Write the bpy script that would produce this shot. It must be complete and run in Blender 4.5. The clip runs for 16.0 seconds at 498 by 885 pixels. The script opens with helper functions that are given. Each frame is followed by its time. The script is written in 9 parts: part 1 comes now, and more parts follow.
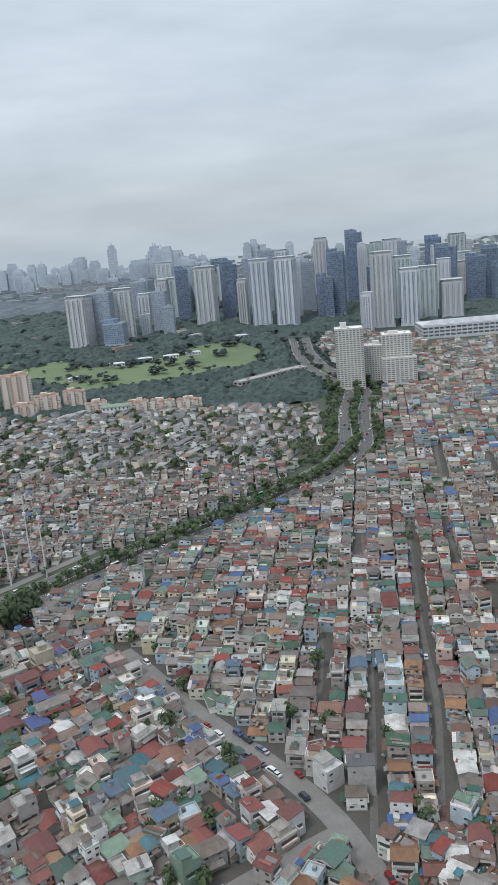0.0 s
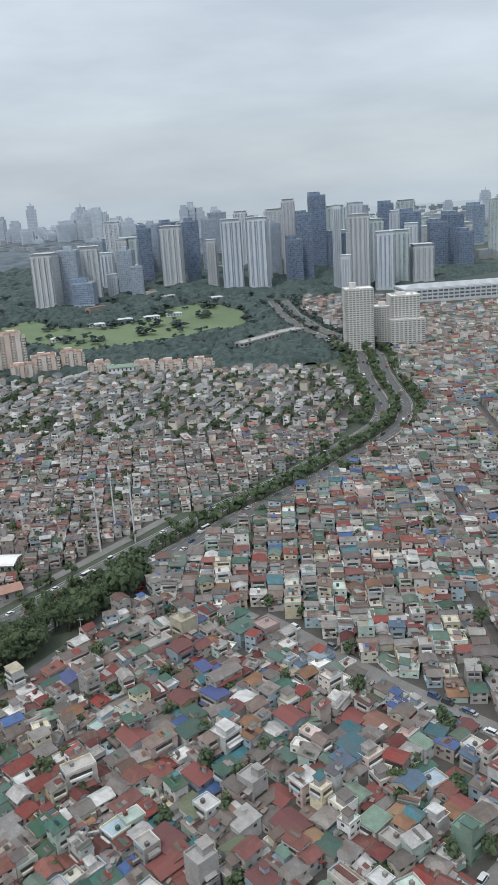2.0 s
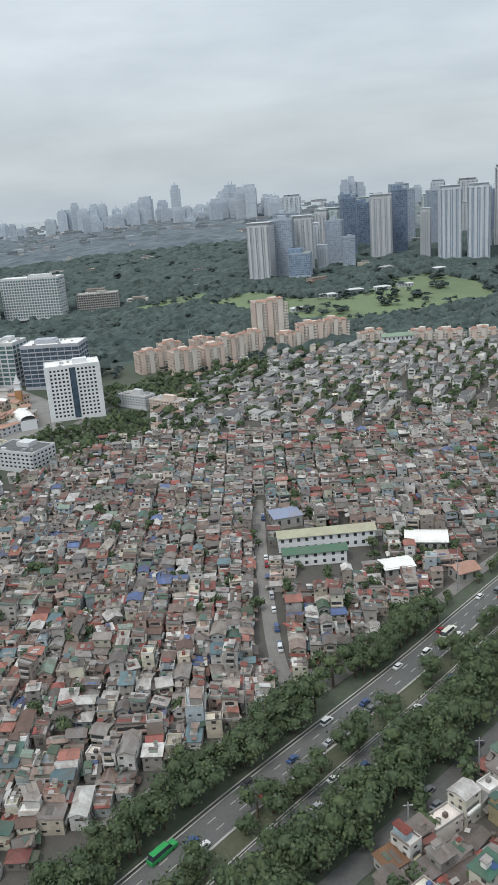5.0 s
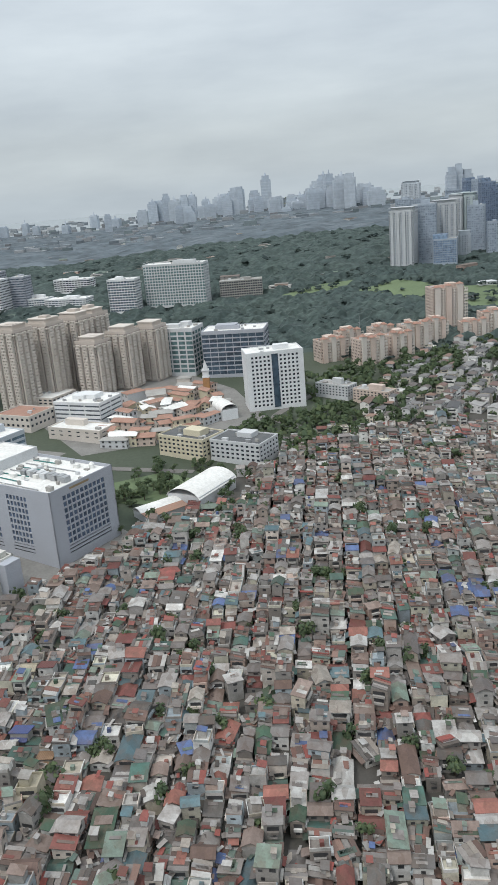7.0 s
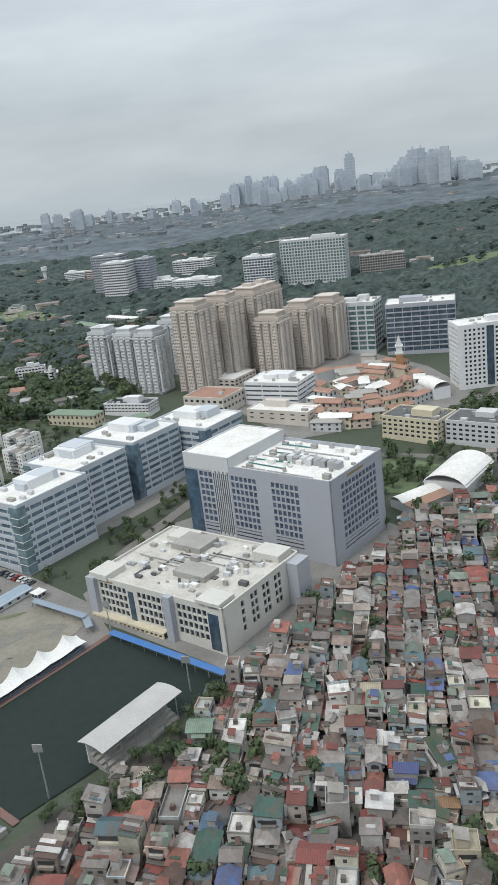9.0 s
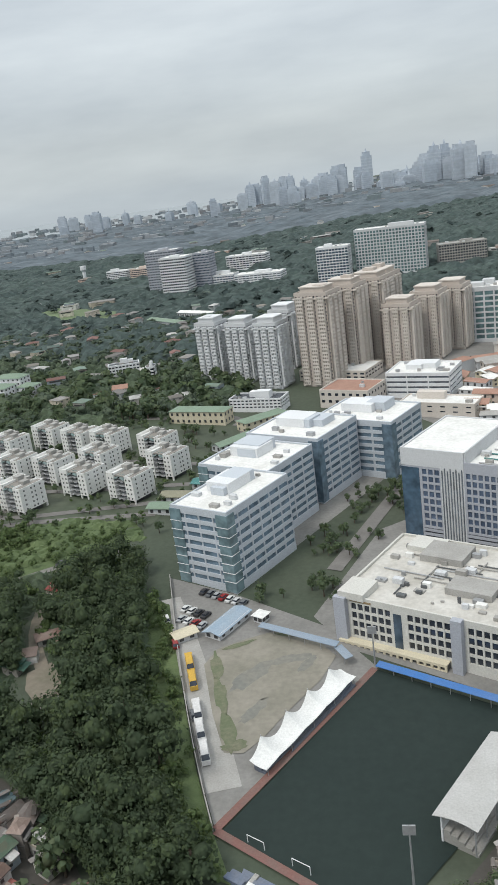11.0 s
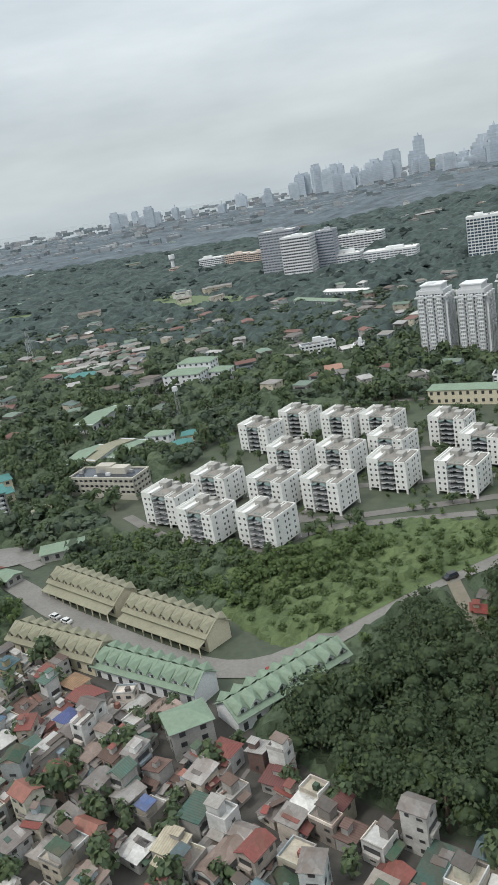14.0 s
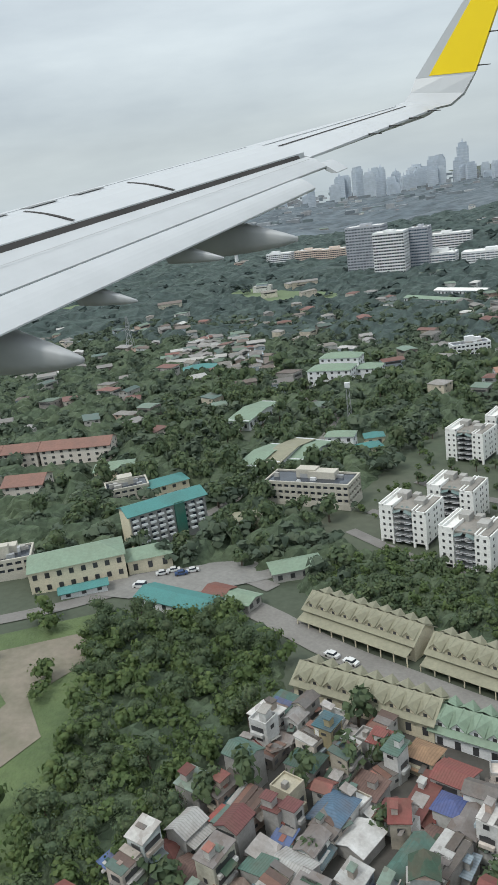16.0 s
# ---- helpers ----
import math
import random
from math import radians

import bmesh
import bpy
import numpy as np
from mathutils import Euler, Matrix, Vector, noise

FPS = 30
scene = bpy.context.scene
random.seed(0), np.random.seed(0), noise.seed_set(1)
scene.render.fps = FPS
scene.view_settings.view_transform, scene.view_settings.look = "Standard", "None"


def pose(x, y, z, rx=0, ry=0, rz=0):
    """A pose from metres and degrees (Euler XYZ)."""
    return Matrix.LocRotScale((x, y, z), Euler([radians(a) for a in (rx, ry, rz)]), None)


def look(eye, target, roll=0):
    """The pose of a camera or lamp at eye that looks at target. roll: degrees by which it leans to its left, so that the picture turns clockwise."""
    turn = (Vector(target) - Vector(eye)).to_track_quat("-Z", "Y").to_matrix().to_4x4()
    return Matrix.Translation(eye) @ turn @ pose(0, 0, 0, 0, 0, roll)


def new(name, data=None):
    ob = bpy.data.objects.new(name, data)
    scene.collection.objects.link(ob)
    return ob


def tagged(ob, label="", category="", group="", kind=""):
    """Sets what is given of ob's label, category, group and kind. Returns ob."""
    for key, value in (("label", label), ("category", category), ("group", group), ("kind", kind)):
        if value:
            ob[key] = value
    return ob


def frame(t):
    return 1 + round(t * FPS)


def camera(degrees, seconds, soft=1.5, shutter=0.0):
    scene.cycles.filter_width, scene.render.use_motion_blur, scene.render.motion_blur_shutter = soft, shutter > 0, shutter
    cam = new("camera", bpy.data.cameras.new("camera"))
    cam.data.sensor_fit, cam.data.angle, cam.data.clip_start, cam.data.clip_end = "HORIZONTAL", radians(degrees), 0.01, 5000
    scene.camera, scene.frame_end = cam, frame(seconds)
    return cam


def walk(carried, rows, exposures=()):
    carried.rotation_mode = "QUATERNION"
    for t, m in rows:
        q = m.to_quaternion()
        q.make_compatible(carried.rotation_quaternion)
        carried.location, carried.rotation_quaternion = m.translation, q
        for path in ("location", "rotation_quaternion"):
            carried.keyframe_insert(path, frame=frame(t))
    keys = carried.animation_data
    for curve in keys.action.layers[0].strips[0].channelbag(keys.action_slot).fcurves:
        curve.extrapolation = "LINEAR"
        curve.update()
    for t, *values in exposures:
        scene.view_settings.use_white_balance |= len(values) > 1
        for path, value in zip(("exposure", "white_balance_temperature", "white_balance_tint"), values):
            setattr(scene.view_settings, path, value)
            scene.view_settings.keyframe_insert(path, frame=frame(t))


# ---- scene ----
cam = camera(33.8, 16.0)
METRES, EYE, TILT, LEAN, TURN = 570.0, 128.6, 0.0, 0.0, -1.8
ROWS = [
    (0.0, 0.0, 0.0, 0.0, -1.25, -14.09, 5.0),
    (0.5, -0.0322, 0.0072, -0.0009, -3.32, -13.99, 4.51),
    (1.0, -0.0648, 0.0148, -0.0019, -4.88, -14.33, 4.07),
    (1.5, -0.0975, 0.0238, -0.0037, -7.24, -15.15, 3.5),
    (2.0, -0.1304, 0.0323, -0.0049, -7.58, -16.71, 3.51),
    (2.5, -0.163, 0.042, -0.0069, -7.68, -17.66, 3.52),
    (3.0, -0.1956, 0.0515, -0.0086, -8.01, -18.42, 3.4),
    (3.5, -0.2282, 0.0622, -0.011, -7.99, -19.54, 3.46),
    (4.0, -0.2604, 0.0741, -0.0136, -8.76, -19.29, 3.21),
    (4.5, -0.2924, 0.0852, -0.0158, -5.08, -18.03, 3.27),
    (5.0, -0.324, 0.0965, -0.0184, 0.0, -17.37, 4.32),
    (7.5, -0.4775, 0.1484, -0.0254, 6.03, -17.44, 5.06),
    (8.0, -0.5063, 0.1576, -0.0273, 8.11, -17.09, 5.76),
    (8.5, -0.5353, 0.1676, -0.0296, 9.15, -17.89, 6.33),
    (9.0, -0.5641, 0.1781, -0.0321, 9.19, -18.07, 6.63),
    (9.5, -0.5926, 0.1886, -0.0346, 9.26, -18.27, 6.65),
    (10.0, -0.6205, 0.1985, -0.0374, 9.41, -17.87, 6.69),
    (12.5, -0.7573, 0.2431, -0.0475, 9.07, -17.87, 9.51),
    (13.0, -0.785, 0.2522, -0.0493, 9.74, -17.92, 9.72),
    (13.5, -0.8127, 0.2608, -0.0505, 10.38, -17.94, 9.59),
    (14.0, -0.8402, 0.2694, -0.0522, 10.88, -17.84, 9.65),
    (14.5, -0.868, 0.2779, -0.0529, 11.12, -17.9, 9.38),
    (15.0, -0.8954, 0.2865, -0.0536, 11.52, -17.87, 8.83),
    (15.5, -0.923, 0.2951, -0.0544, 11.96, -17.66, 8.13),
    (16.0, -0.9504, 0.3038, -0.0552, 12.46, -17.45, 7.39),
]
walk(cam, [(t, pose(0, 0, EYE, TILT, LEAN, TURN) @ pose(METRES * x, METRES * y, METRES * z, 90 + pitch, roll, yaw)) for t, x, y, z, yaw, pitch, roll in ROWS],
     exposures=[(0.0, 0.04, 6200, 10), (2.0, 0.05, 6250, 10), (5.0, 0.1, 6400, 9), (9.0, 0.03, 6450, 9), (12.5, 0.12, 6600, 9), (14.0, 0.16, 6560, 8), (16.0, 0.12, 6450, 7)])

# ---- light ----
world = bpy.data.worlds.new("overcast_sky")
scene.world = world
world.use_nodes = True
wn, wl = world.node_tree.nodes, world.node_tree.links
wn.clear()
sky = wn.new("ShaderNodeTexSky")
sky.sky_type, sky.sun_disc = "NISHITA", False
sky.sun_elevation, sky.sun_rotation = radians(58), radians(215)
sky_dim = wn.new("ShaderNodeMix")
sky_dim.data_type, sky_dim.blend_type = "RGBA", "MULTIPLY"
sky_dim.inputs[0].default_value = 1.0
sky_dim.inputs[7].default_value = (0.085, 0.085, 0.085, 1)
wl.new(sky.outputs[0], sky_dim.inputs[6])
place_node = wn.new("ShaderNodeTexCoord")
stretch = wn.new("ShaderNodeMapping")
stretch.inputs["Scale"].default_value = (2.2, 2.2, 9.0)
wl.new(place_node.outputs["Generated"], stretch.inputs[0])
cloud = wn.new("ShaderNodeTexNoise")
cloud.inputs["Scale"].default_value, cloud.inputs["Detail"].default_value = 1.6, 7.0
cloud.inputs["Roughness"].default_value = 0.52
wl.new(stretch.outputs[0], cloud.inputs[0])
cloud_tone = wn.new("ShaderNodeValToRGB")
cloud_tone.color_ramp.elements[0].position, cloud_tone.color_ramp.elements[0].color = 0.33, (0.72, 0.77, 0.82, 1)
cloud_tone.color_ramp.elements[1].position, cloud_tone.color_ramp.elements[1].color = 0.70, (0.97, 1.02, 1.05, 1)
wl.new(cloud.outputs[0], cloud_tone.inputs[0])
split = wn.new("ShaderNodeSeparateXYZ")
wl.new(place_node.outputs["Generated"], split.inputs[0])
rise = wn.new("ShaderNodeValToRGB")
rise.color_ramp.elements[0].position, rise.color_ramp.elements[0].color = 0.0, (0.62, 0.66, 0.69, 1)
rise.color_ramp.elements[1].position, rise.color_ramp.elements[1].color = 1.0, (1.65, 1.65, 1.65, 1)
for at, tone in ((0.06, 0.68), (0.16, 0.80), (0.36, 0.92)):
    e = rise.color_ramp.elements.new(at)
    e.color = (tone * 0.975, tone, tone * 1.015, 1)
wl.new(split.outputs[2], rise.inputs[0])
overcast = wn.new("ShaderNodeMix")
overcast.data_type, overcast.blend_type = "RGBA", "MULTIPLY"
overcast.inputs[0].default_value = 1.0
wl.new(cloud_tone.outputs[0], overcast.inputs[6])
wl.new(rise.outputs[0], overcast.inputs[7])
veil = wn.new("ShaderNodeMix")
veil.data_type = "RGBA"
veil.inputs[0].default_value = 0.84
wl.new(sky_dim.outputs[2], veil.inputs[6])
wl.new(overcast.outputs[2], veil.inputs[7])
back = wn.new("ShaderNodeBackground")
wl.new(veil.outputs[2], back.inputs[0])
out = wn.new("ShaderNodeOutputWorld")
wl.new(back.outputs[0], out.inputs[0])

sun = new("sun", bpy.data.lights.new("sun", "SUN"))
sun.data.energy, sun.data.angle, sun.data.color = 1.5, radians(12), (1.0, 0.965, 0.91)
sun.matrix_world = look((-220, -260, 520), (0, 0, 0))


# ---- materials ----
def nodes_of(name):
    m = bpy.data.materials.new(name)
    m.use_nodes = True
    nt = m.node_tree
    return m, nt, nt.nodes["Principled BSDF"]


def mixed(nt, kind, fac, a, b):
    n = nt.nodes.new("ShaderNodeMix")
    n.data_type, n.blend_type = "RGBA", kind
    for i, v in ((0, fac), (6, a), (7, b)):
        if isinstance(v, bpy.types.NodeSocket):
            nt.links.new(v, n.inputs[i])
        else:
            n.inputs[i].default_value = v if i == 0 else (*v, 1)
    return n.outputs[2]


def noise_of(nt, scale, detail=4.0, rough=0.55):
    tc = nt.nodes.new("ShaderNodeNewGeometry")
    n = nt.nodes.new("ShaderNodeTexNoise")
    n.inputs["Scale"].default_value, n.inputs["Detail"].default_value = scale, detail
    n.inputs["Roughness"].default_value = rough
    nt.links.new(tc.outputs["Position"], n.inputs["Vector"])
    return n.outputs[0]


def ramp_of(nt, source, stops, kind="LINEAR"):
    r = nt.nodes.new("ShaderNodeValToRGB")
    r.color_ramp.interpolation = kind
    el = r.color_ramp.elements
    while len(el) < len(stops):
        el.new(0.5)
    for e, (p, c) in zip(el, stops):
        e.position, e.color = p, (*c, 1)
    nt.links.new(source, r.inputs[0])
    return r.outputs[0]


def surface(name, colors, pick="", rough=0.8, metal=0.0, coarse=0.25, fine=3.0, wear=0.35, dirt=(0.16, 0.14, 0.12), bump=0.15, spec=0.3, grain=(0.88, 1.08), leafy=False, sheets=False, patched=0.0):
    """A worn surface. colors: one colour, or a palette that each object ('object') or joined piece ('island') picks from by chance."""
    m, nt, b = nodes_of(name)
    if pick:
        if pick == "object":
            src = nt.nodes.new("ShaderNodeObjectInfo").outputs["Random"]
        else:
            src = nt.nodes.new("ShaderNodeNewGeometry").outputs["Random Per Island"]
        base = ramp_of(nt, src, [(i / len(colors), c) for i, c in enumerate(colors)], "CONSTANT")
        tone = nt.nodes.new("ShaderNodeMath")
        tone.operation, tone.inputs[1].default_value = "MULTIPLY", 37.7
        nt.links.new(src, tone.inputs[0])
        frac = nt.nodes.new("ShaderNodeMath")
        frac.operation = "FRACT"
        nt.links.new(tone.outputs[0], frac.inputs[0])
        base = mixed(nt, "MULTIPLY", 1.0, base, ramp_of(nt, frac.outputs[0], [(0, (0.86, 0.86, 0.86)), (1, (1.08, 1.08, 1.07))] if leafy else [(0, (0.72, 0.72, 0.72)), (1, (1.18, 1.17, 1.15))]))
    else:
        rgb = nt.nodes.new("ShaderNodeRGB")
        rgb.outputs[0].default_value = (*colors, 1)
        base = rgb.outputs[0]
    big = ramp_of(nt, noise_of(nt, coarse, 5.0), [(0.38, (0, 0, 0)), (0.72, (1, 1, 1))])
    sm = ramp_of(nt, noise_of(nt, fine, 3.0), [(0.3, (grain[0],) * 3), (0.7, (grain[1],) * 3)])
    amount = nt.nodes.new("ShaderNodeMath")
    amount.operation, amount.inputs[1].default_value = "MULTIPLY", wear
    nt.links.new(big, amount.inputs[0])
    base = mixed(nt, "MIX", amount.outputs[0], base, dirt)
    base = mixed(nt, "MULTIPLY", 1.0, base, sm)
    if patched:
        spot = nt.nodes.new("ShaderNodeNewGeometry")
        lay = nt.nodes.new("ShaderNodeMapping")
        lay.inputs["Rotation"].default_value, lay.inputs["Scale"].default_value = (0, 0, 0.6), (0.85, 0.5, 0.3)
        nt.links.new(spot.outputs["Position"], lay.inputs[0])
        cells = nt.nodes.new("ShaderNodeTexVoronoi")
        cells.distance = "CHEBYCHEV"
        cells.inputs["Scale"].default_value, cells.inputs["Randomness"].default_value = 1.0, 0.75
        nt.links.new(lay.outputs[0], cells.inputs["Vector"])
        tone = nt.nodes.new("ShaderNodeSeparateColor")
        nt.links.new(cells.outputs["Color"], tone.inputs[0])
        rusty = ramp_of(nt, tone.outputs[1], [(0.0, (0, 0, 0)), (0.78, (0, 0, 0)), (0.84, (patched,) * 3), (1.0, (patched,) * 3)])
        base = mixed(nt, "MIX", rusty, base, dirt)
        base = mixed(nt, "MULTIPLY", 1.0, base, ramp_of(nt, tone.outputs[0], [(0.0, (0.88, 0.875, 0.87)), (0.75, (1.01, 1.01, 1.01)), (1.0, (1.1, 1.1, 1.1))]))
    if sheets:
        local = nt.nodes.new("ShaderNodeTexCoord")
        wave = nt.nodes.new("ShaderNodeTexWave")
        wave.inputs["Scale"].default_value, wave.inputs["Distortion"].default_value, wave.inputs["Detail"].default_value = 0.8, 1.0, 2.0
        nt.links.new(local.outputs["Object"], wave.inputs["Vector"])
        base = mixed(nt, "MULTIPLY", 1.0, base, ramp_of(nt, wave.outputs[1], [(0.1, (0.86, 0.855, 0.85)), (0.55, (1.04, 1.04, 1.04))]))
    nt.links.new(base, b.inputs["Base Color"])
    b.inputs["Roughness"].default_value, b.inputs["Metallic"].default_value = rough, metal
    b.inputs["Specular IOR Level"].default_value = spec
    if leafy:
        thin = nt.nodes.new("ShaderNodeBsdfTranslucent")
        blend = nt.nodes.new("ShaderNodeMixShader")
        blend.inputs[0].default_value = 0.38
        nt.links.new(base, thin.inputs[0])
        nt.links.new(b.outputs[0], blend.inputs[1])
        nt.links.new(thin.outputs[0], blend.inputs[2])
        nt.links.new(blend.outputs[0], nt.nodes["Material Output"].inputs[0])
    if bump:
        bn = nt.nodes.new("ShaderNodeBump")
        bn.inputs["Strength"].default_value, bn.inputs["Distance"].default_value = min(bump, 1.0), 0.05 if bump < 0.9 else 0.3
        nt.links.new(noise_of(nt, fine * 2.2, 3.0), bn.inputs["Height"])
        nt.links.new(bn.outputs[0], b.inputs["Normal"])
    return m


def window_glass(name, tint, rough=0.12):
    m, nt, b = nodes_of(name)
    base = ramp_of(nt, noise_of(nt, 0.35, 2.0), [(0.35, tuple(c * 0.7 for c in tint)), (0.65, tuple(c * 1.35 for c in tint))])
    nt.links.new(base, b.inputs["Base Color"])
    b.inputs["Roughness"].default_value, b.inputs["Specular IOR Level"].default_value = rough, 0.6
    return m


ROOFS = [(0.25, 0.235, 0.225), (0.26, 0.085, 0.075), (0.185, 0.17, 0.165), (0.07, 0.135, 0.115), (0.40, 0.39, 0.38), (0.15, 0.10, 0.085), (0.30, 0.13, 0.105), (0.23, 0.215, 0.205), (0.11, 0.18, 0.205), (0.17, 0.06, 0.055),
         (0.58, 0.575, 0.56), (0.21, 0.165, 0.145), (0.06, 0.11, 0.075), (0.31, 0.295, 0.285), (0.10, 0.15, 0.30), (0.22, 0.085, 0.075), (0.155, 0.145, 0.14), (0.19, 0.25, 0.21), (0.35, 0.32, 0.285), (0.12, 0.115, 0.11),
         (0.27, 0.21, 0.185), (0.47, 0.465, 0.45), (0.195, 0.18, 0.175), (0.34, 0.325, 0.315)]
WALLS = [(0.38, 0.36, 0.34), (0.57, 0.555, 0.53), (0.28, 0.265, 0.25), (0.50, 0.45, 0.37), (0.66, 0.655, 0.635), (0.34, 0.295, 0.26), (0.42, 0.455, 0.455), (0.46, 0.345, 0.295), (0.40, 0.385, 0.365), (0.54, 0.52, 0.43),
         (0.36, 0.42, 0.46), (0.25, 0.225, 0.205), (0.46, 0.44, 0.42), (0.60, 0.535, 0.48), (0.70, 0.695, 0.68)]
ROOFS_NEAR = [(0.221, 0.207, 0.197), (0.225, 0.050, 0.042), (0.177, 0.163, 0.153), (0.046, 0.128, 0.098), (0.388, 0.378, 0.369), (0.136, 0.087, 0.072), (0.225, 0.091, 0.076), (0.204, 0.189, 0.179), (0.054, 0.166, 0.196), (0.143, 0.038, 0.037),
              (0.529, 0.524, 0.509), (0.189, 0.144, 0.125), (0.038, 0.098, 0.064), (0.283, 0.268, 0.258), (0.169, 0.149, 0.135), (0.165, 0.065, 0.061), (0.204, 0.159, 0.140), (0.164, 0.233, 0.184), (0.142, 0.127, 0.118), (0.058, 0.121, 0.278),
              (0.309, 0.299, 0.285), (0.181, 0.073, 0.065), (0.120, 0.189, 0.149), (0.257, 0.237, 0.223), (0.256, 0.140, 0.080), (0.160, 0.145, 0.140)]
WALLS_NEAR = [(0.64, 0.63, 0.61), (0.42, 0.40, 0.38), (0.70, 0.695, 0.68), (0.58, 0.45, 0.41), (0.44, 0.53, 0.60), (0.34, 0.325, 0.305), (0.56, 0.535, 0.46), (0.46, 0.56, 0.50), (0.66, 0.60, 0.44), (0.50, 0.48, 0.455), (0.72, 0.71, 0.69), (0.38, 0.33, 0.30), (0.60, 0.54, 0.50), (0.36, 0.45, 0.50)]
RUST = (0.125, 0.082, 0.06)
roof_stuff = surface("roofing", ROOFS, "island", 0.62, 0.1, 0.35, 2.2, 0.48, RUST, patched=0.3)
roof_near = surface("roofing_bright", ROOFS_NEAR, "island", 0.62, 0.15, 0.35, 2.2, 0.5, RUST, patched=0.12)
roof_object = surface("roofing_single", ROOFS_NEAR, "object", 0.62, 0.15, 0.35, 2.2, 0.5, RUST, patched=0.3)
wall_stuff = surface("plaster", WALLS, "island", 0.9, 0, 0.4, 2.5, 0.5, (0.13, 0.12, 0.105))
wall_near = surface("painted_plaster", WALLS_NEAR, "island", 0.9, 0, 0.4, 2.5, 0.4, (0.15, 0.14, 0.125))
wall_object = surface("plaster_single", WALLS, "object", 0.9, 0, 0.4, 2.5, 0.5, (0.13, 0.12, 0.105))
# Near-black colour stands in for unlit rooms and shaded balcony recesses.
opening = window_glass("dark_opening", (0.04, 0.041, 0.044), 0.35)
white_paint = surface("white_paint", (0.70, 0.71, 0.72), wear=0.22, dirt=(0.40, 0.40, 0.39), coarse=0.12)
white_roof = surface("white_roof", (0.76, 0.755, 0.73), wear=0.45, dirt=(0.46, 0.44, 0.40), coarse=0.14, fine=1.2)
cool_paint = surface("cool_white_paint", (0.50, 0.535, 0.575), wear=0.2, dirt=(0.38, 0.40, 0.43), coarse=0.1)
grey_paint = surface("grey_paint", (0.385, 0.40, 0.44), wear=0.2, dirt=(0.3, 0.3, 0.32), coarse=0.1)
pale_grey = surface("pale_grey_paint", (0.56, 0.57, 0.58), wear=0.25, dirt=(0.38, 0.38, 0.37), coarse=0.1)
cream_paint = surface("cream_paint", (0.62, 0.56, 0.42), wear=0.3, dirt=(0.34, 0.31, 0.25), coarse=0.12)
# Tan is desaturated to carry the haze in front of the condominium towers.
tan_paint = surface("tan_paint", (0.50, 0.445, 0.40), wear=0.25, dirt=(0.38, 0.32, 0.27), coarse=0.1)
tan_light = surface("pale_tan_paint", (0.61, 0.56, 0.51), wear=0.25, dirt=(0.36, 0.3, 0.25), coarse=0.1)
peach_paint = surface("peach_paint", (0.60, 0.495, 0.43), wear=0.3, dirt=(0.33, 0.25, 0.21), coarse=0.15)
yellow_paint = surface("yellow_paint", (0.62, 0.47, 0.13), wear=0.25)
green_roofing = surface("green_roofing", (0.195, 0.265, 0.195), rough=0.6, wear=0.45, dirt=(0.16, 0.19, 0.14), fine=1.5)
olive_roofing = surface("olive_roofing", (0.255, 0.245, 0.175), rough=0.6, wear=0.5, dirt=(0.19, 0.18, 0.13), fine=1.5)
teal_roofing = surface("teal_roofing", (0.07, 0.21, 0.20), rough=0.6, wear=0.4, dirt=(0.06, 0.13, 0.12))
terracotta = surface("terracotta", (0.36, 0.215, 0.165), wear=0.5, dirt=(0.24, 0.14, 0.10), fine=1.5)
dark_roofing = surface("dark_roofing", (0.10, 0.105, 0.11), wear=0.4, dirt=(0.2, 0.2, 0.19))
concrete = surface("concrete", (0.36, 0.35, 0.33), wear=0.5, dirt=(0.22, 0.21, 0.19), coarse=0.2)
asphalt = surface("asphalt", (0.105, 0.105, 0.104), wear=0.5, dirt=(0.145, 0.14, 0.13), coarse=0.12, fine=1.6)
street_grey = surface("street_concrete", (0.20, 0.19, 0.178), wear=0.55, dirt=(0.12, 0.112, 0.105), coarse=0.2, fine=1.6)
alley_paving = surface("alley_paving", (0.13, 0.122, 0.112), wear=0.6, dirt=(0.08, 0.076, 0.07), coarse=0.3, fine=1.6)
line_paint = surface("line_paint", (0.44, 0.43, 0.41), wear=0.7)
bare_soil = surface("bare_soil", (0.225, 0.195, 0.155), wear=0.7, dirt=(0.12, 0.12, 0.08), coarse=0.15, fine=0.8, bump=0.6)
lawn = surface("lawn", (0.140, 0.185, 0.095), wear=0.7, dirt=(0.085, 0.118, 0.066), coarse=0.02, fine=0.5)
alley_dirt = surface("alley_dirt", (0.088, 0.081, 0.073), wear=0.6, dirt=(0.058, 0.058, 0.05), coarse=0.2, fine=1.6)
scrub = surface("scrub", (0.112, 0.150, 0.064), wear=0.8, dirt=(0.066, 0.098, 0.044), coarse=0.09, fine=0.7, bump=1.0)
turf = surface("dark_turf", (0.017, 0.028, 0.025), wear=0.35, dirt=(0.024, 0.036, 0.031), coarse=0.05, fine=0.6)
blue_paint = surface("blue_paint", (0.06, 0.17, 0.42), wear=0.3, dirt=(0.2, 0.22, 0.26))
membrane = surface("white_membrane", (0.74, 0.74, 0.72), wear=0.15)
oval_soil = surface("oval_soil", (0.265, 0.245, 0.205), wear=0.85, dirt=(0.165, 0.16, 0.125), coarse=0.09, fine=0.8)
worn_grass = surface("worn_grass", (0.125, 0.145, 0.085), wear=0.85, dirt=(0.19, 0.18, 0.13), coarse=0.3, fine=1.2, bump=0.6)
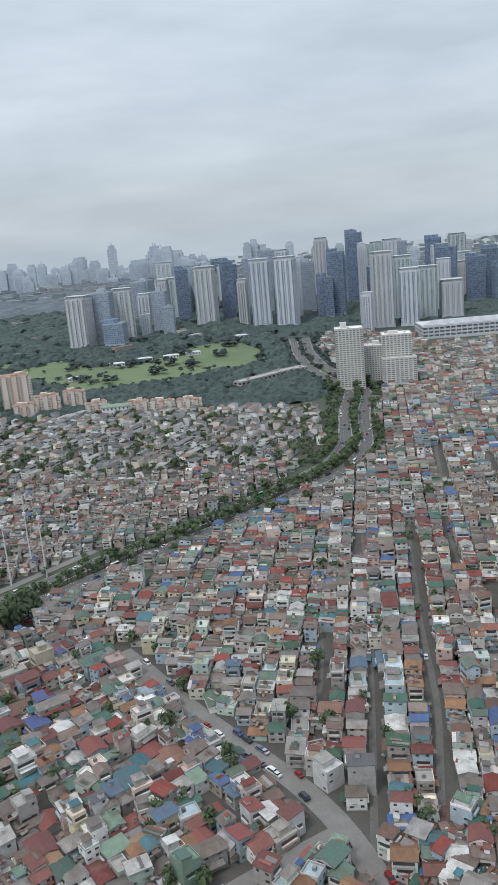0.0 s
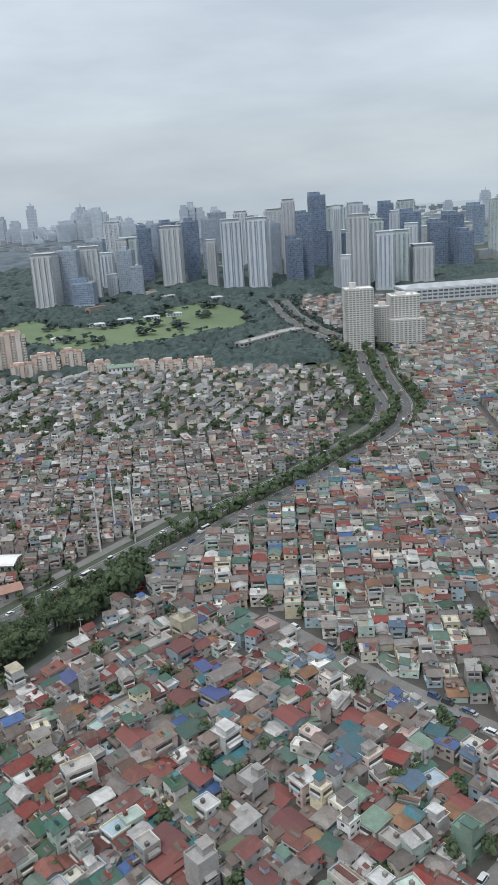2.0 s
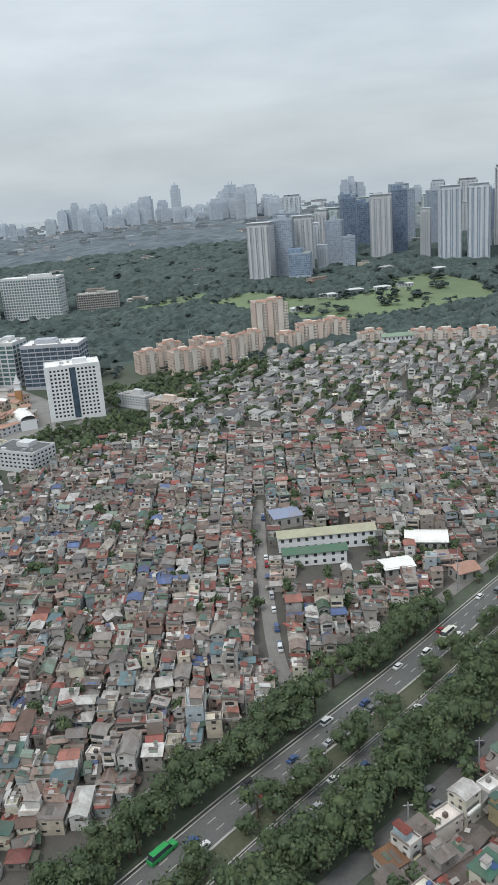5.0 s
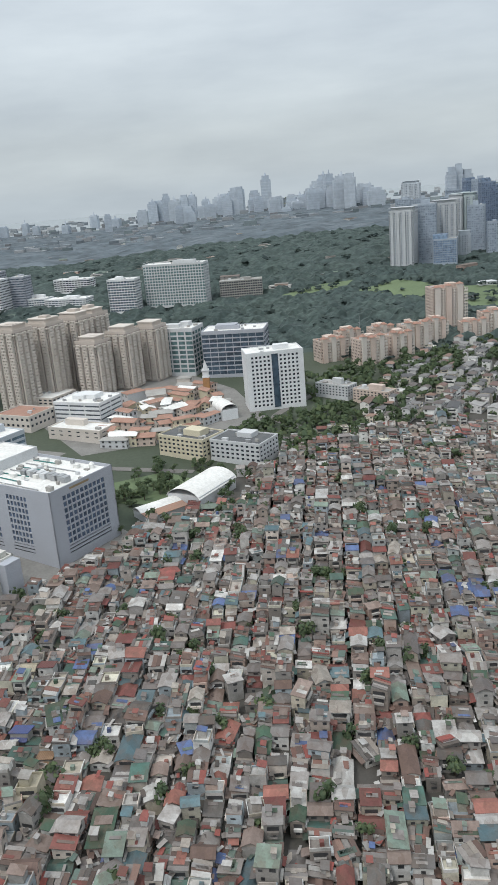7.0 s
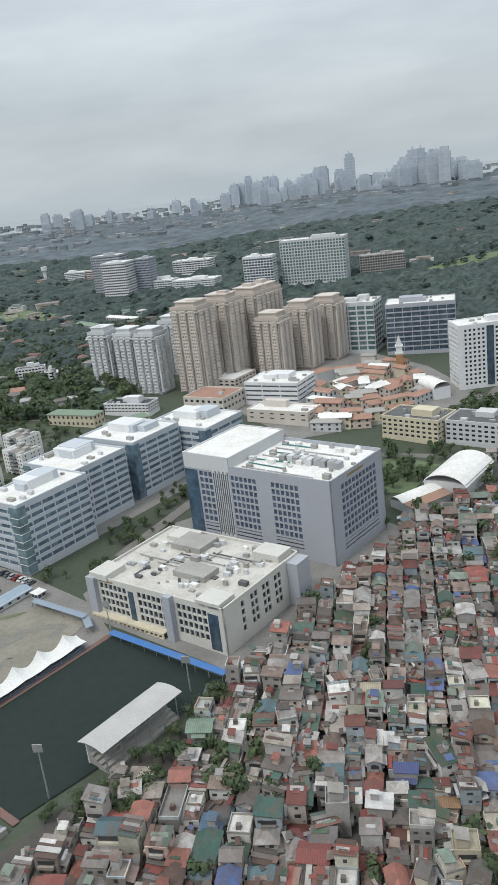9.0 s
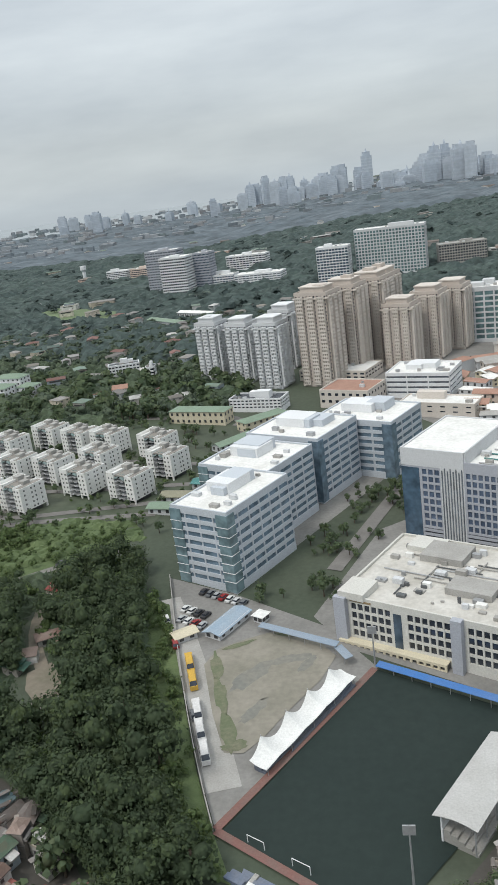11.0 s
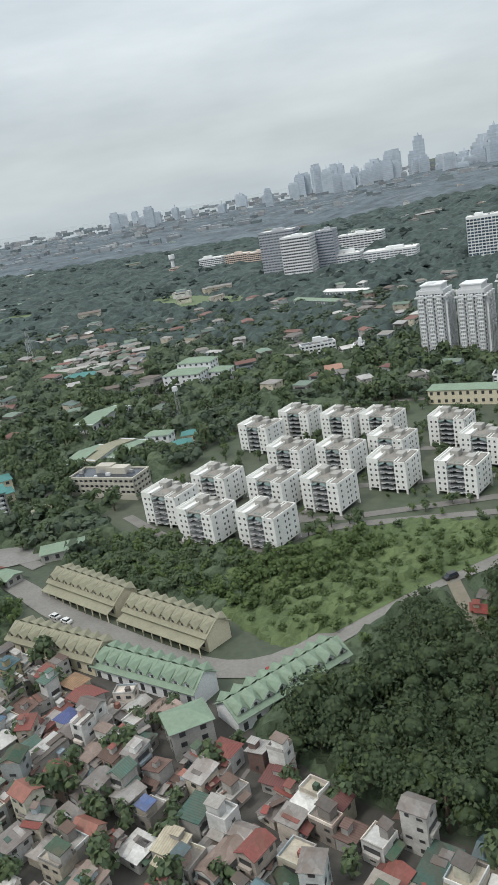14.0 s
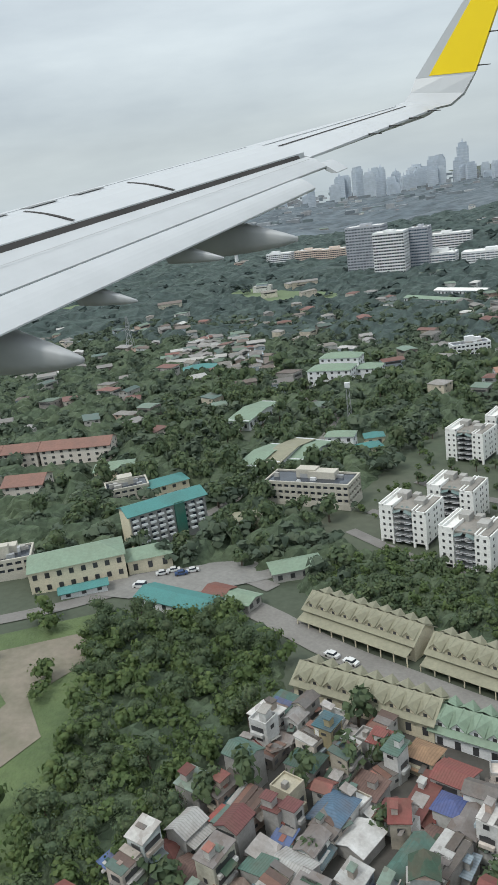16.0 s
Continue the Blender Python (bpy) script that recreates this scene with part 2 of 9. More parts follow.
damp_soil = surface("damp_soil", (0.185, 0.185, 0.165), wear=0.7, dirt=(0.235, 0.22, 0.185), coarse=0.25, fine=1.0)
flat_paint = surface("warm_white_paint", (0.77, 0.765, 0.74), wear=0.2, dirt=(0.44, 0.42, 0.37), coarse=0.3)
steel = surface("galvanised_steel", (0.42, 0.43, 0.44), rough=0.5, metal=0.5, wear=0.3)
bark = surface("bark", (0.10, 0.075, 0.055), fine=6)
rubber = surface("tyre_rubber", (0.02, 0.02, 0.02))
LEAVES = [(0.110, 0.152, 0.083), (0.126, 0.168, 0.085), (0.098, 0.139, 0.080), (0.137, 0.179, 0.090), (0.114, 0.157, 0.092), (0.146, 0.190, 0.090), (0.130, 0.157, 0.087)]
leaf_stuff = surface("foliage", LEAVES, "island", 0.8, 0, 0.11, 0.7, 0.75, (0.070, 0.104, 0.057), 0.8, leafy=True)
# Village leaves are lightened and blued: light haze is put into their colour.
leaf_village = surface("village_foliage", [(0.118, 0.152, 0.108), (0.130, 0.166, 0.112), (0.108, 0.142, 0.102), (0.140, 0.172, 0.114)], "island", 0.8, 0, 0.07, 0.7, 0.85, (0.066, 0.094, 0.068), 0.8, leafy=True)
leaf_deep = surface("deep_foliage", [(0.072, 0.102, 0.052), (0.084, 0.116, 0.056), (0.064, 0.092, 0.050), (0.096, 0.130, 0.056), (0.078, 0.104, 0.058)], "island", 0.8, 0, 0.1, 0.7, 0.8, (0.048, 0.072, 0.038), 0.8, leafy=True)
leaf_object = surface("foliage_single", LEAVES, "object", 0.8, 0, 0.3, 1.4, 0.5, (0.058, 0.088, 0.046), 0.8, leafy=True)
leaf_bright = surface("bright_foliage", [(0.130, 0.185, 0.070), (0.112, 0.165, 0.064), (0.150, 0.200, 0.075), (0.100, 0.145, 0.060)], "island", 0.7, 0, 0.05, 0.9, 0.4, (0.045, 0.075, 0.02), 1.0, leafy=True)
# Bluish haze is put into the distant foliage and the woodland floor below it.
leaf_far = surface("hazed_foliage", [(0.064, 0.088, 0.084), (0.074, 0.100, 0.092), (0.058, 0.082, 0.080), (0.080, 0.104, 0.092)], "island", 0.9, 0, 0.004, 0.3, 0.4, (0.074, 0.100, 0.098), 0.4, leafy=True)
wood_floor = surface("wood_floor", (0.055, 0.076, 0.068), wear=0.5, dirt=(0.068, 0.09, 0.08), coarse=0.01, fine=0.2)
village_floor = surface("village_floor", (0.070, 0.09, 0.058), wear=0.6, dirt=(0.11, 0.107, 0.085), coarse=0.03, fine=0.4)
# Blue-grey haze over far tree tops is mixed into these two canopy colours.
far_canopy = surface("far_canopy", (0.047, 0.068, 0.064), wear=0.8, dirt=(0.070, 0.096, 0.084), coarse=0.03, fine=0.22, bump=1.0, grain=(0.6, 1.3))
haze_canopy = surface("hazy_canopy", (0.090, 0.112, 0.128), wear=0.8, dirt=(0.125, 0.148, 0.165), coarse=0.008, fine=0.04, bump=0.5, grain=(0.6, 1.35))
village_canopy = surface("village_canopy", (0.060, 0.085, 0.051), wear=0.8, dirt=(0.092, 0.118, 0.066), coarse=0.06, fine=0.6, bump=1.0, grain=(0.66, 1.25))
blue_glass = window_glass("blue_glass", (0.06, 0.088, 0.12))
teal_glass = window_glass("teal_glass", (0.10, 0.165, 0.17))
dark_glass = window_glass("dark_glass", (0.035, 0.042, 0.055))
office_glass = window_glass("office_blue_glass", (0.13, 0.185, 0.235))
corner_glass = window_glass("pale_teal_glass", (0.15, 0.215, 0.235))
grey_glass = window_glass("grey_glass", (0.13, 0.145, 0.165), 0.2)
CARS = [(0.62, 0.62, 0.62), (0.05, 0.05, 0.055), (0.40, 0.41, 0.42), (0.66, 0.66, 0.65), (0.28, 0.03, 0.03), (0.16, 0.17, 0.18), (0.05, 0.09, 0.2), (0.7, 0.7, 0.69)]
car_paints = [surface("car_paint", c, rough=0.3, metal=0.1, coarse=0.5, wear=0.15) for c in CARS]

# ---- helpers of this place ----
HC = (4.161, -0.074, 9.152, 2.982, -1.339, 0.91, -4.375)


def land(x, y):
    """Height of the ground."""
    a = np.clip(x, -640, 250) / 300
    b = (np.clip(y, 100, 1050) - 400) / 300
    return HC[0] + HC[1] * a + HC[2] * b + HC[3] * a * a + HC[4] * a * b + HC[5] * b * b + HC[6] * a * a * b


def inside(poly, x, y):
    hit = False
    for (x0, y0), (x1, y1) in zip(poly, poly[1:] + poly[:1]):
        if (y0 > y) != (y1 > y) and x < (x1 - x0) * (y - y0) / (y1 - y0) + x0:
            hit = not hit
    return hit


def off_line(line, x, y):
    """Distance from a polyline."""
    best = 1e9
    for (x0, y0), (x1, y1) in zip(line, line[1:]):
        dx, dy = x1 - x0, y1 - y0
        k = min(1, max(0, ((x - x0) * dx + (y - y0) * dy) / (dx * dx + dy * dy)))
        best = min(best, math.hypot(x - x0 - k * dx, y - y0 - k * dy))
    return best


class Geo:
    """A growing list of vertices and faces."""

    def __init__(self):
        self.v, self.f = [], []

    def add(self, verts, faces):
        n = len(self.v)
        self.v += verts
        self.f += [tuple(n + i for i in q) for q in faces]
        return self

    def box(self, x0, y0, z0, x1, y1, z1, bottom=False):
        f = [(4, 5, 6, 7), (0, 1, 5, 4), (1, 2, 6, 5), (2, 3, 7, 6), (3, 0, 4, 7)]
        if bottom:
            f.append((3, 2, 1, 0))
        return self.add([(x0, y0, z0), (x1, y0, z0), (x1, y1, z0), (x0, y1, z0), (x0, y0, z1), (x1, y0, z1), (x1, y1, z1), (x0, y1, z1)], f)

    def slab(self, quad, t):
        """A tilted plate over four points, t thick."""
        return self.add(list(quad) + [(x, y, z - t) for x, y, z in quad],
                        [(0, 1, 2, 3), (7, 6, 5, 4), (1, 0, 4, 5), (2, 1, 5, 6), (3, 2, 6, 7), (0, 3, 7, 4)])

    def ridge(self, e, k, h, rise, across=False, t=0.1):
        """A gabled roof in one piece: half length e, half width k, eaves at h."""
        v = [(x, y, z - q) for x in (-e, e) for q in (0, t) for y, z in ((-k, h), (0, h + rise), (k, h))]
        if across:
            v = [(-y, x, z) for x, y, z in v]
        return self.add(v, [(0, 6, 7, 1), (1, 7, 8, 2), (3, 4, 10, 9), (4, 5, 11, 10), (0, 3, 9, 6), (2, 8, 11, 5), (0, 1, 4, 3), (1, 2, 5, 4), (6, 9, 10, 7), (7, 10, 11, 8)])

    def pieces(self):
        """The same, split into its unconnected pieces."""
        root = list(range(len(self.v)))

        def top(i):
            while root[i] != i:
                i = root[i]
            return i
        for f in self.f:
            for i in f[1:]:
                root[top(i)] = top(f[0])
        made = {}
        for f in self.f:
            made.setdefault(top(f[0]), []).append(f)
        out_ = []
        for faces in made.values():
            use = sorted({i for f in faces for i in f})
            at = {i: k for k, i in enumerate(use)}
            out_.append(Geo().add([self.v[i] for i in use], [tuple(at[i] for i in f) for f in faces]))
        return out_

    def tube(self, a, b, r0, r1, n=8, cap=True):
        a, b = Vector(a), Vector(b)
        q = (b - a).to_track_quat("Z", "Y")
        v = []
        for p, r in ((a, r0), (b, r1)):
            v += [tuple(p + q @ Vector((r * math.cos(math.tau * i / n), r * math.sin(math.tau * i / n), 0))) for i in range(n)]
        f = [(i, (i + 1) % n, n + (i + 1) % n, n + i) for i in range(n)]
        if cap:
            f += [tuple(range(n, 2 * n)), tuple(range(n - 1, -1, -1))]
        return self.add(v, f)

    def put(self, other, m):
        return self.add([tuple(m @ Vector(p)) for p in other.v], other.f)

    def mesh(self, name):
        me = bpy.data.meshes.new(name)
        me.from_pydata(self.v, [], self.f)
        return me


def part(name, geo, material, parent=None, label="", m=None, kind=""):
    me = geo if isinstance(geo, bpy.types.Mesh) else geo.mesh(name)
    if not me.materials:
        me.materials.append(material)
    ob = new(name, me)
    if parent:
        ob.parent = parent
    if m is not None:
        ob.matrix_basis = m
    return tagged(ob, label=label, kind=kind)


def thing(name, label, category, m, group="", kind=""):
    ob = new(name)
    ob.empty_display_size = 0.5
    ob.matrix_basis = m
    return tagged(ob, label, category, group, kind)


def stand(x, y, ang=0.0, lift=0.0):
    return pose(x, y, float(land(x, y)) + lift, 0, 0, ang)


def sheet(name, poly, lift, material, label, step=6.0, kind="structure", category="ground"):
    """A piece of ground within a polygon, on the land's height."""
    bm = bmesh.new()
    bm.faces.new([bm.verts.new((x, y, 0)) for x, y in poly])
    bmesh.ops.triangulate(bm, faces=bm.faces)
    for _ in range(6):
        long = [e for e in bm.edges if e.calc_length() > step]
        if not long:
            break
        bmesh.ops.subdivide_edges(bm, edges=long, cuts=1)
        bmesh.ops.triangulate(bm, faces=bm.faces)
    for v in bm.verts:
        v.co.z = land(v.co.x, v.co.y) + lift
    bmesh.ops.recalc_face_normals(bm, faces=bm.faces)
    if sum(f.normal.z for f in bm.faces) < 0:
        bmesh.ops.reverse_faces(bm, faces=bm.faces)
    me = bpy.data.meshes.new(name)
    bm.to_mesh(me)
    bm.free()
    me.materials.append(material)
    return tagged(new(name, me), label, category, "", kind)


def resample(line, step):
    pts, carry = [], 0.0
    for (x0, y0), (x1, y1) in zip(line, line[1:]):
        n = max(1, int(math.hypot(x1 - x0, y1 - y0) / step))
        pts += [(x0 + (x1 - x0) * i / n, y0 + (y1 - y0) * i / n) for i in range(n)]
    pts.append(line[-1])
    for _ in range(3):
        pts = [pts[0]] + [tuple((a[k] + 2 * b[k] + c[k]) / 4 for k in (0, 1)) for a, b, c in zip(pts, pts[1:], pts[2:])] + [pts[-1]]
    return pts


def shifted(line, off):
    """The line moved sideways (positive: to the right of its way)."""
    res = []
    for i, p in enumerate(line):
        a, b = line[max(0, i - 1)], line[min(len(line) - 1, i + 1)]
        dx, dy = b[0] - a[0], b[1] - a[1]
        n = math.hypot(dx, dy) or 1
        res.append((p[0] + dy / n * off, p[1] - dx / n * off))
    return res


def ribbon(name, line, width, lift, material, label, category="road", step=5.0):
    pts = resample(line, step)
    l, r = shifted(pts, -width / 2), shifted(pts, width / 2)
    g = Geo()
    for i in range(len(pts)):
        for x, y in (l[i], r[i]):
            g.v.append((x, y, float(land(x, y)) + lift))
    g.f = [(2 * i, 2 * i + 1, 2 * i + 3, 2 * i + 2) for i in range(len(pts) - 1)]
    ob = part(name, g, material)
    return tagged(ob, label, category, "", "structure")


def joined(name, verts, tris, material, label, category, kind="stuff"):
    """One object from big arrays of vertices and triangles."""
    me = bpy.data.meshes.new(name)
    v, t = np.concatenate(verts).astype(np.float32), np.concatenate(tris).astype(np.int32)
    me.vertices.add(len(v))
    me.vertices.foreach_set("co", v.ravel())
    me.loops.add(len(t) * 3)
    me.loops.foreach_set("vertex_index", t.ravel())
    me.polygons.add(len(t))
    me.polygons.foreach_set("loop_start", np.arange(len(t), dtype=np.int32) * 3)
    me.polygons.foreach_set("use_smooth", np.ones(len(t), dtype=bool))
    me.update(calc_edges=True)
    me.materials.append(material)
    return tagged(new(name, me), label, category, "", kind)


# ---- ground ----
g = Geo()
xs = [-6000, -3500, -2000, -1200] + list(range(-900, 701, 25)) + [900, 1300, 2000, 3500, 6000]
ys = [-2500, -1200, -500, -200] + list(range(0, 1101, 25)) + [1250, 1600, 2200, 3200, 4500, 7000]
for yy in ys:
    for xx in xs:
        g.v.append((xx, yy, float(land(xx, yy))))
nx = len(xs)
g.f = [(j * nx + i, j * nx + i + 1, (j + 1) * nx + i + 1, (j + 1) * nx + i) for j in range(len(ys) - 1) for i in range(nx - 1)]
earth = surface("earth", (0.075, 0.088, 0.062), wear=0.7, dirt=(0.05, 0.068, 0.045), coarse=0.02, fine=0.7, bump=0.5)
tagged(part("ground", g, earth), "wide grey-brown city ground with patches of grass", "ground", "", "structure")

# ---- roads and open ground ----
HIGHWAY = [(-250, 128), (-212, 163), (-186, 191), (-163, 213), (-142, 233), (-112, 264), (-82, 294), (-42, 330), (-2, 361), (36, 398), (62, 424), (78, 462), (83, 500), (90, 540), (103, 590), (98, 640), (86, 706), (84, 780), (90, 866)]
FRONTAGE = [(-215, 137), (-172, 176), (-152, 193), (-130, 213), (-100, 243), (-86, 263), (-75, 281)]
SERVICE = [(-218, 190), (-190, 217), (-170, 231), (-150, 250), (-120, 280), (-92, 306), (-60, 338)]
LEFT_STREET = [(-176, 226), (-179, 250), (-180, 300), (-179, 352)]
DIAGONAL = [(-40, 248), (-35, 241), (-18, 213), (-3, 192), (9, 176), (18, 160), (24, 140), (30, 110)]
FORK = [(18, 157), (4, 150), (-14, 140), (-40, 118)]
STREETS = [[(40, 322), (27, 255), (22, 220), (12, 176)], [(55, 326), (41, 240), (34, 203), (24, 150)], [(75, 330), (59, 247), (52, 200), (41, 158)],
           [(118, 440), (88, 308), (79, 251), (70, 205), (60, 160)], [(140, 420), (112, 305), (96, 225), (84, 165)], [(170, 420), (136, 300), (118, 215), (104, 150)]]
CAMPUS_ROAD = [(-436, 309), (-428, 290), (-423, 277), (-417, 260), (-412, 245)]
BARRACK_ROAD = [(-620, 345), (-590, 342), (-572, 334), (-558, 320), (-538, 308), (-525, 300), (-514, 295), (-504, 296), (-494, 307), (-477, 326), (-455, 340)]
TRACK = [(-471, 334), (-469, 325), (-467, 307), (-467, 298), (-458, 280), (-450, 270)]
ROADS = [(HIGHWAY, 11.6), (FRONTAGE, 2.6), (SERVICE, 2.2), (LEFT_STREET, 2.3), (DIAGONAL, 3.2), (FORK, 2.4), (CAMPUS_ROAD, 4), (BARRACK_ROAD, 4.2), (TRACK, 1.6)] + [(s, 0.25) for s in STREETS]

forecourt = surface("forecourt_concrete", (0.235, 0.228, 0.215), wear=0.6, dirt=(0.15, 0.145, 0.135), coarse=0.12, fine=1.2)
pale_road = surface("pale_road_concrete", (0.215, 0.205, 0.19), wear=0.55, dirt=(0.15, 0.14, 0.128), coarse=0.15, fine=1.6)
median_soil = surface("median_soil", (0.075, 0.085, 0.05), wear=0.6, dirt=(0.10, 0.09, 0.07), coarse=0.2, fine=1.0)
hw = resample(HIGHWAY, 6)
for name, off, w in (("carriageway", -6.3, 7.6), ("carriageway", 6.3, 7.6)):
    ribbon("road", shifted(hw, off), w, 0.22, asphalt, "worn grey asphalt carriageway of a busy highway")
ribbon("median", hw, 4.6, 0.32, median_soil, "planted green median strip between carriageways", "kerb")
for off in (-2.4, 2.4, -10.4, 10.4):
    ribbon("kerb", shifted(hw, off), 0.35, 0.5, concrete, "low concrete kerb along the highway", "kerb")
for off in (-9.7, -2.8, 2.8, 9.7):
    ribbon("trim", shifted(hw, off), 0.22, 0.27, line_paint, "faded white edge line on asphalt", "road marking")
dashes = Geo()
for off in (-7.5, -5.1, 5.1, 7.5):
    ln = shifted(hw, off)
    for i in range(0, len(ln) - 1):
        a, b = Vector((*ln[i], 0)), Vector((*ln[i + 1], 0))
        d = (b - a).normalized()
        s = Vector((d.y, -d.x, 0)) * 0.09
        b = a + d * 2.2
        pts = []
        for p in (a - s, a + s, b + s, b - s):
            pts.append((p.x, p.y, float(land(p.x, p.y)) + 0.26))
        dashes.add(pts, [(0, 1, 2, 3)])
tagged(part("lane_dashes", dashes, line_paint), "broken white lane lines on highway asphalt", "road marking", "", "stuff")
ribbon("road", FRONTAGE, 5.0, 0.2, asphalt, "grey frontage road along the highway trees")
ribbon("road", SERVICE, 4, 0.2, street_grey, "narrow service road between trees and houses")
ribbon("road", LEFT_STREET, 4.2, 0.2, street_grey, "pale concrete street between tin-roofed houses")
ribbon("road", DIAGONAL, 6.0, 0.2, street_grey, "pale concrete street with parked vehicles")
ribbon("road", FORK, 4.6, 0.24, street_grey, "pale concrete side street")
for s in STREETS:
    ribbon("road", s, 1.9, 0.18, alley_paving, "narrow concrete alley between house rows")
ribbon("road", CAMPUS_ROAD, 6, 0.2, concrete, "pale concrete campus road beside the trees")
ribbon("road", BARRACK_ROAD, 6.0, 0.2, pale_road, "pale concrete road between row houses")
ribbon("path", TRACK, 3, 0.2, bare_soil, "bare earth track through trees", "path")
ribbon("path", [(-491, 313), (-484, 322), (-478, 327)], 4, 0.18, bare_soil, "bare earth shoulder by the road", "path")
ribbon("road", [(-640, 318), (-616, 330), (-596, 345), (-583, 352), (-570, 342)], 4, 0.2, street_grey, "grey lane past green-roofed halls")
ribbon("road", [(-600, 372), (-575, 420), (-566, 470), (-590, 520), (-600, 560)], 3, 0.2, street_grey, "grey lane through the wooded village")
ribbon("road", [(-450, 362), (-438, 390), (-432, 430), (-440, 462), (-500, 470)], 4, 0.2, street_grey, "pale lane between walk-up flats and halls")
ribbon("road", [(-430, 330), (-400, 385), (-385, 430), (-440, 452)], 6, 0.2, street_grey, "pale street beside glass office blocks")
ribbon("road", [(-396, 322), (-378, 372), (-362, 408), (-300, 395)], 4, 0.2, street_grey, "pale street between office blocks")
ribbon("road", [(-250, 440), (-272, 462), (-250, 500), (-215, 540)], 4, 0.2, street_grey, "pale road to the hillside condominiums")

GOLF = [(-206, 815), (-162, 862), (-120, 800), (-73, 790), (-25, 868), (20, 890), (44, 830), (48, 740), (10, 728), (-30, 702), (-84, 682), (-118, 688), (-150, 730)]
MEADOW = [(-524, 330), (-508, 345), (-490, 352), (-462, 352), (-452, 345), (-470, 330), (-480, 322), (-494, 308), (-508, 308)]
PITCH = [(-386, 279), (-354, 262), (-386, 220), (-411, 236)]
OVAL = [(-413.5, 254), (-417.5, 265), (-422, 281), (-420, 287), (-414, 291), (-408, 294), (-400, 292), (-394.5, 284), (-397.2, 276), (-403.5, 265), (-407, 258), (-410, 254)]
CLEARING = [(-460, 278), (-456, 282), (-452, 278), (-449.5, 272), (-453.5, 267), (-458, 272)]
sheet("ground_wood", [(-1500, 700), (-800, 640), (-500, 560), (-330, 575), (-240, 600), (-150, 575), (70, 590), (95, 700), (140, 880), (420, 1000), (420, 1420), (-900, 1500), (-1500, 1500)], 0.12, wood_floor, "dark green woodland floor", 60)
sheet("ground_village", [(-900, 330), (-640, 345), (-560, 345), (-540, 440), (-440, 470), (-440, 562), (-500, 558), (-800, 638), (-900, 660)], 0.1, village_floor, "dark grassy village ground", 40)
sheet("ground_lawn", GOLF, 0.3, lawn, "mown pale green golf fairway among trees", 18)
sheet("ground_lawn", [(-280, 815), (-235, 870), (-195, 880), (-215, 830), (-255, 800)], 0.3, lawn, "small mown fairway patch", 18)
sheet("ground_lawn", [(-700, 900), (-697, 950), (-600, 830), (-590, 786), (-640, 812)], 0.3, lawn, "pale green sports field among far trees", 20)
sheet("ground_lawn", [(-880, 925), (-865, 965), (-790, 930), (-826, 882)], 0.3, lawn, "pale green field beyond the trees", 20)
sheet("ground_scrub", MEADOW, 0.25, scrub, "bright green overgrown meadow below the flats")
sheet("ground_scrub", [(-446, 314), (-435, 306), (-432.5, 297), (-424.5, 271), (-417.5, 249), (-412.5, 236), (-408, 226), (-420, 230), (-434, 256), (-442, 284)], 0.22, scrub, "lush green undergrowth beside the campus road")
sheet("ground_scrub", [(-625, 318), (-604, 330), (-592, 310), (-586, 270), (-592, 235), (-640, 240), (-640, 300)], 0.18, scrub, "green slope with undergrowth")
sheet("ground_soil", [(-622, 312), (-604, 322), (-599, 313), (-606, 300), (-599, 290), (-604, 278), (-612, 284), (-609, 298)], 0.3, bare_soil, "bare pale earth scar on a green slope")
sheet("ground_soil", CLEARING, 0.3, bare_soil, "bare earth clearing among trees")
sheet("ground_soil", OVAL, 0.26, oval_soil, "dusty oval field beside the stadium", 3)


def patch(x, y, length, width, ang, lift, material, label, seed):
    """A ragged patch of ground, longer than wide."""
    r, a = random.Random(seed), math.radians(ang)
    ring = []
    for i in range(22):
        t, k = math.tau * i / 22, r.uniform(0.72, 1.12)
        u, v = length * k * math.cos(t), width * k * math.sin(t)
        ring.append((x + u * math.cos(a) - v * math.sin(a), y + u * math.sin(a) + v * math.cos(a)))
    return sheet("ground_patch", ring, lift, material, label, 3)


for i, (x, y, ln, wd, ang) in enumerate(((-413.6, 259.5, 6, 1.5, 108), (-416.8, 270.5, 7, 1.3, 106), (-419.2, 280.5, 5.5, 1.3, 102), (-411.8, 256.0, 2.6, 1.6, 20), (-415.5, 288.5, 4.6, 0.8, 32), (-404, 292.0, 4.5, 0.6, -8))):
    patch(x, y, ln, wd, ang, 0.32, worn_grass, "ragged worn grass at the edge of the oval", i)
for i, (x, y, ln, wd, ang) in enumerate(((-411.5, 277, 6.5, 2.2, 55), (-404, 283, 5, 1.5, 20), (-409.5, 266, 4.5, 1.3, 60), (-400.5, 281, 3.5, 1.2, 60))):
    patch(x, y, ln, wd, ang, 0.29, damp_soil, "damp grey stain on the dusty oval", 20 + i)
sheet("ground_slum", [(-590, 255), (-574, 270), (-568, 296), (-560, 308), (-512, 286), (-503, 276), (-487, 263), (-474, 256), (-459, 251), (-444, 241), (-432, 228), (-415, 205), (-500, 170), (-605, 200)], 0.12, alley_dirt, "dark packed ground between hillside houses", 20)
sheet("pavement", [(-614, 338), (-600, 336), (-582, 341), (-570, 347), (-574, 356), (-590, 353), (-603, 347)], 0.28, forecourt, "pale concrete yard below the dormitory", category="pavement")
ribbon("road", [(-588, 540), (-594, 560), (-603, 590), (-606, 620)], 5, 0.3, street_grey, "pale lane in the brown village")
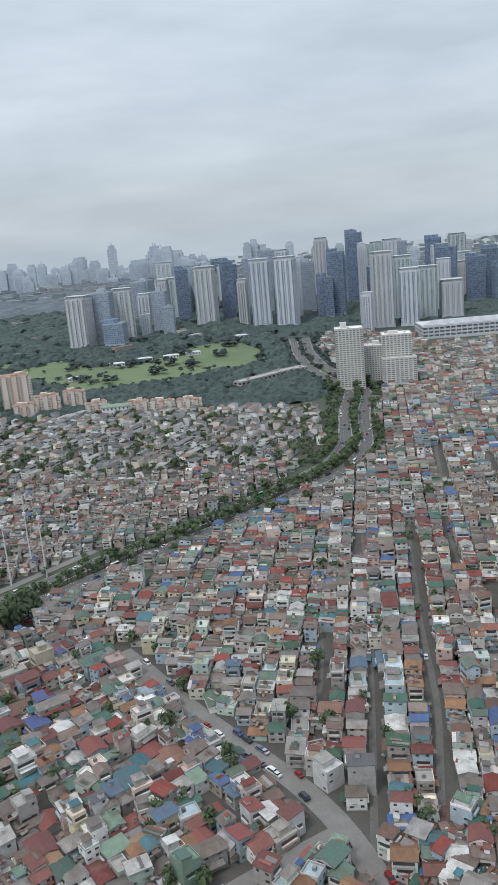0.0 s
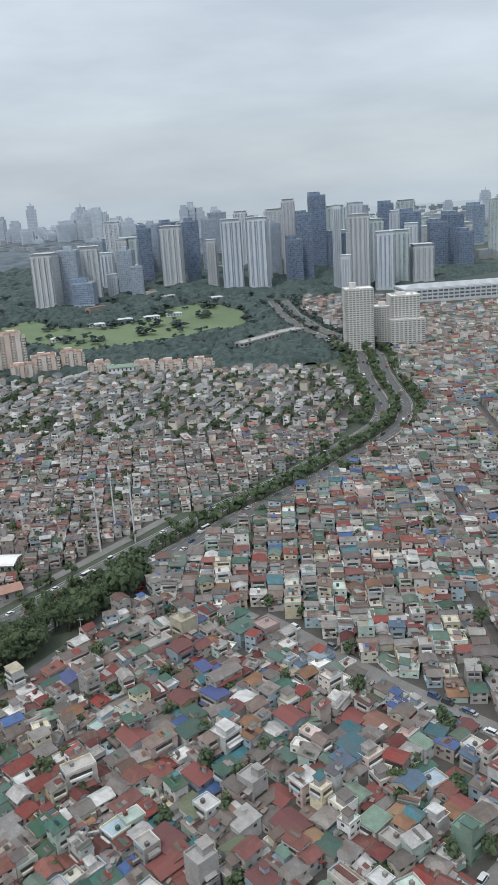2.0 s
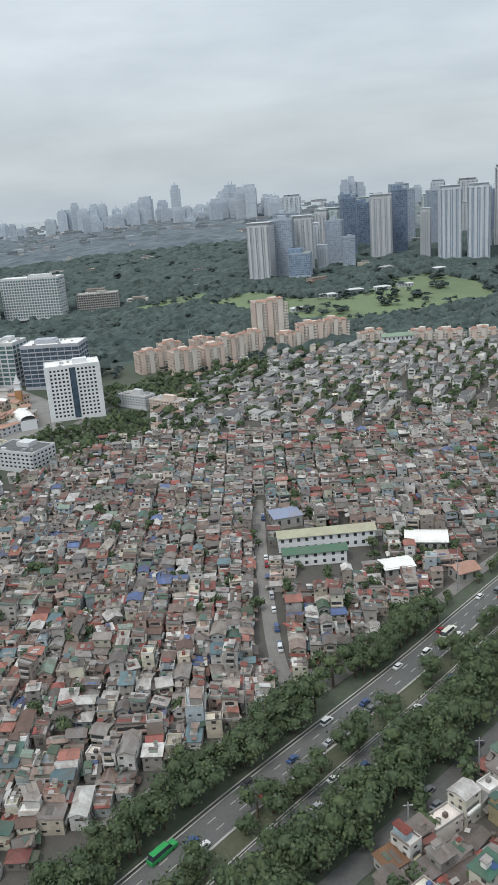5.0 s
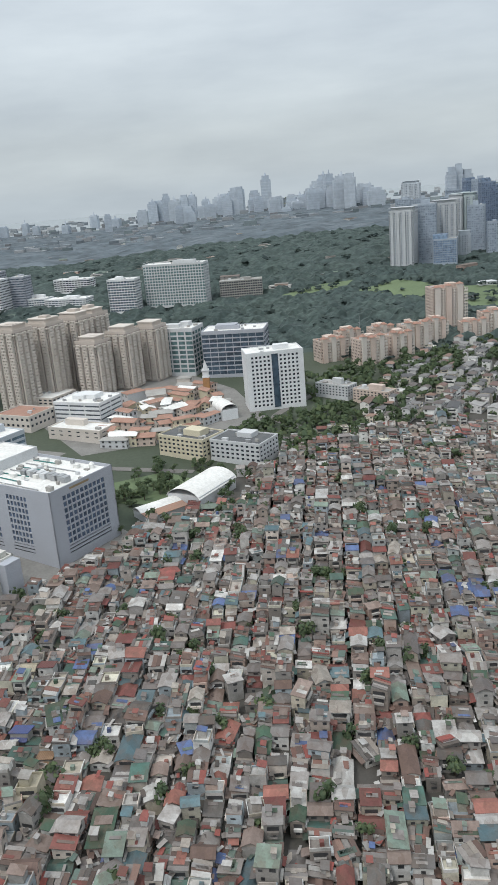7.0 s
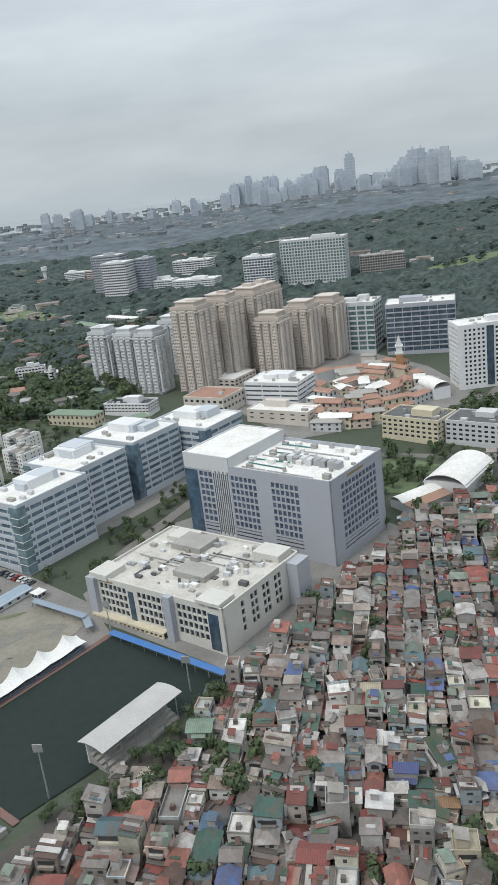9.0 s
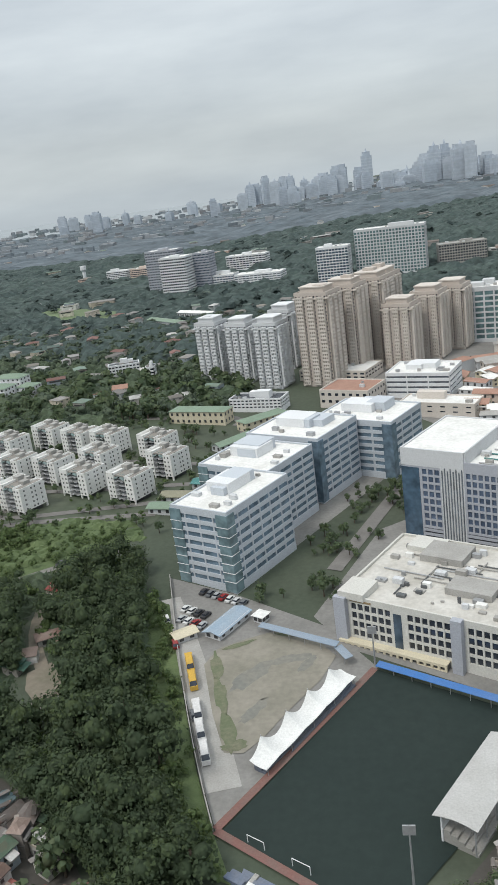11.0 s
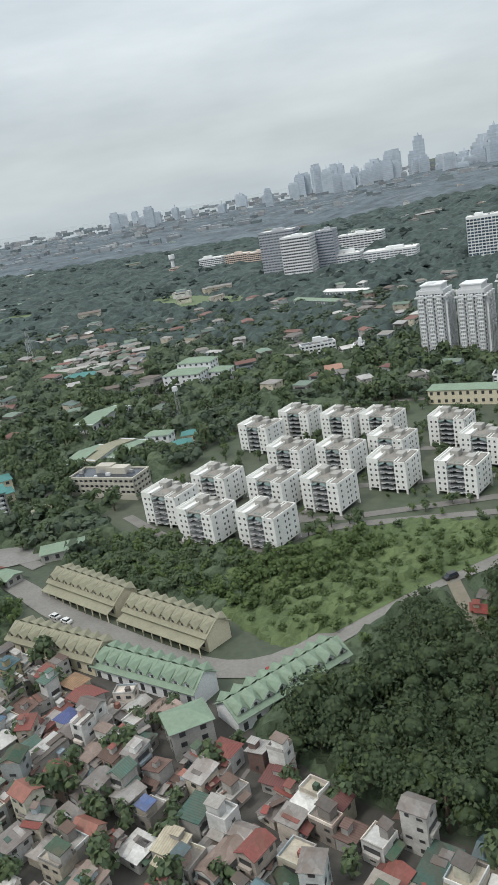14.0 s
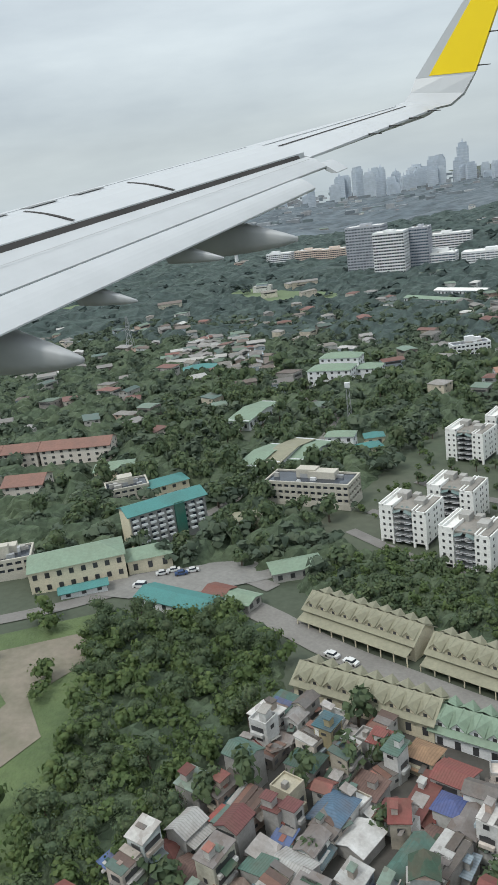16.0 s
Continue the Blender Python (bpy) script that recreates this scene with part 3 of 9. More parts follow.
sheet("ground_turf", PITCH, 0.3, turf, "very dark green football pitch")
sheet("pavement", [(-438, 320), (-420, 311), (-396, 295), (-386, 280), (-412, 236), (-417, 249), (-424, 271), (-432, 298)], 0.15, forecourt, "pale concrete forecourt with parked cars", category="pavement")
sheet("pavement", [(-400, 300), (-392, 287), (-352, 264), (-333, 298), (-312, 336), (-350, 372), (-384, 345)], 0.12, forecourt, "pale concrete yard round the office blocks", category="pavement")
sheet("pavement", [(-440, 345), (-410, 330), (-375, 395), (-360, 425), (-400, 440), (-428, 400)], 0.1, forecourt, "pale concrete yard behind the offices", category="pavement")
sheet("ground_lawn", [(-562, 364), (-522, 338), (-452, 352), (-438, 410), (-470, 442), (-540, 448)], 0.12, village_floor, "grassy yard between walk-up flats")
for ln in ([(-556, 372), (-540, 355), (-520, 341), (-500, 358), (-452, 362)], [(-552, 384), (-520, 366), (-500, 362), (-450, 372)], [(-540, 405), (-520, 388), (-490, 384), (-446, 386)], [(-520, 341), (-507, 360), (-500, 384), (-520, 412), (-470, 412), (-446, 405)]):
    ribbon("road", ln, 3.2, 0.24, street_grey, "pale lane between walk-up flats")
sheet("pavement", [(-392, 480), (-352, 420), (-312, 436), (-272, 462), (-292, 520), (-322, 560), (-380, 560)], 0.12, forecourt, "pale paving round the terracotta mall", category="pavement")
sheet("ground_lawn", [(-312, 396), (-298, 386), (-310, 362), (-330, 366), (-334, 384)], 0.2, lawn, "green lawn by office blocks")
sheet("ground_slum", [(-205, 195), (-90, 312), (-10, 382), (60, 462), (66, 560), (-20, 575), (-120, 600), (-160, 560), (-235, 450), (-285, 385), (-335, 295), (-362, 245), (-400, 195), (-350, 150), (-280, 120)], 0.08, alley_dirt, "dark packed ground between crowded houses", 20)
sheet("ground_slum", [(-200, 140), (-60, 276), (20, 345), (95, 440), (115, 540), (160, 640), (220, 780), (640, 760), (600, 400), (320, 200), (200, 80), (-120, 80)], 0.08, alley_dirt, "dark packed ground between crowded houses", 20)


# ---- buildings ----
def grid_face(face, length, z0, floors, fh, bays, pier, span, depth, skip=()):
    """One outer wall in one piece with real openings between piers and spandrels, in the plane y = 0 facing -y."""
    bw = length / bays
    pw, sh = bw * pier, fh * span
    solid_x, solid_z = [], []
    for i in range(bays + 1):
        if i and i < bays and (i in skip or pw < 0.02):
            continue
        half = max(pw / 2, 0.12) if i in (0, bays) else pw / 2
        solid_x.append((max(0.0, i * bw - half), min(length, i * bw + half)))
    for k in range(floors + 1):
        solid_z.append((max(z0, z0 + k * fh - sh / 2), min(z0 + floors * fh, z0 + k * fh + sh / 2)))
    if floors * bays > 150:
        for p, q in solid_x:
            face.box(p, 0, z0, q, depth, z0 + floors * fh, True)
        for p, q in solid_z:
            face.box(0, 0.02, p, length, depth, q, True)
        return face
    xs = sorted({round(v, 4) for q in solid_x for v in q})
    zs = sorted({round(v, 4) for q in solid_z for v in q})
    nx, nz = len(xs), len(zs)
    n = len(face.v)
    for y in (0.0, depth):
        face.v += [(x, y, z) for z in zs for x in xs]

    def full(i, k):
        if not (0 <= i < nx - 1 and 0 <= k < nz - 1):
            return False
        cx, cz = (xs[i] + xs[i + 1]) / 2, (zs[k] + zs[k + 1]) / 2
        return any(p < cx < q for p, q in solid_x) or any(p < cz < q for p, q in solid_z)

    def at(i, k, far):
        return n + far * nx * nz + k * nx + i
    for k in range(nz - 1):
        for i in range(nx - 1):
            if not full(i, k):
                continue
            face.f.append((at(i, k, 0), at(i + 1, k, 0), at(i + 1, k + 1, 0), at(i, k + 1, 0)))
            if not full(i - 1, k):
                face.f.append((at(i, k, 0), at(i, k + 1, 0), at(i, k + 1, 1), at(i, k, 1)))
            if not full(i + 1, k):
                face.f.append((at(i + 1, k, 0), at(i + 1, k, 1), at(i + 1, k + 1, 1), at(i + 1, k + 1, 0)))
            if not full(i, k - 1):
                face.f.append((at(i, k, 0), at(i, k, 1), at(i + 1, k, 1), at(i + 1, k, 0)))
            if not full(i, k + 1):
                face.f.append((at(i, k + 1, 0), at(i + 1, k + 1, 0), at(i + 1, k + 1, 1), at(i, k + 1, 1)))
    return face


def pierced(length, z_low, z_high, depth, holes):
    """One connected wall in the plane y = 0 with rectangular holes (x0, z0, x1, z1)."""
    xs_ = sorted({0.0, length} | {round(q[k], 4) for q in holes for k in (0, 2)})
    zs_ = sorted({z_low, z_high} | {round(q[k], 4) for q in holes for k in (1, 3)})
    nx_, nz_ = len(xs_), len(zs_)
    g = Geo()
    for y in (0.0, depth):
        g.v += [(x, y, z) for z in zs_ for x in xs_]
    solid = {}
    for i in range(nx_ - 1):
        for k in range(nz_ - 1):
            cx, cz = (xs_[i] + xs_[i + 1]) / 2, (zs_[k] + zs_[k + 1]) / 2
            solid[i, k] = not any(a < cx < c and b < cz < d for a, b, c, d in holes)
    for (i, k), full in solid.items():
        if not full:
            continue
        n = [k * nx_ + i, k * nx_ + i + 1, (k + 1) * nx_ + i + 1, (k + 1) * nx_ + i]
        f = [q + nx_ * nz_ for q in n]
        g.f.append(tuple(n))
        for di, dk, a, b in ((-1, 0, 3, 0), (1, 0, 1, 2), (0, -1, 0, 1), (0, 1, 2, 3)):
            if not solid.get((i + di, k + dk)):
                g.f.append((n[b], n[a], f[a], f[b]))
    return g


def shell(x0, x1, profile, t):
    """A curved roof in one piece: a line of (y, z) points drawn out along x, t thick."""
    g, n = Geo(), len(profile)
    for x in (x0, x1):
        for low in (0.0, t):
            g.v += [(x, y, z - low) for y, z in profile]
    for i in range(n - 1):
        g.f += [(i, 2 * n + i, 2 * n + i + 1, i + 1), (n + i, n + i + 1, 3 * n + i + 1, 3 * n + i), (i, i + 1, n + i + 1, n + i), (2 * n + i, 3 * n + i, 3 * n + i + 1, 2 * n + i + 1)]
    g.f += [(0, n, 3 * n, 2 * n), (n - 1, 3 * n - 1, 4 * n - 1, 2 * n - 1)]
    return g


def faces_of(w, d):
    return ((w, pose(-w / 2, -d / 2, 0)), (d, pose(w / 2, -d / 2, 0, 0, 0, 90)), (w, pose(w / 2, d / 2, 0, 0, 0, 180)), (d, pose(-w / 2, d / 2, 0, 0, 0, 270)))


SOLID = []


def keep_clear(x, y, w, d, ang):
    """Circles along a building's longer side, for trees to stay out of."""
    long_, wide = max(w, d), min(w, d)
    a = radians(ang + (0 if w >= d else 90))
    n = max(1, round(long_ / wide))
    for i in range(n):
        q = (-0.5 + (i + 0.5) / n) * long_
        SOLID.append((x + q * math.cos(a), y + q * math.sin(a), wide * 0.5 + 1.6))


def block(name, label, category, x, y, w, d, h, ang, floors, bays, wall, glass, pier=0.4, span=0.45, depth=0.3, panes=False, roof=None,
          crown=1.0, rooms=1, units=0, group="", base=1.5, seed=0, far=False):
    """A storeyed building: glazed core, four facades with openings, parapet, roof and plant."""
    rng = random.Random(seed + int(x * 7 + y * 3))
    b = thing(name, label, category, stand(x, y, ang), group)
    keep_clear(x, y, w, d, ang)
    roof = roof or white_roof
    part("core", Geo().box(-w / 2 + depth, -d / 2 + depth, -2, w / 2 - depth, d / 2 - depth, h - crown), glass, b)
    part("plinth", Geo().box(-w / 2 - 0.05, -d / 2 - 0.05, -3, w / 2 + 0.05, d / 2 + 0.05, base), wall, b)
    fh = (h - base - crown) / floors
    bays2 = (bays, max(1, round(bays * d / w)))
    if panes:
        pw, ph = (1 - pier) * w / bays, (1 - span) * fh
        pane = Geo().box(-pw / 2, 0, -ph / 2, pw / 2, 0.06, ph / 2, True).mesh("pane")
        pane.materials.append(glass)
    whole = Geo()
    for k, (length, m) in enumerate(faces_of(w, d)):
        n = bays2[k % 2]
        if not panes:
            whole.put(grid_face(Geo(), length, base, floors, fh, n, pier, span, depth), m)
            continue
        part("facade", grid_face(Geo(), length, base, floors, fh, n, pier, span, depth), wall, b, "", m)
        if panes and k in (0, 1, 3):
            for i in range(n):
                for j in range(floors):
                    part("window_pane", pane, glass, b, "", m @ pose((i + 0.5) * length / n, depth - 0.12, base + (j + 0.5) * fh))
    if not panes:
        part("facade", whole, wall, b, kind="stuff")
    cz = h - crown
    part("parapet", Geo().box(-w / 2 - 0.03, -d / 2 - 0.03, cz, w / 2 + 0.03, -d / 2 + 0.4, h, True).box(-w / 2 - 0.03, d / 2 - 0.4, cz, w / 2 + 0.03, d / 2 + 0.03, h, True)
         .box(-w / 2 - 0.03, -d / 2 + 0.4, cz, -w / 2 + 0.4, d / 2 - 0.4, h, True).box(w / 2 - 0.4, -d / 2 + 0.4, cz, w / 2 + 0.03, d / 2 - 0.4, h, True), wall, b)
    part("roof", Geo().box(-w / 2 + 0.4, -d / 2 + 0.4, cz, w / 2 - 0.4, d / 2 - 0.4, h - 0.45), roof, b)
    for _ in range(rooms):
        rw, rd, rh = w * rng.uniform(0.22, 0.4), d * rng.uniform(0.25, 0.45), rng.uniform(1.4, 2.6) * (1.6 if h > 40 else 1)
        rx, ry = rng.uniform(-0.2, 0.2) * w, rng.uniform(-0.15, 0.2) * d
        part("plant_room", Geo().box(rx - rw / 2, ry - rd / 2, h - 0.5, rx + rw / 2, ry + rd / 2, h + rh), wall, b)
    for _ in range(units):
        rx, ry, s = rng.uniform(-0.42, 0.42) * w, rng.uniform(-0.4, 0.4) * d, rng.uniform(0.5, 1.3)
        part("roof_unit", Geo().box(rx - s, ry - s * 0.6, h - 0.5, rx + s, ry + s * 0.6, h + rng.uniform(0.2, 0.8)), rng.choice([steel, pale_grey, concrete]), b)
    return b


def near_office():
    """The large white and grey office block with square windows."""
    b = thing("office_block", "large pale grey office block with square windows and white roof", "office building", stand(-347.5, 338.5, -30))
    w, d, h, fh = 52.0, 28.0, 24.3, 2.05
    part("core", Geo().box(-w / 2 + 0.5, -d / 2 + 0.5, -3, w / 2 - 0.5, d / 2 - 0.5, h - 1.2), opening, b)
    dp = 0.4
    sm = Geo().box(-0.7, 0, -0.78, 0.7, 0.06, 0.78, True).mesh("pane")
    # Lighter blue tint stands in for the sky reflected in these panes.
    pane_blue = window_glass("window_blue", (0.085, 0.115, 0.17))
    sm.materials.append(pane_blue)

    def wall_with(length, m, groups, low):
        """Wall in the plane y = 0 with groups of windows: (start, count)."""
        z0, rows, holes = 5.3, 8, []
        for s, n, pitch in groups:
            for k in range(3):
                holes.append((s, 2.3 + k * 1.2, s + n * pitch, min(2.8 + k * 1.2, z0 - 0.3)))
            for i in range(n):
                for k in range(rows):
                    holes.append((s + i * pitch + 0.22, z0 + k * fh + 0.26, s + (i + 1) * pitch - 0.22, z0 + (k + 1) * fh - 0.26))
                    part("window_pane", sm, pane_blue, b, "", m @ pose(s + (i + 0.5) * pitch, dp - 0.1, z0 + (k + 0.52) * fh))
        g = pierced(length, -3.0, h, dp, holes)
        part("wall", g, grey_paint, b, "", m)

    f = faces_of(w, d)
    wall_with(w, f[0][1], [(5.5, 3, 1.75), (17.5, 6, 1.6), (32, 6, 1.6)], True)
    wall_with(d, f[1][1], [(5, 10, 1.9)], True)
    part("wall", Geo().box(0, 0, -3, w, dp, h, True), grey_paint, b, "", f[2][1])
    part("wall", Geo().box(0, 0, -3, d, dp, h, True), grey_paint, b, "", f[3][1])
    part("glass_corner", Geo().box(0.0, -0.12, 1.5, 5.0, 0.1, 21.6, True), window_glass("corner_glass", (0.06, 0.10, 0.145)), b, "deep blue glass curtain wall", f[0][1])
    part("fin_panel", Geo().box(10.9, -0.1, 0, 17.2, 0.1, 22.6, True), pale_grey, b, "", f[0][1])
    fin = Geo().box(-0.14, -0.14, -1.2, 0.14, 0.06, 1.2, True).mesh("fin")
    fin.materials.append(grey_glass)
    for i in range(8):
        for k in range(8):
            part("fin", fin, grey_glass, b, "", f[0][1] @ pose(11.4 + i * 0.76, -0.12, 3.2 + k * 2.45 + (i % 2) * 0.7))
    part("tower_roof", Geo().box(-w / 2 + 0.4, -d / 2 + 0.4, h - 1.2, -w / 2 + 17.2, d / 2 - 0.4, h + 2.2), white_roof, b)
    part("tower_parapet", Geo().box(-w / 2 - 0.05, -d / 2 - 0.08, h - 2.2, -w / 2 + 17.2, -d / 2 + 0.41, h + 2.5, True).box(-w / 2 - 0.05, -d / 2 + 0.41, h - 2.2, -w / 2 + 0.4, d / 2, h + 2.5, True)
         .box(-w / 2 + 17.2, -d / 2 + 0.41, h - 1, -w / 2 + 17.6, d / 2, h + 2.5, True).box(-w / 2 + 0.4, d / 2 - 0.39, h - 1, -w / 2 + 17.2, d / 2, h + 2.5, True), pale_grey, b)
    part("roof", Geo().box(-w / 2 + 17.6, -d / 2 + 0.4, h - 2.6, w / 2 - 0.4, d / 2 - 0.4, h - 1.0), white_roof, b)
    rng = random.Random(4)
    for i in range(9):
        px, py = 2 + i * 2.3, -3.5 + (i % 2) * 0.6
        part("air_handler", Geo().box(px, py, h - 1.05, px + 1.9, py + 2.6, h + 0.9), rng.choice([steel, pale_grey]), b)
    for i in range(34):
        px, py, s = rng.uniform(-7, 24), rng.uniform(-12, 12), rng.uniform(0.3, 1.1)
        part("roof_unit", Geo().box(px - s, py - s * 0.7, h - 1.05, px + s, py + s * 0.7, h + rng.uniform(-0.6, 0.5)), rng.choice([steel, concrete, white_roof, pale_grey]), b)
    for i in range(7):
        py = -11 + i * 3.4
        part("duct", Geo().tube((-6, py, h - 0.75), (rng.uniform(4, 20), py + rng.uniform(-1, 1), h - 0.75), 0.2, 0.2, 6), rng.choice([steel, teal_roofing]), b)
    dome = Geo().tube((20, 11, h - 1), (20, 11, h + 0.4), 1.0, 1.0, 12).tube((20, 11, h + 0.4), (20, 11, h + 1.1), 1.0, 0.3, 12)
    part("dome", dome, white_roof, b)
    part("sign_bars", Geo().box(8.5, -0.06, 22.6, 17, 0.02, 23.3, True), surface("bronze_sign", (0.30, 0.22, 0.12)), b, "row of bronze letters as a plain bar", f[1][1])


def low_hall():
    """The lower block with a cluttered roof in front of the office."""
    b = thing("call_centre_block", "low cream office block with cluttered white roof", "office building", stand(-367, 295.5, -28.4))
    w, d, h = 43.0, 32.0, 11.6
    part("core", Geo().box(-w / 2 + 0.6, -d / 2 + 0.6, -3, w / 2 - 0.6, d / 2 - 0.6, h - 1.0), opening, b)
    f = faces_of(w, d)
    pane = Geo().box(-0.64, 0, -0.85, 0.64, 0.06, 0.85, True).mesh("pane")
    pane.materials.append(dark_glass)

    def wall_with(length, m, groups, front):
        z0, fh, rows, dp, holes = 1.9, 2.1, 4, 0.45, []
        for s, n, pitch in groups:
            for i in range(n):
                for k in range(rows):
                    holes.append((s + i * pitch + 0.19, z0 + k * fh + 0.26, s + (i + 1) * pitch - 0.19, z0 + (k + 1) * fh - 0.26))
                    part("window_pane", pane, dark_glass, b, "", m @ pose(s + (i + 0.5) * pitch, dp - 0.1, z0 + (k + 0.5) * fh))
        g = pierced(length, -3.0, h, dp, holes)
        part("wall", g, cream_white, b, "", m)

    cream_white = surface("cream_white", (0.58, 0.57, 0.53), wear=0.3, dirt=(0.42, 0.4, 0.36), coarse=0.12)
    wall_with(w, f[0][1], [(3.0, 6, 1.58), (16.0, 6, 1.58), (28.8, 6, 1.56)], True)
    wall_with(d, f[1][1], [(6.5, 1, 1.6), (10.3, 2, 1.6), (15.2, 2, 1.6), (20.2, 2, 1.6)], True)
    part("wall", Geo().box(0, 0, -3, w, 0.45, h, True), cream_white, b, "", f[2][1])
    part("wall", Geo().box(0, 0, -3, d, 0.45, h, True), cream_white, b, "", f[3][1])
    part("glass_strip", Geo().box(w - 4.6, -0.1, 0.2, w - 1.6, 0.1, 9.6, True), blue_glass, b, "tall blue glass strip", f[0][1])
    part("glass_strip", Geo().box(13, -0.1, 0.2, 14.8, 0.1, 9.6, True), blue_glass, b, "tall blue glass strip", f[0][1])
    part("annex", Geo().box(26.0, -1.6, -3, 28.2, 0.0, 11.9, True), grey_paint, b, "", f[0][1])
    part("arcade", pierced(24.5, -3.0, 1.7, 0.35, [(0.5 + i * 1.5, 0.35, 1.5 + i * 1.5, 1.15) for i in range(16)]), cream_paint, b, "", f[0][1] @ pose(0.5, -2.0, 0))
    part("arcade_roof", Geo().box(0.5, -1.64, 1.45, 25, -0.01, 1.65), cream_paint, b, "", f[0][1])
    part("arcade_room", Geo().box(0.6, -1.6, -3, 24.9, -0.01, 1.44), opening, b, "", f[0][1])
    part("annex", Geo().box(-0.4, -1.3, -3, 2.4, -0.01, 11.4, True), grey_paint, b, "", f[0][1])
    part("annex", Geo().box(d - 6, -3.2, -3, d - 0.4, 0, 11.0, True), grey_paint, b, "", f[1][1])
    part("roof", Geo().box(-w / 2 + 0.45, -d / 2 + 0.45, h - 1.5, w / 2 - 0.45, d / 2 - 0.45, h - 0.6), surface("stained_white_roof", (0.56, 0.54, 0.50), wear=0.75, dirt=(0.36, 0.335, 0.29), coarse=0.16, fine=1.0), b)
    rng = random.Random(8)
    for px, py, sx, sy, sz in ((-18, -13, 3, 3.5, 1.0), (-7, 9, 5, 4, 1.0), (4, -4, 5, 3, 0.9), (17, -13, 3.5, 3, 0.8), (16, 12, 4, 3, 1.2), (-13, 12, 4, 3, 0.6)):
        part("plant_room", Geo().box(px - sx, py - sy, h - 0.65, px + sx, py + sy, h + sz), rng.choice([cream_white, concrete]), b)
    for i in range(70):
        px, py, s = rng.uniform(-19, 19), rng.uniform(-13, 13), rng.uniform(0.25, 1.2)
        part("roof_unit", Geo().box(px - s, py - s * 0.6, h - 0.65, px + s, py + s * 0.6, h + rng.uniform(-0.3, 0.8)), rng.choice([steel, concrete, pale_grey, dark_roofing, white_roof]), b)
    for i in range(14):
        px, py = rng.uniform(-18, 6), rng.uniform(-12, 12)
        n = rng.uniform(5, 16)
        q = (px + n, py + rng.uniform(-0.3, 0.3)) if i % 3 else (px, py + n * 0.5)
        part("duct", Geo().tube((px, py, h - 0.3), (*q, h - 0.3), 0.16, 0.16, 6), rng.choice([steel, dark_roofing, concrete]), b)
    part("sign_bars", Geo().box(3, -0.06, 10.4, 8, 0.02, 10.9, True), surface("bronze_sign_small", (0.30, 0.22, 0.12)), b, "small bronze letters as a plain bar", f[0][1])


near_office()
low_hall()

for x, y, w, d, h, fl, lab in ((-420.5, 327, 17.5, 27, 21.5, 8, "white office block with teal glass corners"), (-417.5, 355.5, 24, 23, 20.5, 8, "pale grey office block with ribbon windows"),
                               (-406, 381, 26, 24, 20.5, 8, "pale grey office block with blue glass end"), (-385.5, 397, 28, 22, 19, 7, "white office block with small square windows")):
    b = block("office_block", lab, "office building", x, y, w, d, h, -28, fl, 4, cool_paint, office_glass,
              0.09, 0.47, 0.35, True, white_roof, 1.4, 2, 9, "office row on the campus")
    glass = corner_glass if x < -412 else office_glass
    for cx, cy in ((-w / 2, -d / 2), (w / 2, -d / 2)):
        part("glass_corner", Geo().box(cx - 0.25 if cx < 0 else cx - 3.2, cy - 0.25, 0.3, cx + 3.2 if cx < 0 else cx + 0.25, cy + 2.8, h - 0.9, True), glass, b, "teal glass corner bay")
        for k in range(7 if x < -412 else 0):
            part("fin", Geo().box(cx - 0.4 if cx < 0 else cx - 3.3, cy - 0.4, 3.0 + k * 2.4, cx + 3.3 if cx < 0 else cx + 0.4, cy + 2.9, 3.12 + k * 2.4), white_paint, b)
    part("roof_frame", Geo().box(-w * 0.3, -d * 0.1, h - 0.5, w * 0.1, d * 0.25, h + 2.3), white_paint, b)

slab_tower = block("office_tower", "white slab office tower with dark window slits", "office building", -269, 485, 28, 15, 29, 12, 13, 14, white_paint, dark_glass, 0.46, 0.46, 0.3, False, white_roof, 1.6, 1, 6)
part("glass_strip", Geo().box(-1.6, -7.75, 1.0, 1.6, -7.4, 27.6, True), blue_glass, slab_tower, "dark blue glass strip")
for k in (-1, 1):
    part("end_pier", Geo().box(k * 12.9 - 1.3, -7.8, -2, k * 12.9 + 1.3, -7.4, 29.0, True), white_paint, slab_tower)
block("glass_office", "green glass office block with white fins", "office building", -326, 566, 24, 18, 28, -15, 9, 5, pale_grey, teal_glass, 0.16, 0.3, 0.3, False, white_roof, 1.8, 2, 5)
block("glass_office", "curved blue glass office block", "office building", -292, 556, 36, 20, 27, -6, 9, 8, grey_paint, blue_glass, 0.05, 0.25, 0.25, False, white_roof, 1.8, 2, 5)
block("office_block", "cream school-like office block with dark roof", "office building", -303, 418, 24, 15, 9.5, -32, 4, 10, cream_paint, dark_glass, 0.42, 0.5, 0.25, False, dark_roofing, 0.8, 1, 6)
block("office_block", "pale office block with dark solar roof", "office building", -280, 409, 24, 15, 9.5, -28, 4, 10, pale_grey, dark_glass, 0.42, 0.5, 0.25, False, dark_roofing, 0.8, 1, 6)
block("mall_block", "white rounded mall block with ribbon windows", "shop", -362, 478, 27, 20, 11, -20, 4, 3, white_paint, grey_glass, 0.05, 0.6, 0.4, False, white_roof, 0.8, 2, 14)
block("mall_hall", "low beige mall hall with flat roof", "shop", -358, 447, 30, 12, 6, -24, 2, 6, tan_light, dark_glass, 0.6, 0.7, 0.2, False, white_roof, 0.6, 1, 4)
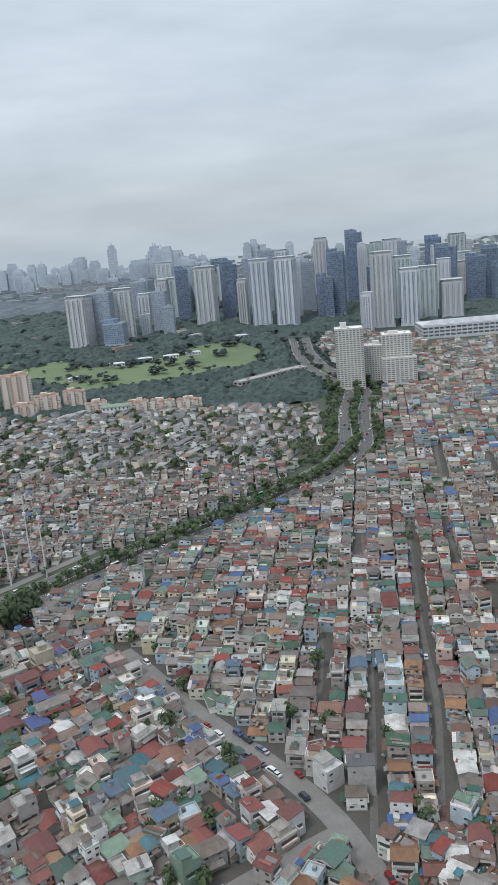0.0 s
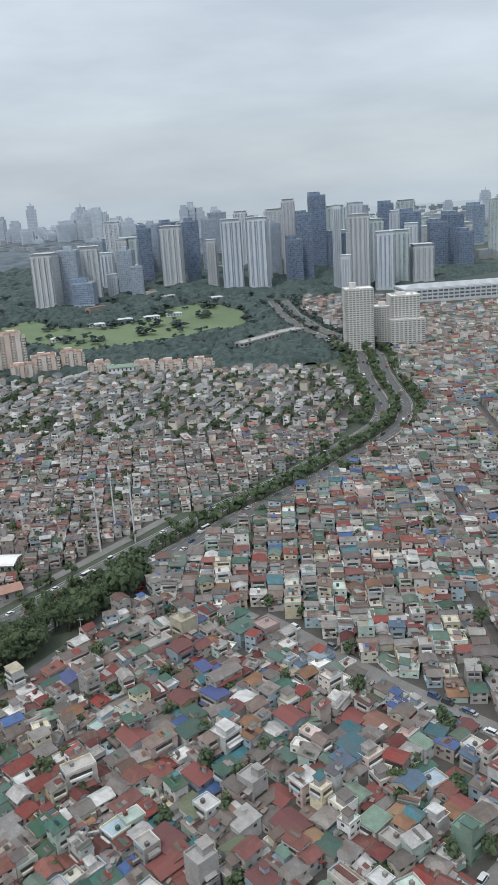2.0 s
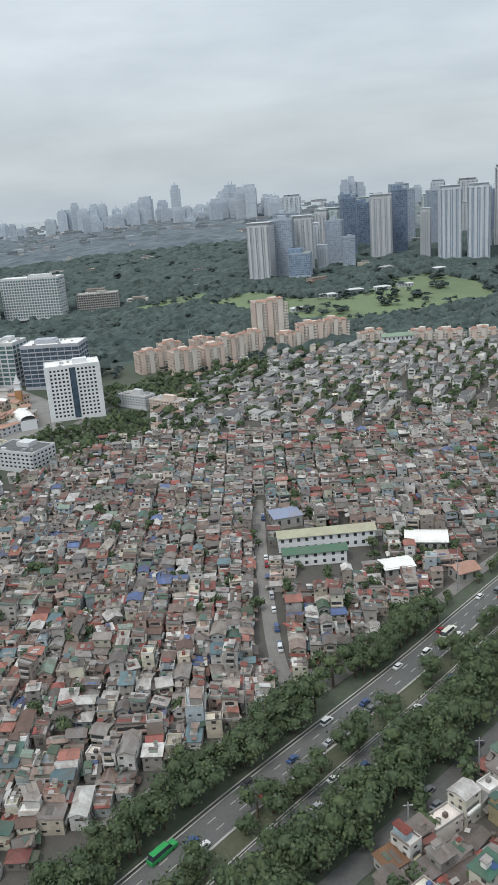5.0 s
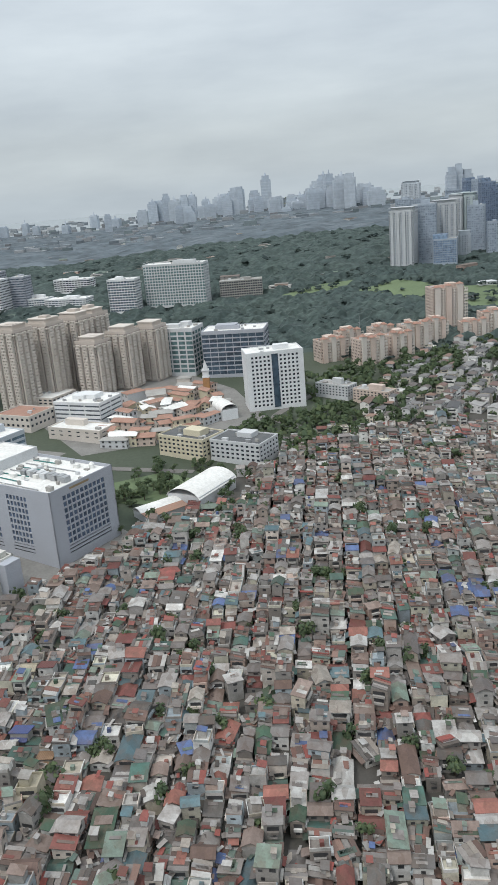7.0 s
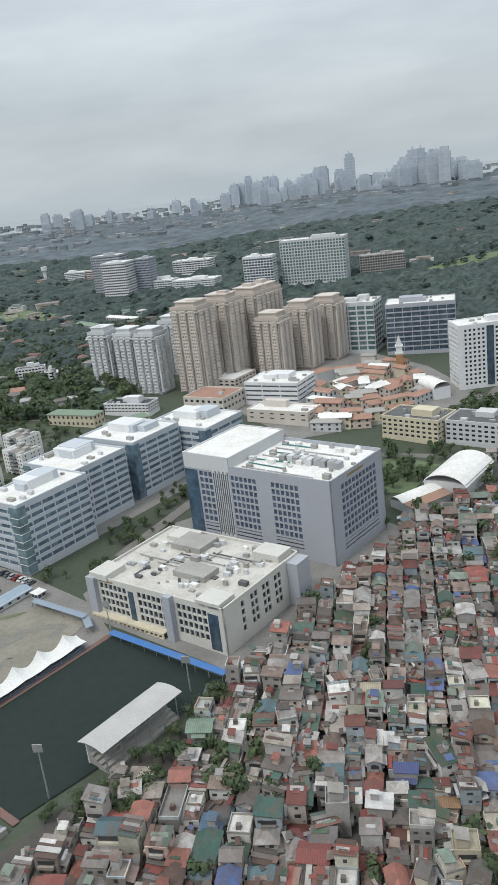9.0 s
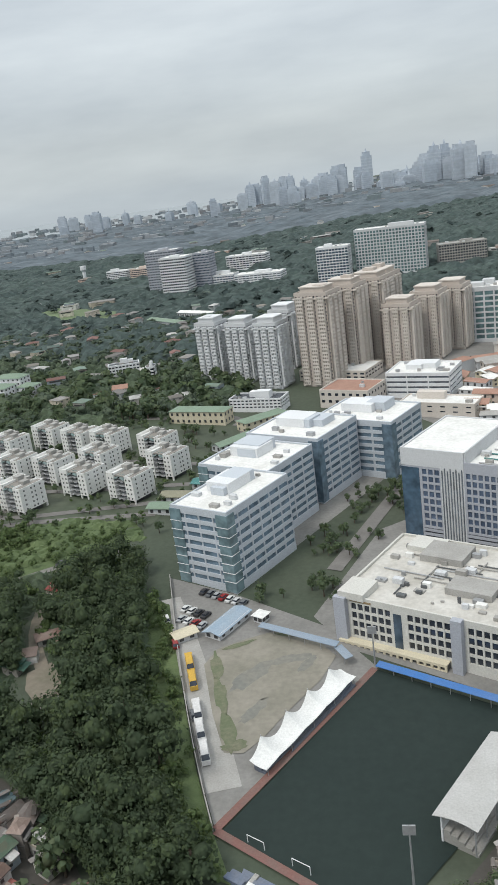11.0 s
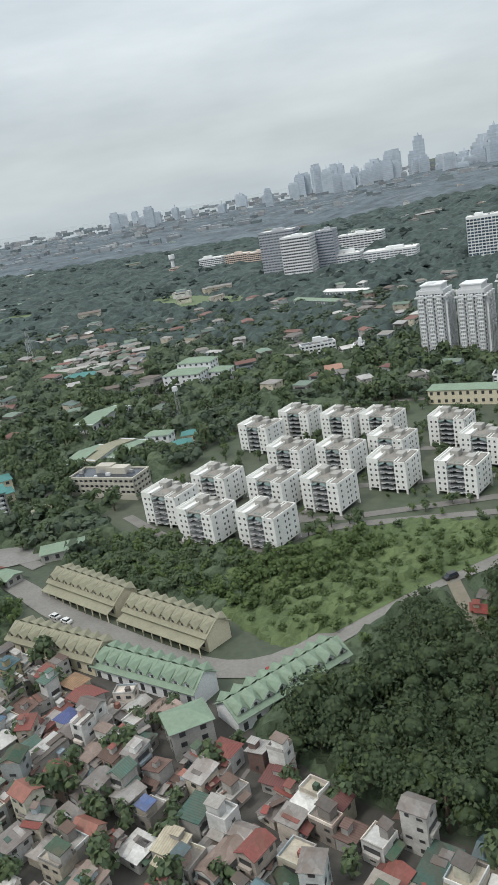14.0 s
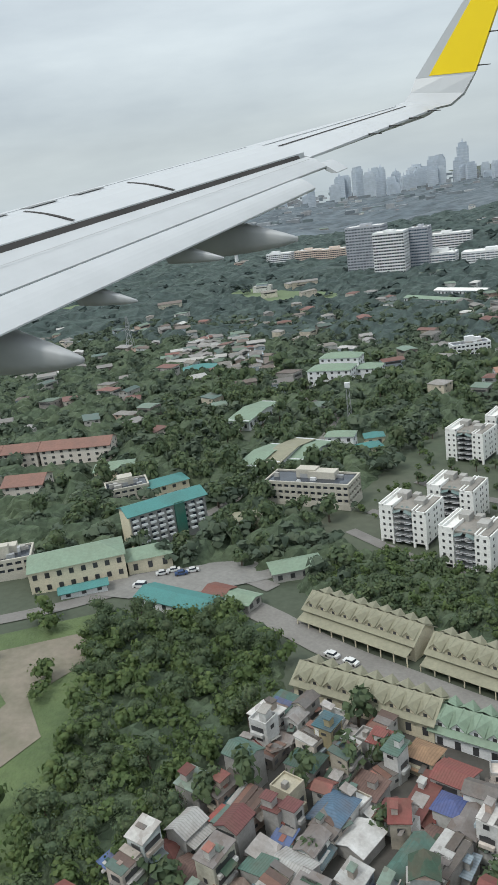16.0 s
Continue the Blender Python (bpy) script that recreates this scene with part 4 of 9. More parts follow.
block("mall_hall", "beige hall with terracotta roof", "shop", -392, 470, 22, 18, 8, -24, 2, 7, tan_light, dark_glass, 0.5, 0.6, 0.2, False, terracotta, 0.5, 0, 2)


def hip_roof(g, w, d, z, rise, over=0.4):
    w, d = w / 2 + over, d / 2 + over
    r = max(0.0, w - d) if w > d else 0.0
    s = max(0.0, d - w) if d > w else 0.0
    top = [(-r, -s, z + rise), (r, -s, z + rise), (r, s, z + rise), (-r, s, z + rise)]
    return g.add([(-w, -d, z), (w, -d, z), (w, d, z), (-w, d, z)] + top, [(0, 1, 5, 4), (1, 2, 6, 5), (2, 3, 7, 6), (3, 0, 4, 7), (4, 5, 6, 7), (3, 2, 1, 0)])


def pavilion(name, label, category, x, y, w, d, h, ang, wall, roof, rise=1.6, floors=2, group="", gable=False):
    """A small roofed building with windows round it."""
    b = thing(name, label, category, stand(x, y, ang), group)
    keep_clear(x, y, w, d, ang)
    part("wall", Geo().box(-w / 2, -d / 2, -2.5, w / 2, d / 2, h), wall, b)
    g = Geo()
    if gable:
        k = d / 2 + 0.5
        g.slab([(-w / 2 - 0.5, -k, h - 0.15), (w / 2 + 0.5, -k, h - 0.15), (w / 2 + 0.5, 0, h + rise), (-w / 2 - 0.5, 0, h + rise)], 0.15)
        g.slab([(w / 2 + 0.5, k, h - 0.15), (-w / 2 - 0.5, k, h - 0.15), (-w / 2 - 0.5, 0, h + rise), (w / 2 + 0.5, 0, h + rise)], 0.15)
        part("gable", Geo().add([(-w / 2 + 0.01, -d / 2, h), (-w / 2 + 0.01, d / 2, h), (-w / 2 + 0.01, 0, h + rise - 0.1), (w / 2 - 0.01, -d / 2, h), (w / 2 - 0.01, d / 2, h), (w / 2 - 0.01, 0, h + rise - 0.1)],
                                [(0, 2, 1), (3, 4, 5)]), wall, b)
    else:
        hip_roof(g, w, d, h, rise)
    part("roof", g, roof, b)
    glazing = Geo()
    for k, (length, m) in enumerate(faces_of(w, d)):
        if k == 2:
            continue
        n = max(2, int(length / 2.6))
        for i in range(n):
            for j in range(floors):
                z = (j + 0.5) * h / floors
                pane = Geo().box(-0.5, -0.06, -0.35 * h / floors / 2, 0.5, 0.02, 0.45 * h / floors / 2 + 0.1, True)
                if y > 380:
                    glazing.put(pane, m @ pose((i + 0.5) * length / n, 0, z))
                else:
                    part("window", pane, opening, b, "", m @ pose((i + 0.5) * length / n, 0, z))
    if glazing.f:
        part("glazing", glazing, opening, b, kind="stuff")
    return b


rng = random.Random(21)
MALL = [(-378, 500), (-350, 430), (-330, 428), (-312, 440), (-290, 468), (-298, 505), (-318, 540), (-345, 520)]
k = 0
while k < 66:
    x, y = rng.uniform(-378, -288), rng.uniform(428, 540)
    if not inside(MALL, x, y) or math.hypot(x + 362, y - 478) < 19 or math.hypot(x + 306, y - 512) < 5 or math.hypot(x + 269, y - 485) < 20:
        continue
    a = math.degrees(math.atan2(y - 485, x + 328)) + 90
    pavilion("mall_pavilion", "terracotta-roofed mall pavilion with peach walls", "shop", x, y, rng.uniform(7, 13), rng.uniform(4, 7), rng.uniform(2.5, 6), a, rng.choice([peach_paint, tan_light, cream_paint, pale_grey]),
             rng.choice([terracotta, terracotta, terracotta, concrete, white_roof]), rng.uniform(0.6, 1.3), 2, "mall village pavilions", rng.random() < 0.5)
    k += 1

b = thing("bell_tower", "tall tan brick bell tower with pale green spire", "tower", stand(-306, 512))
part("shaft", Geo().box(-1.7, -1.7, -2, 1.7, 1.7, 9.5), surface("orange_brick", (0.46, 0.24, 0.10)), b)
part("belfry", Geo().box(-1.9, -1.9, 9.5, 1.9, 1.9, 10.2).box(-1.5, -1.5, 10.2, 1.5, 1.5, 13.2).box(-1.9, -1.9, 13.2, 1.9, 1.9, 13.8), white_paint, b)
part("spire", Geo().add([(-1.5, -1.5, 13.8), (1.5, -1.5, 13.8), (1.5, 1.5, 13.8), (-1.5, 1.5, 13.8), (0, 0, 19)], [(0, 1, 4), (1, 2, 4), (2, 3, 4), (3, 0, 4)]), pale_grey, b)
b = thing("church", "small white church with rounded roof", "church", stand(-293, 470, 115))
part("nave", Geo().box(-7, -4, -2, 7, 4, 5), white_paint, b)
vault = shell(-7.2, 7.2, [(4.2 * math.cos(math.pi * (1 - i / 10)), 5 + 2.6 * math.sin(math.pi * i / 10)) for i in range(11)], 0.15)
part("vault", vault, white_roof, b)

b = thing("sports_hall", "arched white sports hall with rusty lean-to", "hall", stand(-293.5, 369, 62))
part("wall", Geo().box(-12, -7, -2, 12, 7, 5), pale_grey, b)
vault = shell(-12.4, 12.4, [(-7.9 * math.cos(math.pi * (0.12 + 0.076 * i)), 2.2 + 5.4 * math.sin(math.pi * (0.12 + 0.076 * i))) for i in range(11)], 0.12)
part("roof", vault, white_roof, b)
b = thing("market_hall", "low hall with white and rust roof", "hall", stand(-307, 354, 40))
part("wall", Geo().box(-8, -1.2, -2, 8, 5, 2.9), pale_grey, b)
part("wall", Geo().box(-8, -5, -2, 8, -1.2, 2.5), pale_grey, b)
part("roof", shell(-8.4, 8.4, [(-1.2 + 0.8 * i, 3.0 + 1.3 * math.sin(math.pi * i / 8)) for i in range(9)], 0.12), white_roof, b)
part("lean_to", Geo().slab([(-8.4, -5.6, 2.6), (8.4, -5.6, 2.6), (8.4, -1.3, 3.2), (-8.4, -1.3, 3.2)], 0.15), surface("rusty_lean_to", (0.33, 0.20, 0.145), wear=0.5, dirt=(0.25, 0.19, 0.16), coarse=0.3), b, "rusty brown sheet roof")


def condo_tower(label, x, y, w, d, h, ang, wall, wall2, group, pier=0.5, span=0.5):
    """A residential tower with projecting bays, a setback top and balcony bands."""
    b = block("condo_tower", label, "apartment tower", x, y, w, d, h, ang, int(h / 1.75), 9, wall, dark_glass, pier, span, 0.3, False, wall2, 1.2, 1, 2, group)
    fl = int(h / 1.75)
    for sx in (-0.33, 0.0, 0.33):
        g = grid_face(Geo(), w * 0.2, 1.0, fl, (h - 3) / fl, 3, pier * 0.84, span, 1.2)
        part("bay", g, wall2, b, "", pose(sx * w - w * 0.1, -d / 2 - 1.0, 0))
        g = grid_face(Geo(), d * 0.2, 1.0, fl, (h - 3) / fl, 3, pier * 0.84, span, 1.2)
        part("bay", g, wall2, b, "", pose(w / 2 + 1.0, sx * d - d * 0.1, 0, 0, 0, 90))
    part("cornice", Geo().box(-w / 2 - 0.7, -d / 2 - 0.7, h - 3.0, w / 2 + 0.7, d / 2 + 0.7, h - 2.5, True), wall2, b)
    part("setback", Geo().box(-w * 0.36, -d * 0.36, h - 0.6, w * 0.36, d * 0.36, h + 1.8), wall, b)
    part("crown", Geo().box(-w * 0.39, -d * 0.39, h + 1.8, w * 0.39, d * 0.39, h + 2.3, True), wall2, b)
    return b


for x, y, h in ((-405, 506, 43), (-393, 524, 42.5), (-381, 541, 42), (-376, 558, 41)):
    condo_tower("tall tan condominium tower with many small windows", x, y, 16, 14, h, -24, tan_paint, tan_light, "tan condominium towers")
for x, y, h in ((-368, 525, 31), (-354, 539, 33), (-341, 555, 32)):
    condo_tower("mid-height tan condominium tower with small windows", x, y, 14, 13, h, -24, tan_paint, tan_light, "tan condominium towers")
for x, y, h in ((-460, 531, 29.5), (-444, 524, 29), (-428, 508, 31), (-425, 545, 30)):
    condo_tower("white and grey condominium tower with balconies", x, y, 12, 12, h, -22, pale_grey, white_paint, "white condominium towers", 0.34, 0.42)
block("podium", "cream parking podium below tan towers", "car park", -398, 515, 34, 20, 5.5, -24, 2, 10, tan_light, dark_glass, 0.4, 0.5, 0.2, False, white_roof, 0.6, 0, 3)

# flats on the hillside
for x, y, w, d, h, a, fl in ((-158, 642, 21, 16, 28, 10, 13), (-131, 620, 18, 12, 14, 5, 6), (-112, 632, 16, 12, 13, 0, 6), (-146, 612, 16, 10, 10, 5, 5), (-92, 605, 16, 8, 8, 8, 3), (-60, 596, 15, 8, 8, 0, 3),
                             (-42, 592, 17, 9, 8, -6, 3), (-22, 584, 17, 9, 9, -10, 4), (-216, 562, 16, 11, 15, 25, 7), (-238, 574, 16, 11, 13, 25, 6), (-198, 572, 14, 10, 14, 25, 6), (-186, 592, 16, 11, 15, 20, 7), (-172, 605, 14, 10, 14, 15, 6),
                             (-226, 595, 14, 10, 13, 25, 6), (-205, 600, 14, 10, 13, 25, 6)):
    b = block("apartment_block", "peach apartment block with small dark windows" if x < -100 else "cream apartment block with small dark windows", "apartment building", x, y, w, d, h, a, fl, int(w / 1.7), peach_paint if x < -100 else tan_light,
          dark_glass, 0.5, 0.5, 0.2, False, terracotta, 0.6, 2, 2, "hillside apartment blocks")
    for k, sx in enumerate((-0.36, 0.0, 0.36)):
        up = h + (1.8, 0.6, 1.2)[(k + int(x)) % 3]
        part("stair_tower", Geo().box(sx * w - w * 0.09, -d / 2 - 1.2, -2, sx * w + w * 0.09, -d / 2 + 2.5, up), tan_light if (k + fl) % 2 else peach_paint, b)
        part("hip_roof", Geo().put(hip_roof(Geo(), w * 0.18, 3.7, up, 1.3), pose(sx * w, -d / 2 + 0.65, 0)), terracotta, b)
        part("balcony_bay", grid_face(Geo(), w * 0.14, 1.0, fl, (h - 2) / fl, 2, 0.2, 0.45, 0.7), tan_light, b, "", pose((sx + 0.11) * w, -d / 2 - 0.7, 0))
pavilion("school_hall", "white hall with pale green roof among flats", "hall", -76, 594, 20, 9, 7, 0, white_paint, green_roofing, 1.5, 2, "", True)
for x, y, a in ((-238, 494, -38), (-220, 479, -38)):
    block("apartment_block", "low pink and grey apartment slab", "apartment building", x, y, 20, 8, 7.5, a, 4, 10, pale_grey if x < -230 else peach_paint, dark_glass, 0.5, 0.5, 0.2, False, concrete, 0.5, 1, 3)

# slab hotels beyond the trees
block("slab_hotel", "long glass and white slab hotel", "hotel", -362, 822, 56, 16, 38, -10, 14, 22, pale_grey, teal_glass, 0.3, 0.35, 0.3, False, white_roof, 1.5, 2, 5)
block("slab_hotel", "unfinished pale concrete slab block", "hotel", -306, 832, 38, 16, 17, 2, 7, 18, concrete, dark_glass, 0.3, 0.4, 0.4, False, concrete, 0.5, 1, 3)
block("slab_hotel", "blue glass slab block beside hotel", "hotel", -408, 812, 26, 14, 30, -10, 12, 10, white_paint, blue_glass, 0.15, 0.35, 0.3, False, white_roof, 1.5, 1, 3)
for x, y, w, d, h, lab, wl_, gl in ((-578, 940, 34, 18, 40, "grey glass office tower beyond the woods", grey_paint, grey_glass), (-556, 892, 26, 20, 35, "white banded office tower with dark sides", white_paint, dark_glass), (-532, 905, 16, 16, 34, "dark glass office tower beyond woods", grey_paint, blue_glass),
                                    (-506, 1010, 44, 16, 16, "white apartment slab with dark windows", white_paint, dark_glass), (-520, 905, 34, 16, 11, "long white flat-roofed clinic block", white_paint, blue_glass), (-478, 880, 44, 18, 10, "long white clinic wing", white_paint, grey_glass),
                                    (-690, 1150, 30, 14, 13, "white and red apartment slab", white_paint, dark_glass), (-655, 1135, 30, 14, 14, "red and white apartment slab", peach_paint, dark_glass), (-625, 1115, 30, 14, 13, "long red apartment slab block", peach_paint, dark_glass)):
    block("office_tower", lab, "office building", x, y, w, d, h, -12, max(4, int(h / 2.6)), 12, wl_, gl, 0.12, 0.5, 0.3, False, white_roof, 1.0, 1, 3)


# ---- skyline ----
def skyline_tower(x, y, w, d, h, ang, style, seed):
    wall, glass, pier, span, lab = STYLES[style]
    fl = max(6, int(h / 2.6))
    b = block("skyscraper", lab, "skyscraper", x, y, w, d, h, ang, fl, max(5, int(w / 2.2)), wall, glass, pier, span, 0.5, False, concrete, 1.5, 1, 1, "business district towers", 3, seed)
    r = random.Random(seed)
    if style in (0, 1, 2, 5):
        for i in range(4):
            a = (-0.5 + (i + 0.5) / 4) * w
            part("rib", Geo().box(a - w * 0.05, -d / 2 - 1.3, 0, a + w * 0.05, -d / 2, h - r.uniform(0, 2), True), wall, b)
        part("crown", Geo().box(-w * 0.42, -d * 0.42, h - 0.2, w * 0.42, d * 0.42, h + 2.6), wall, b)
        part("canopy", Geo().box(-w * 0.5, -d * 0.5, h + 2.6, w * 0.5, d * 0.5, h + 3.1, True), wall, b)
    elif style in (3, 6):
        part("crown", Geo().box(-w * 0.5, -d * 0.5, h - 0.2, w * 0.1, d * 0.5, h + 4), glass, b)
    return b


# Pale blue-grey haze is put into most of these tower wall and glass colours.
far_white = surface("hazed_white", (0.54, 0.575, 0.615), wear=0.3, dirt=(0.36, 0.39, 0.43), coarse=0.05, fine=0.4)
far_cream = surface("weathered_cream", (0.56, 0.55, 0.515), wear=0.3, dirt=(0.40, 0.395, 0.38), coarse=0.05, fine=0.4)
far_tan = surface("hazed_beige", (0.50, 0.515, 0.53), wear=0.3, dirt=(0.34, 0.36, 0.385), coarse=0.05, fine=0.4)
far_slate = surface("hazed_slate_cladding", (0.36, 0.41, 0.475), wear=0.3, dirt=(0.29, 0.34, 0.40), coarse=0.05, fine=0.4)
far_green = surface("hazed_green_cladding", (0.46, 0.52, 0.52), wear=0.3, dirt=(0.30, 0.35, 0.36), coarse=0.05, fine=0.4)
far_blue = window_glass("hazed_blue_glass", (0.21, 0.285, 0.395), 0.25)
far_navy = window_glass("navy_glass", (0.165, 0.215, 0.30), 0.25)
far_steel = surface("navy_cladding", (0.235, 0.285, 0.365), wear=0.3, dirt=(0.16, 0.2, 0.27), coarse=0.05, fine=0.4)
far_grey = window_glass("hazed_grey_glass", (0.31, 0.35, 0.405), 0.25)
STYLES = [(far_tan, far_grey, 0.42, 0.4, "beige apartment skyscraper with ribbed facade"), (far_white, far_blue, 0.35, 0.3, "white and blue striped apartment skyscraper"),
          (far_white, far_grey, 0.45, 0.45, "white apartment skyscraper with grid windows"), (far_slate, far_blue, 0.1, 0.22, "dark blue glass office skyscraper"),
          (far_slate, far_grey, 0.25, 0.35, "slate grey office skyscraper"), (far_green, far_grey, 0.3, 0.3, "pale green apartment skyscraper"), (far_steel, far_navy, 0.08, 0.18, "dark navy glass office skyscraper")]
TOWERS = [(-147, 938, 29, 55, 0), (-124, 954, 29, 58, 4), (-101, 970, 27, 56, 0), (-108, 926, 27, 26, 3), (-78, 985, 14, 22, 2), (-60, 1012, 22, 48, 4), (-50, 976, 16, 33, 4), (-34, 1081, 20, 68, 6), (-4, 1030, 30, 68, 0), (24, 1062, 20, 74, 6), (40, 1000, 14, 52, 0), (60, 972, 27, 76, 1), (90, 966, 28, 77, 1), (108, 1012, 13, 72, 2)]
TOWERS += [(126, 1075, 25, 66, 4), (146, 1060, 20, 92, 0), (141, 1012, 22, 50, 6), (158, 1025, 24, 78, 6), (200, 1130, 26, 99, 6), (166, 872, 13, 40, 2), (174, 935, 11, 88, 2), (190, 908, 26, 79, 0), (219, 905, 24, 60, 1), (226, 965, 24, 70, 5), (251, 948, 26, 58, 5), (280, 954, 30, 40, 0), (306, 1062, 32, 74, 6), (352, 1085, 28, 58, 6)]
TOWERS += [(372, 1045, 24, 46, 6), (-20, 1180, 26, 70, 4), (60, 1190, 24, 72, 4), (110, 1220, 22, 78, 2), (240, 1090, 24, 86, 2), (262, 1150, 30, 84, 4), (330, 1180, 26, 70, 2), (400, 1120, 30, 50, 0), (-62, 1120, 20, 52, 0), (76, 1105, 22, 70, 4), (288, 1010, 20, 60, 2), (-82, 1050, 20, 40, 2)]
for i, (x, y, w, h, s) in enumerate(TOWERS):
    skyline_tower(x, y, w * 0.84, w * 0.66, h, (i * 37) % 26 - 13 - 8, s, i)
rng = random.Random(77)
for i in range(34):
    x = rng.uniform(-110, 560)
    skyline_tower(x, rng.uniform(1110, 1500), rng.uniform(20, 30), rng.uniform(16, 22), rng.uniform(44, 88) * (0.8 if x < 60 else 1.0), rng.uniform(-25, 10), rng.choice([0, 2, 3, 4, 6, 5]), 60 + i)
for x, y, w, d, h, a in ((101, 612, 21, 16, 46, -8), (121, 622, 16, 14, 30, -8), (138, 618, 22, 18, 38, -8), (138, 612, 26, 16, 21, -8)):
    block("apartment_tower", "cream white apartment tower with balcony bands", "apartment tower", x, y, w, d, h, a, int(h / 1.7), 8, far_cream, grey_glass, 0.35, 0.5, 0.4, False, white_roof, 1.0, 1, 2, "cream towers by the highway bend")
b = block("mall_slab", "long low white shopping mall with banded roof", "shop", 268, 822, 120, 46, 13, -4, 3, 22, far_tan, grey_glass, 0.2, 0.45, 0.5, False, pale_grey, 1.0, 0, 0)
for i in range(5):
    part("roof_band", Geo().box(-58 + i * 4, -18 + i * 8.5, 12.4, 58, -14 + i * 8.5, 13.6), far_tan, b)
block("depot", "long grey depot building by the highway", "warehouse", 34, 664, 50, 10, 5, 42, 1, 10, concrete, dark_glass, 0.4, 0.5, 0.3, False, concrete, 0.6, 0, 2)
block("depot", "low white depot with flat roof", "warehouse", 62, 690, 30, 12, 4, 30, 1, 8, concrete, dark_glass, 0.4, 0.5, 0.3, False, concrete, 0.6, 0, 2)
for x, y in ((-127, 742), (-96, 797), (-70, 812), (-22, 822), (-44, 815), (30, 905)):
    pavilion("clubhouse", "low white clubhouse on the golf course", "clubhouse", x, y, 15, 7, 3, 10, pale_grey, pale_grey, 1.0, 1, "golf clubhouses")

# far business district, seen as a plain row of blocks
rng = random.Random(5)
# Three close tones with the skyline's haze painted into the walls.
haze_wall = [surface("hazed_grey_wall", (0.42, 0.465, 0.515), wear=0.2, dirt=(0.40, 0.445, 0.495), coarse=0.01, fine=0.1), surface("hazed_pale_wall", (0.445, 0.485, 0.53), wear=0.2, dirt=(0.425, 0.465, 0.51), coarse=0.01, fine=0.1),
             surface("hazed_blue_wall", (0.39, 0.435, 0.49), wear=0.2, dirt=(0.37, 0.415, 0.47), coarse=0.01, fine=0.1)]


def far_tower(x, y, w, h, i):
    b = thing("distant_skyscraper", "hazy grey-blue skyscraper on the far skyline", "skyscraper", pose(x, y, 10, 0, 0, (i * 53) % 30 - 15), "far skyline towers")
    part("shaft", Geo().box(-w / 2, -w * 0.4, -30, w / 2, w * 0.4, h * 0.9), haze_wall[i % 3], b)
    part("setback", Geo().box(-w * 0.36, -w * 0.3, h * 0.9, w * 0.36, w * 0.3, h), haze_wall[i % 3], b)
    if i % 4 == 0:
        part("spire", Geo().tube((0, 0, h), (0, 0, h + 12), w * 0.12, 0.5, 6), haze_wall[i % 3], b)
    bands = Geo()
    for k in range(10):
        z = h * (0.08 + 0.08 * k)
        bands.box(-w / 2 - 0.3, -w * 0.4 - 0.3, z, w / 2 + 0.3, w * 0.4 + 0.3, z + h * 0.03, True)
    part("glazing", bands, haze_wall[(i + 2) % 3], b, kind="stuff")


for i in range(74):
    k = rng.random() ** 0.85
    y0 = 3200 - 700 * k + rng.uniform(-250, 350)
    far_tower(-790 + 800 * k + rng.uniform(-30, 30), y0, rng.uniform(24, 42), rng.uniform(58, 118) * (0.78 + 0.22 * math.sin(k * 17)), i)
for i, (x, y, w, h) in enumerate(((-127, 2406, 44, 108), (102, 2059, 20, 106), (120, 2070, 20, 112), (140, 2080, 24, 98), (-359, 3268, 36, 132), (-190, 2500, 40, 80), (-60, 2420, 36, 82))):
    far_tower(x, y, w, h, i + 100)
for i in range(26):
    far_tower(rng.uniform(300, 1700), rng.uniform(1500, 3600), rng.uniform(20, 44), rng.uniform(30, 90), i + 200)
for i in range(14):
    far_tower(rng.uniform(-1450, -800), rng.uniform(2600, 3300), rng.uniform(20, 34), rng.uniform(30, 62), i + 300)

# Distance haze is put into the ground colour in two steps, palest farthest out.
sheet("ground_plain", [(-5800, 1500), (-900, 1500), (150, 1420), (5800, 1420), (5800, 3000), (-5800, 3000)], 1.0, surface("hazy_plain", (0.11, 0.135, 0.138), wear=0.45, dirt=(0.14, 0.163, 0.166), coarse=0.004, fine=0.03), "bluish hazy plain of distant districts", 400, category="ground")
sheet("ground_horizon", [(-5900, 3001), (5900, 3001), (5900, 6900), (-5900, 6900)], 1.2, surface("haze_horizon_plain", (0.31, 0.34, 0.355), wear=0.3, dirt=(0.34, 0.37, 0.385), coarse=0.002, fine=0.02), "land at the horizon in pale haze colours", 600, category="ground")


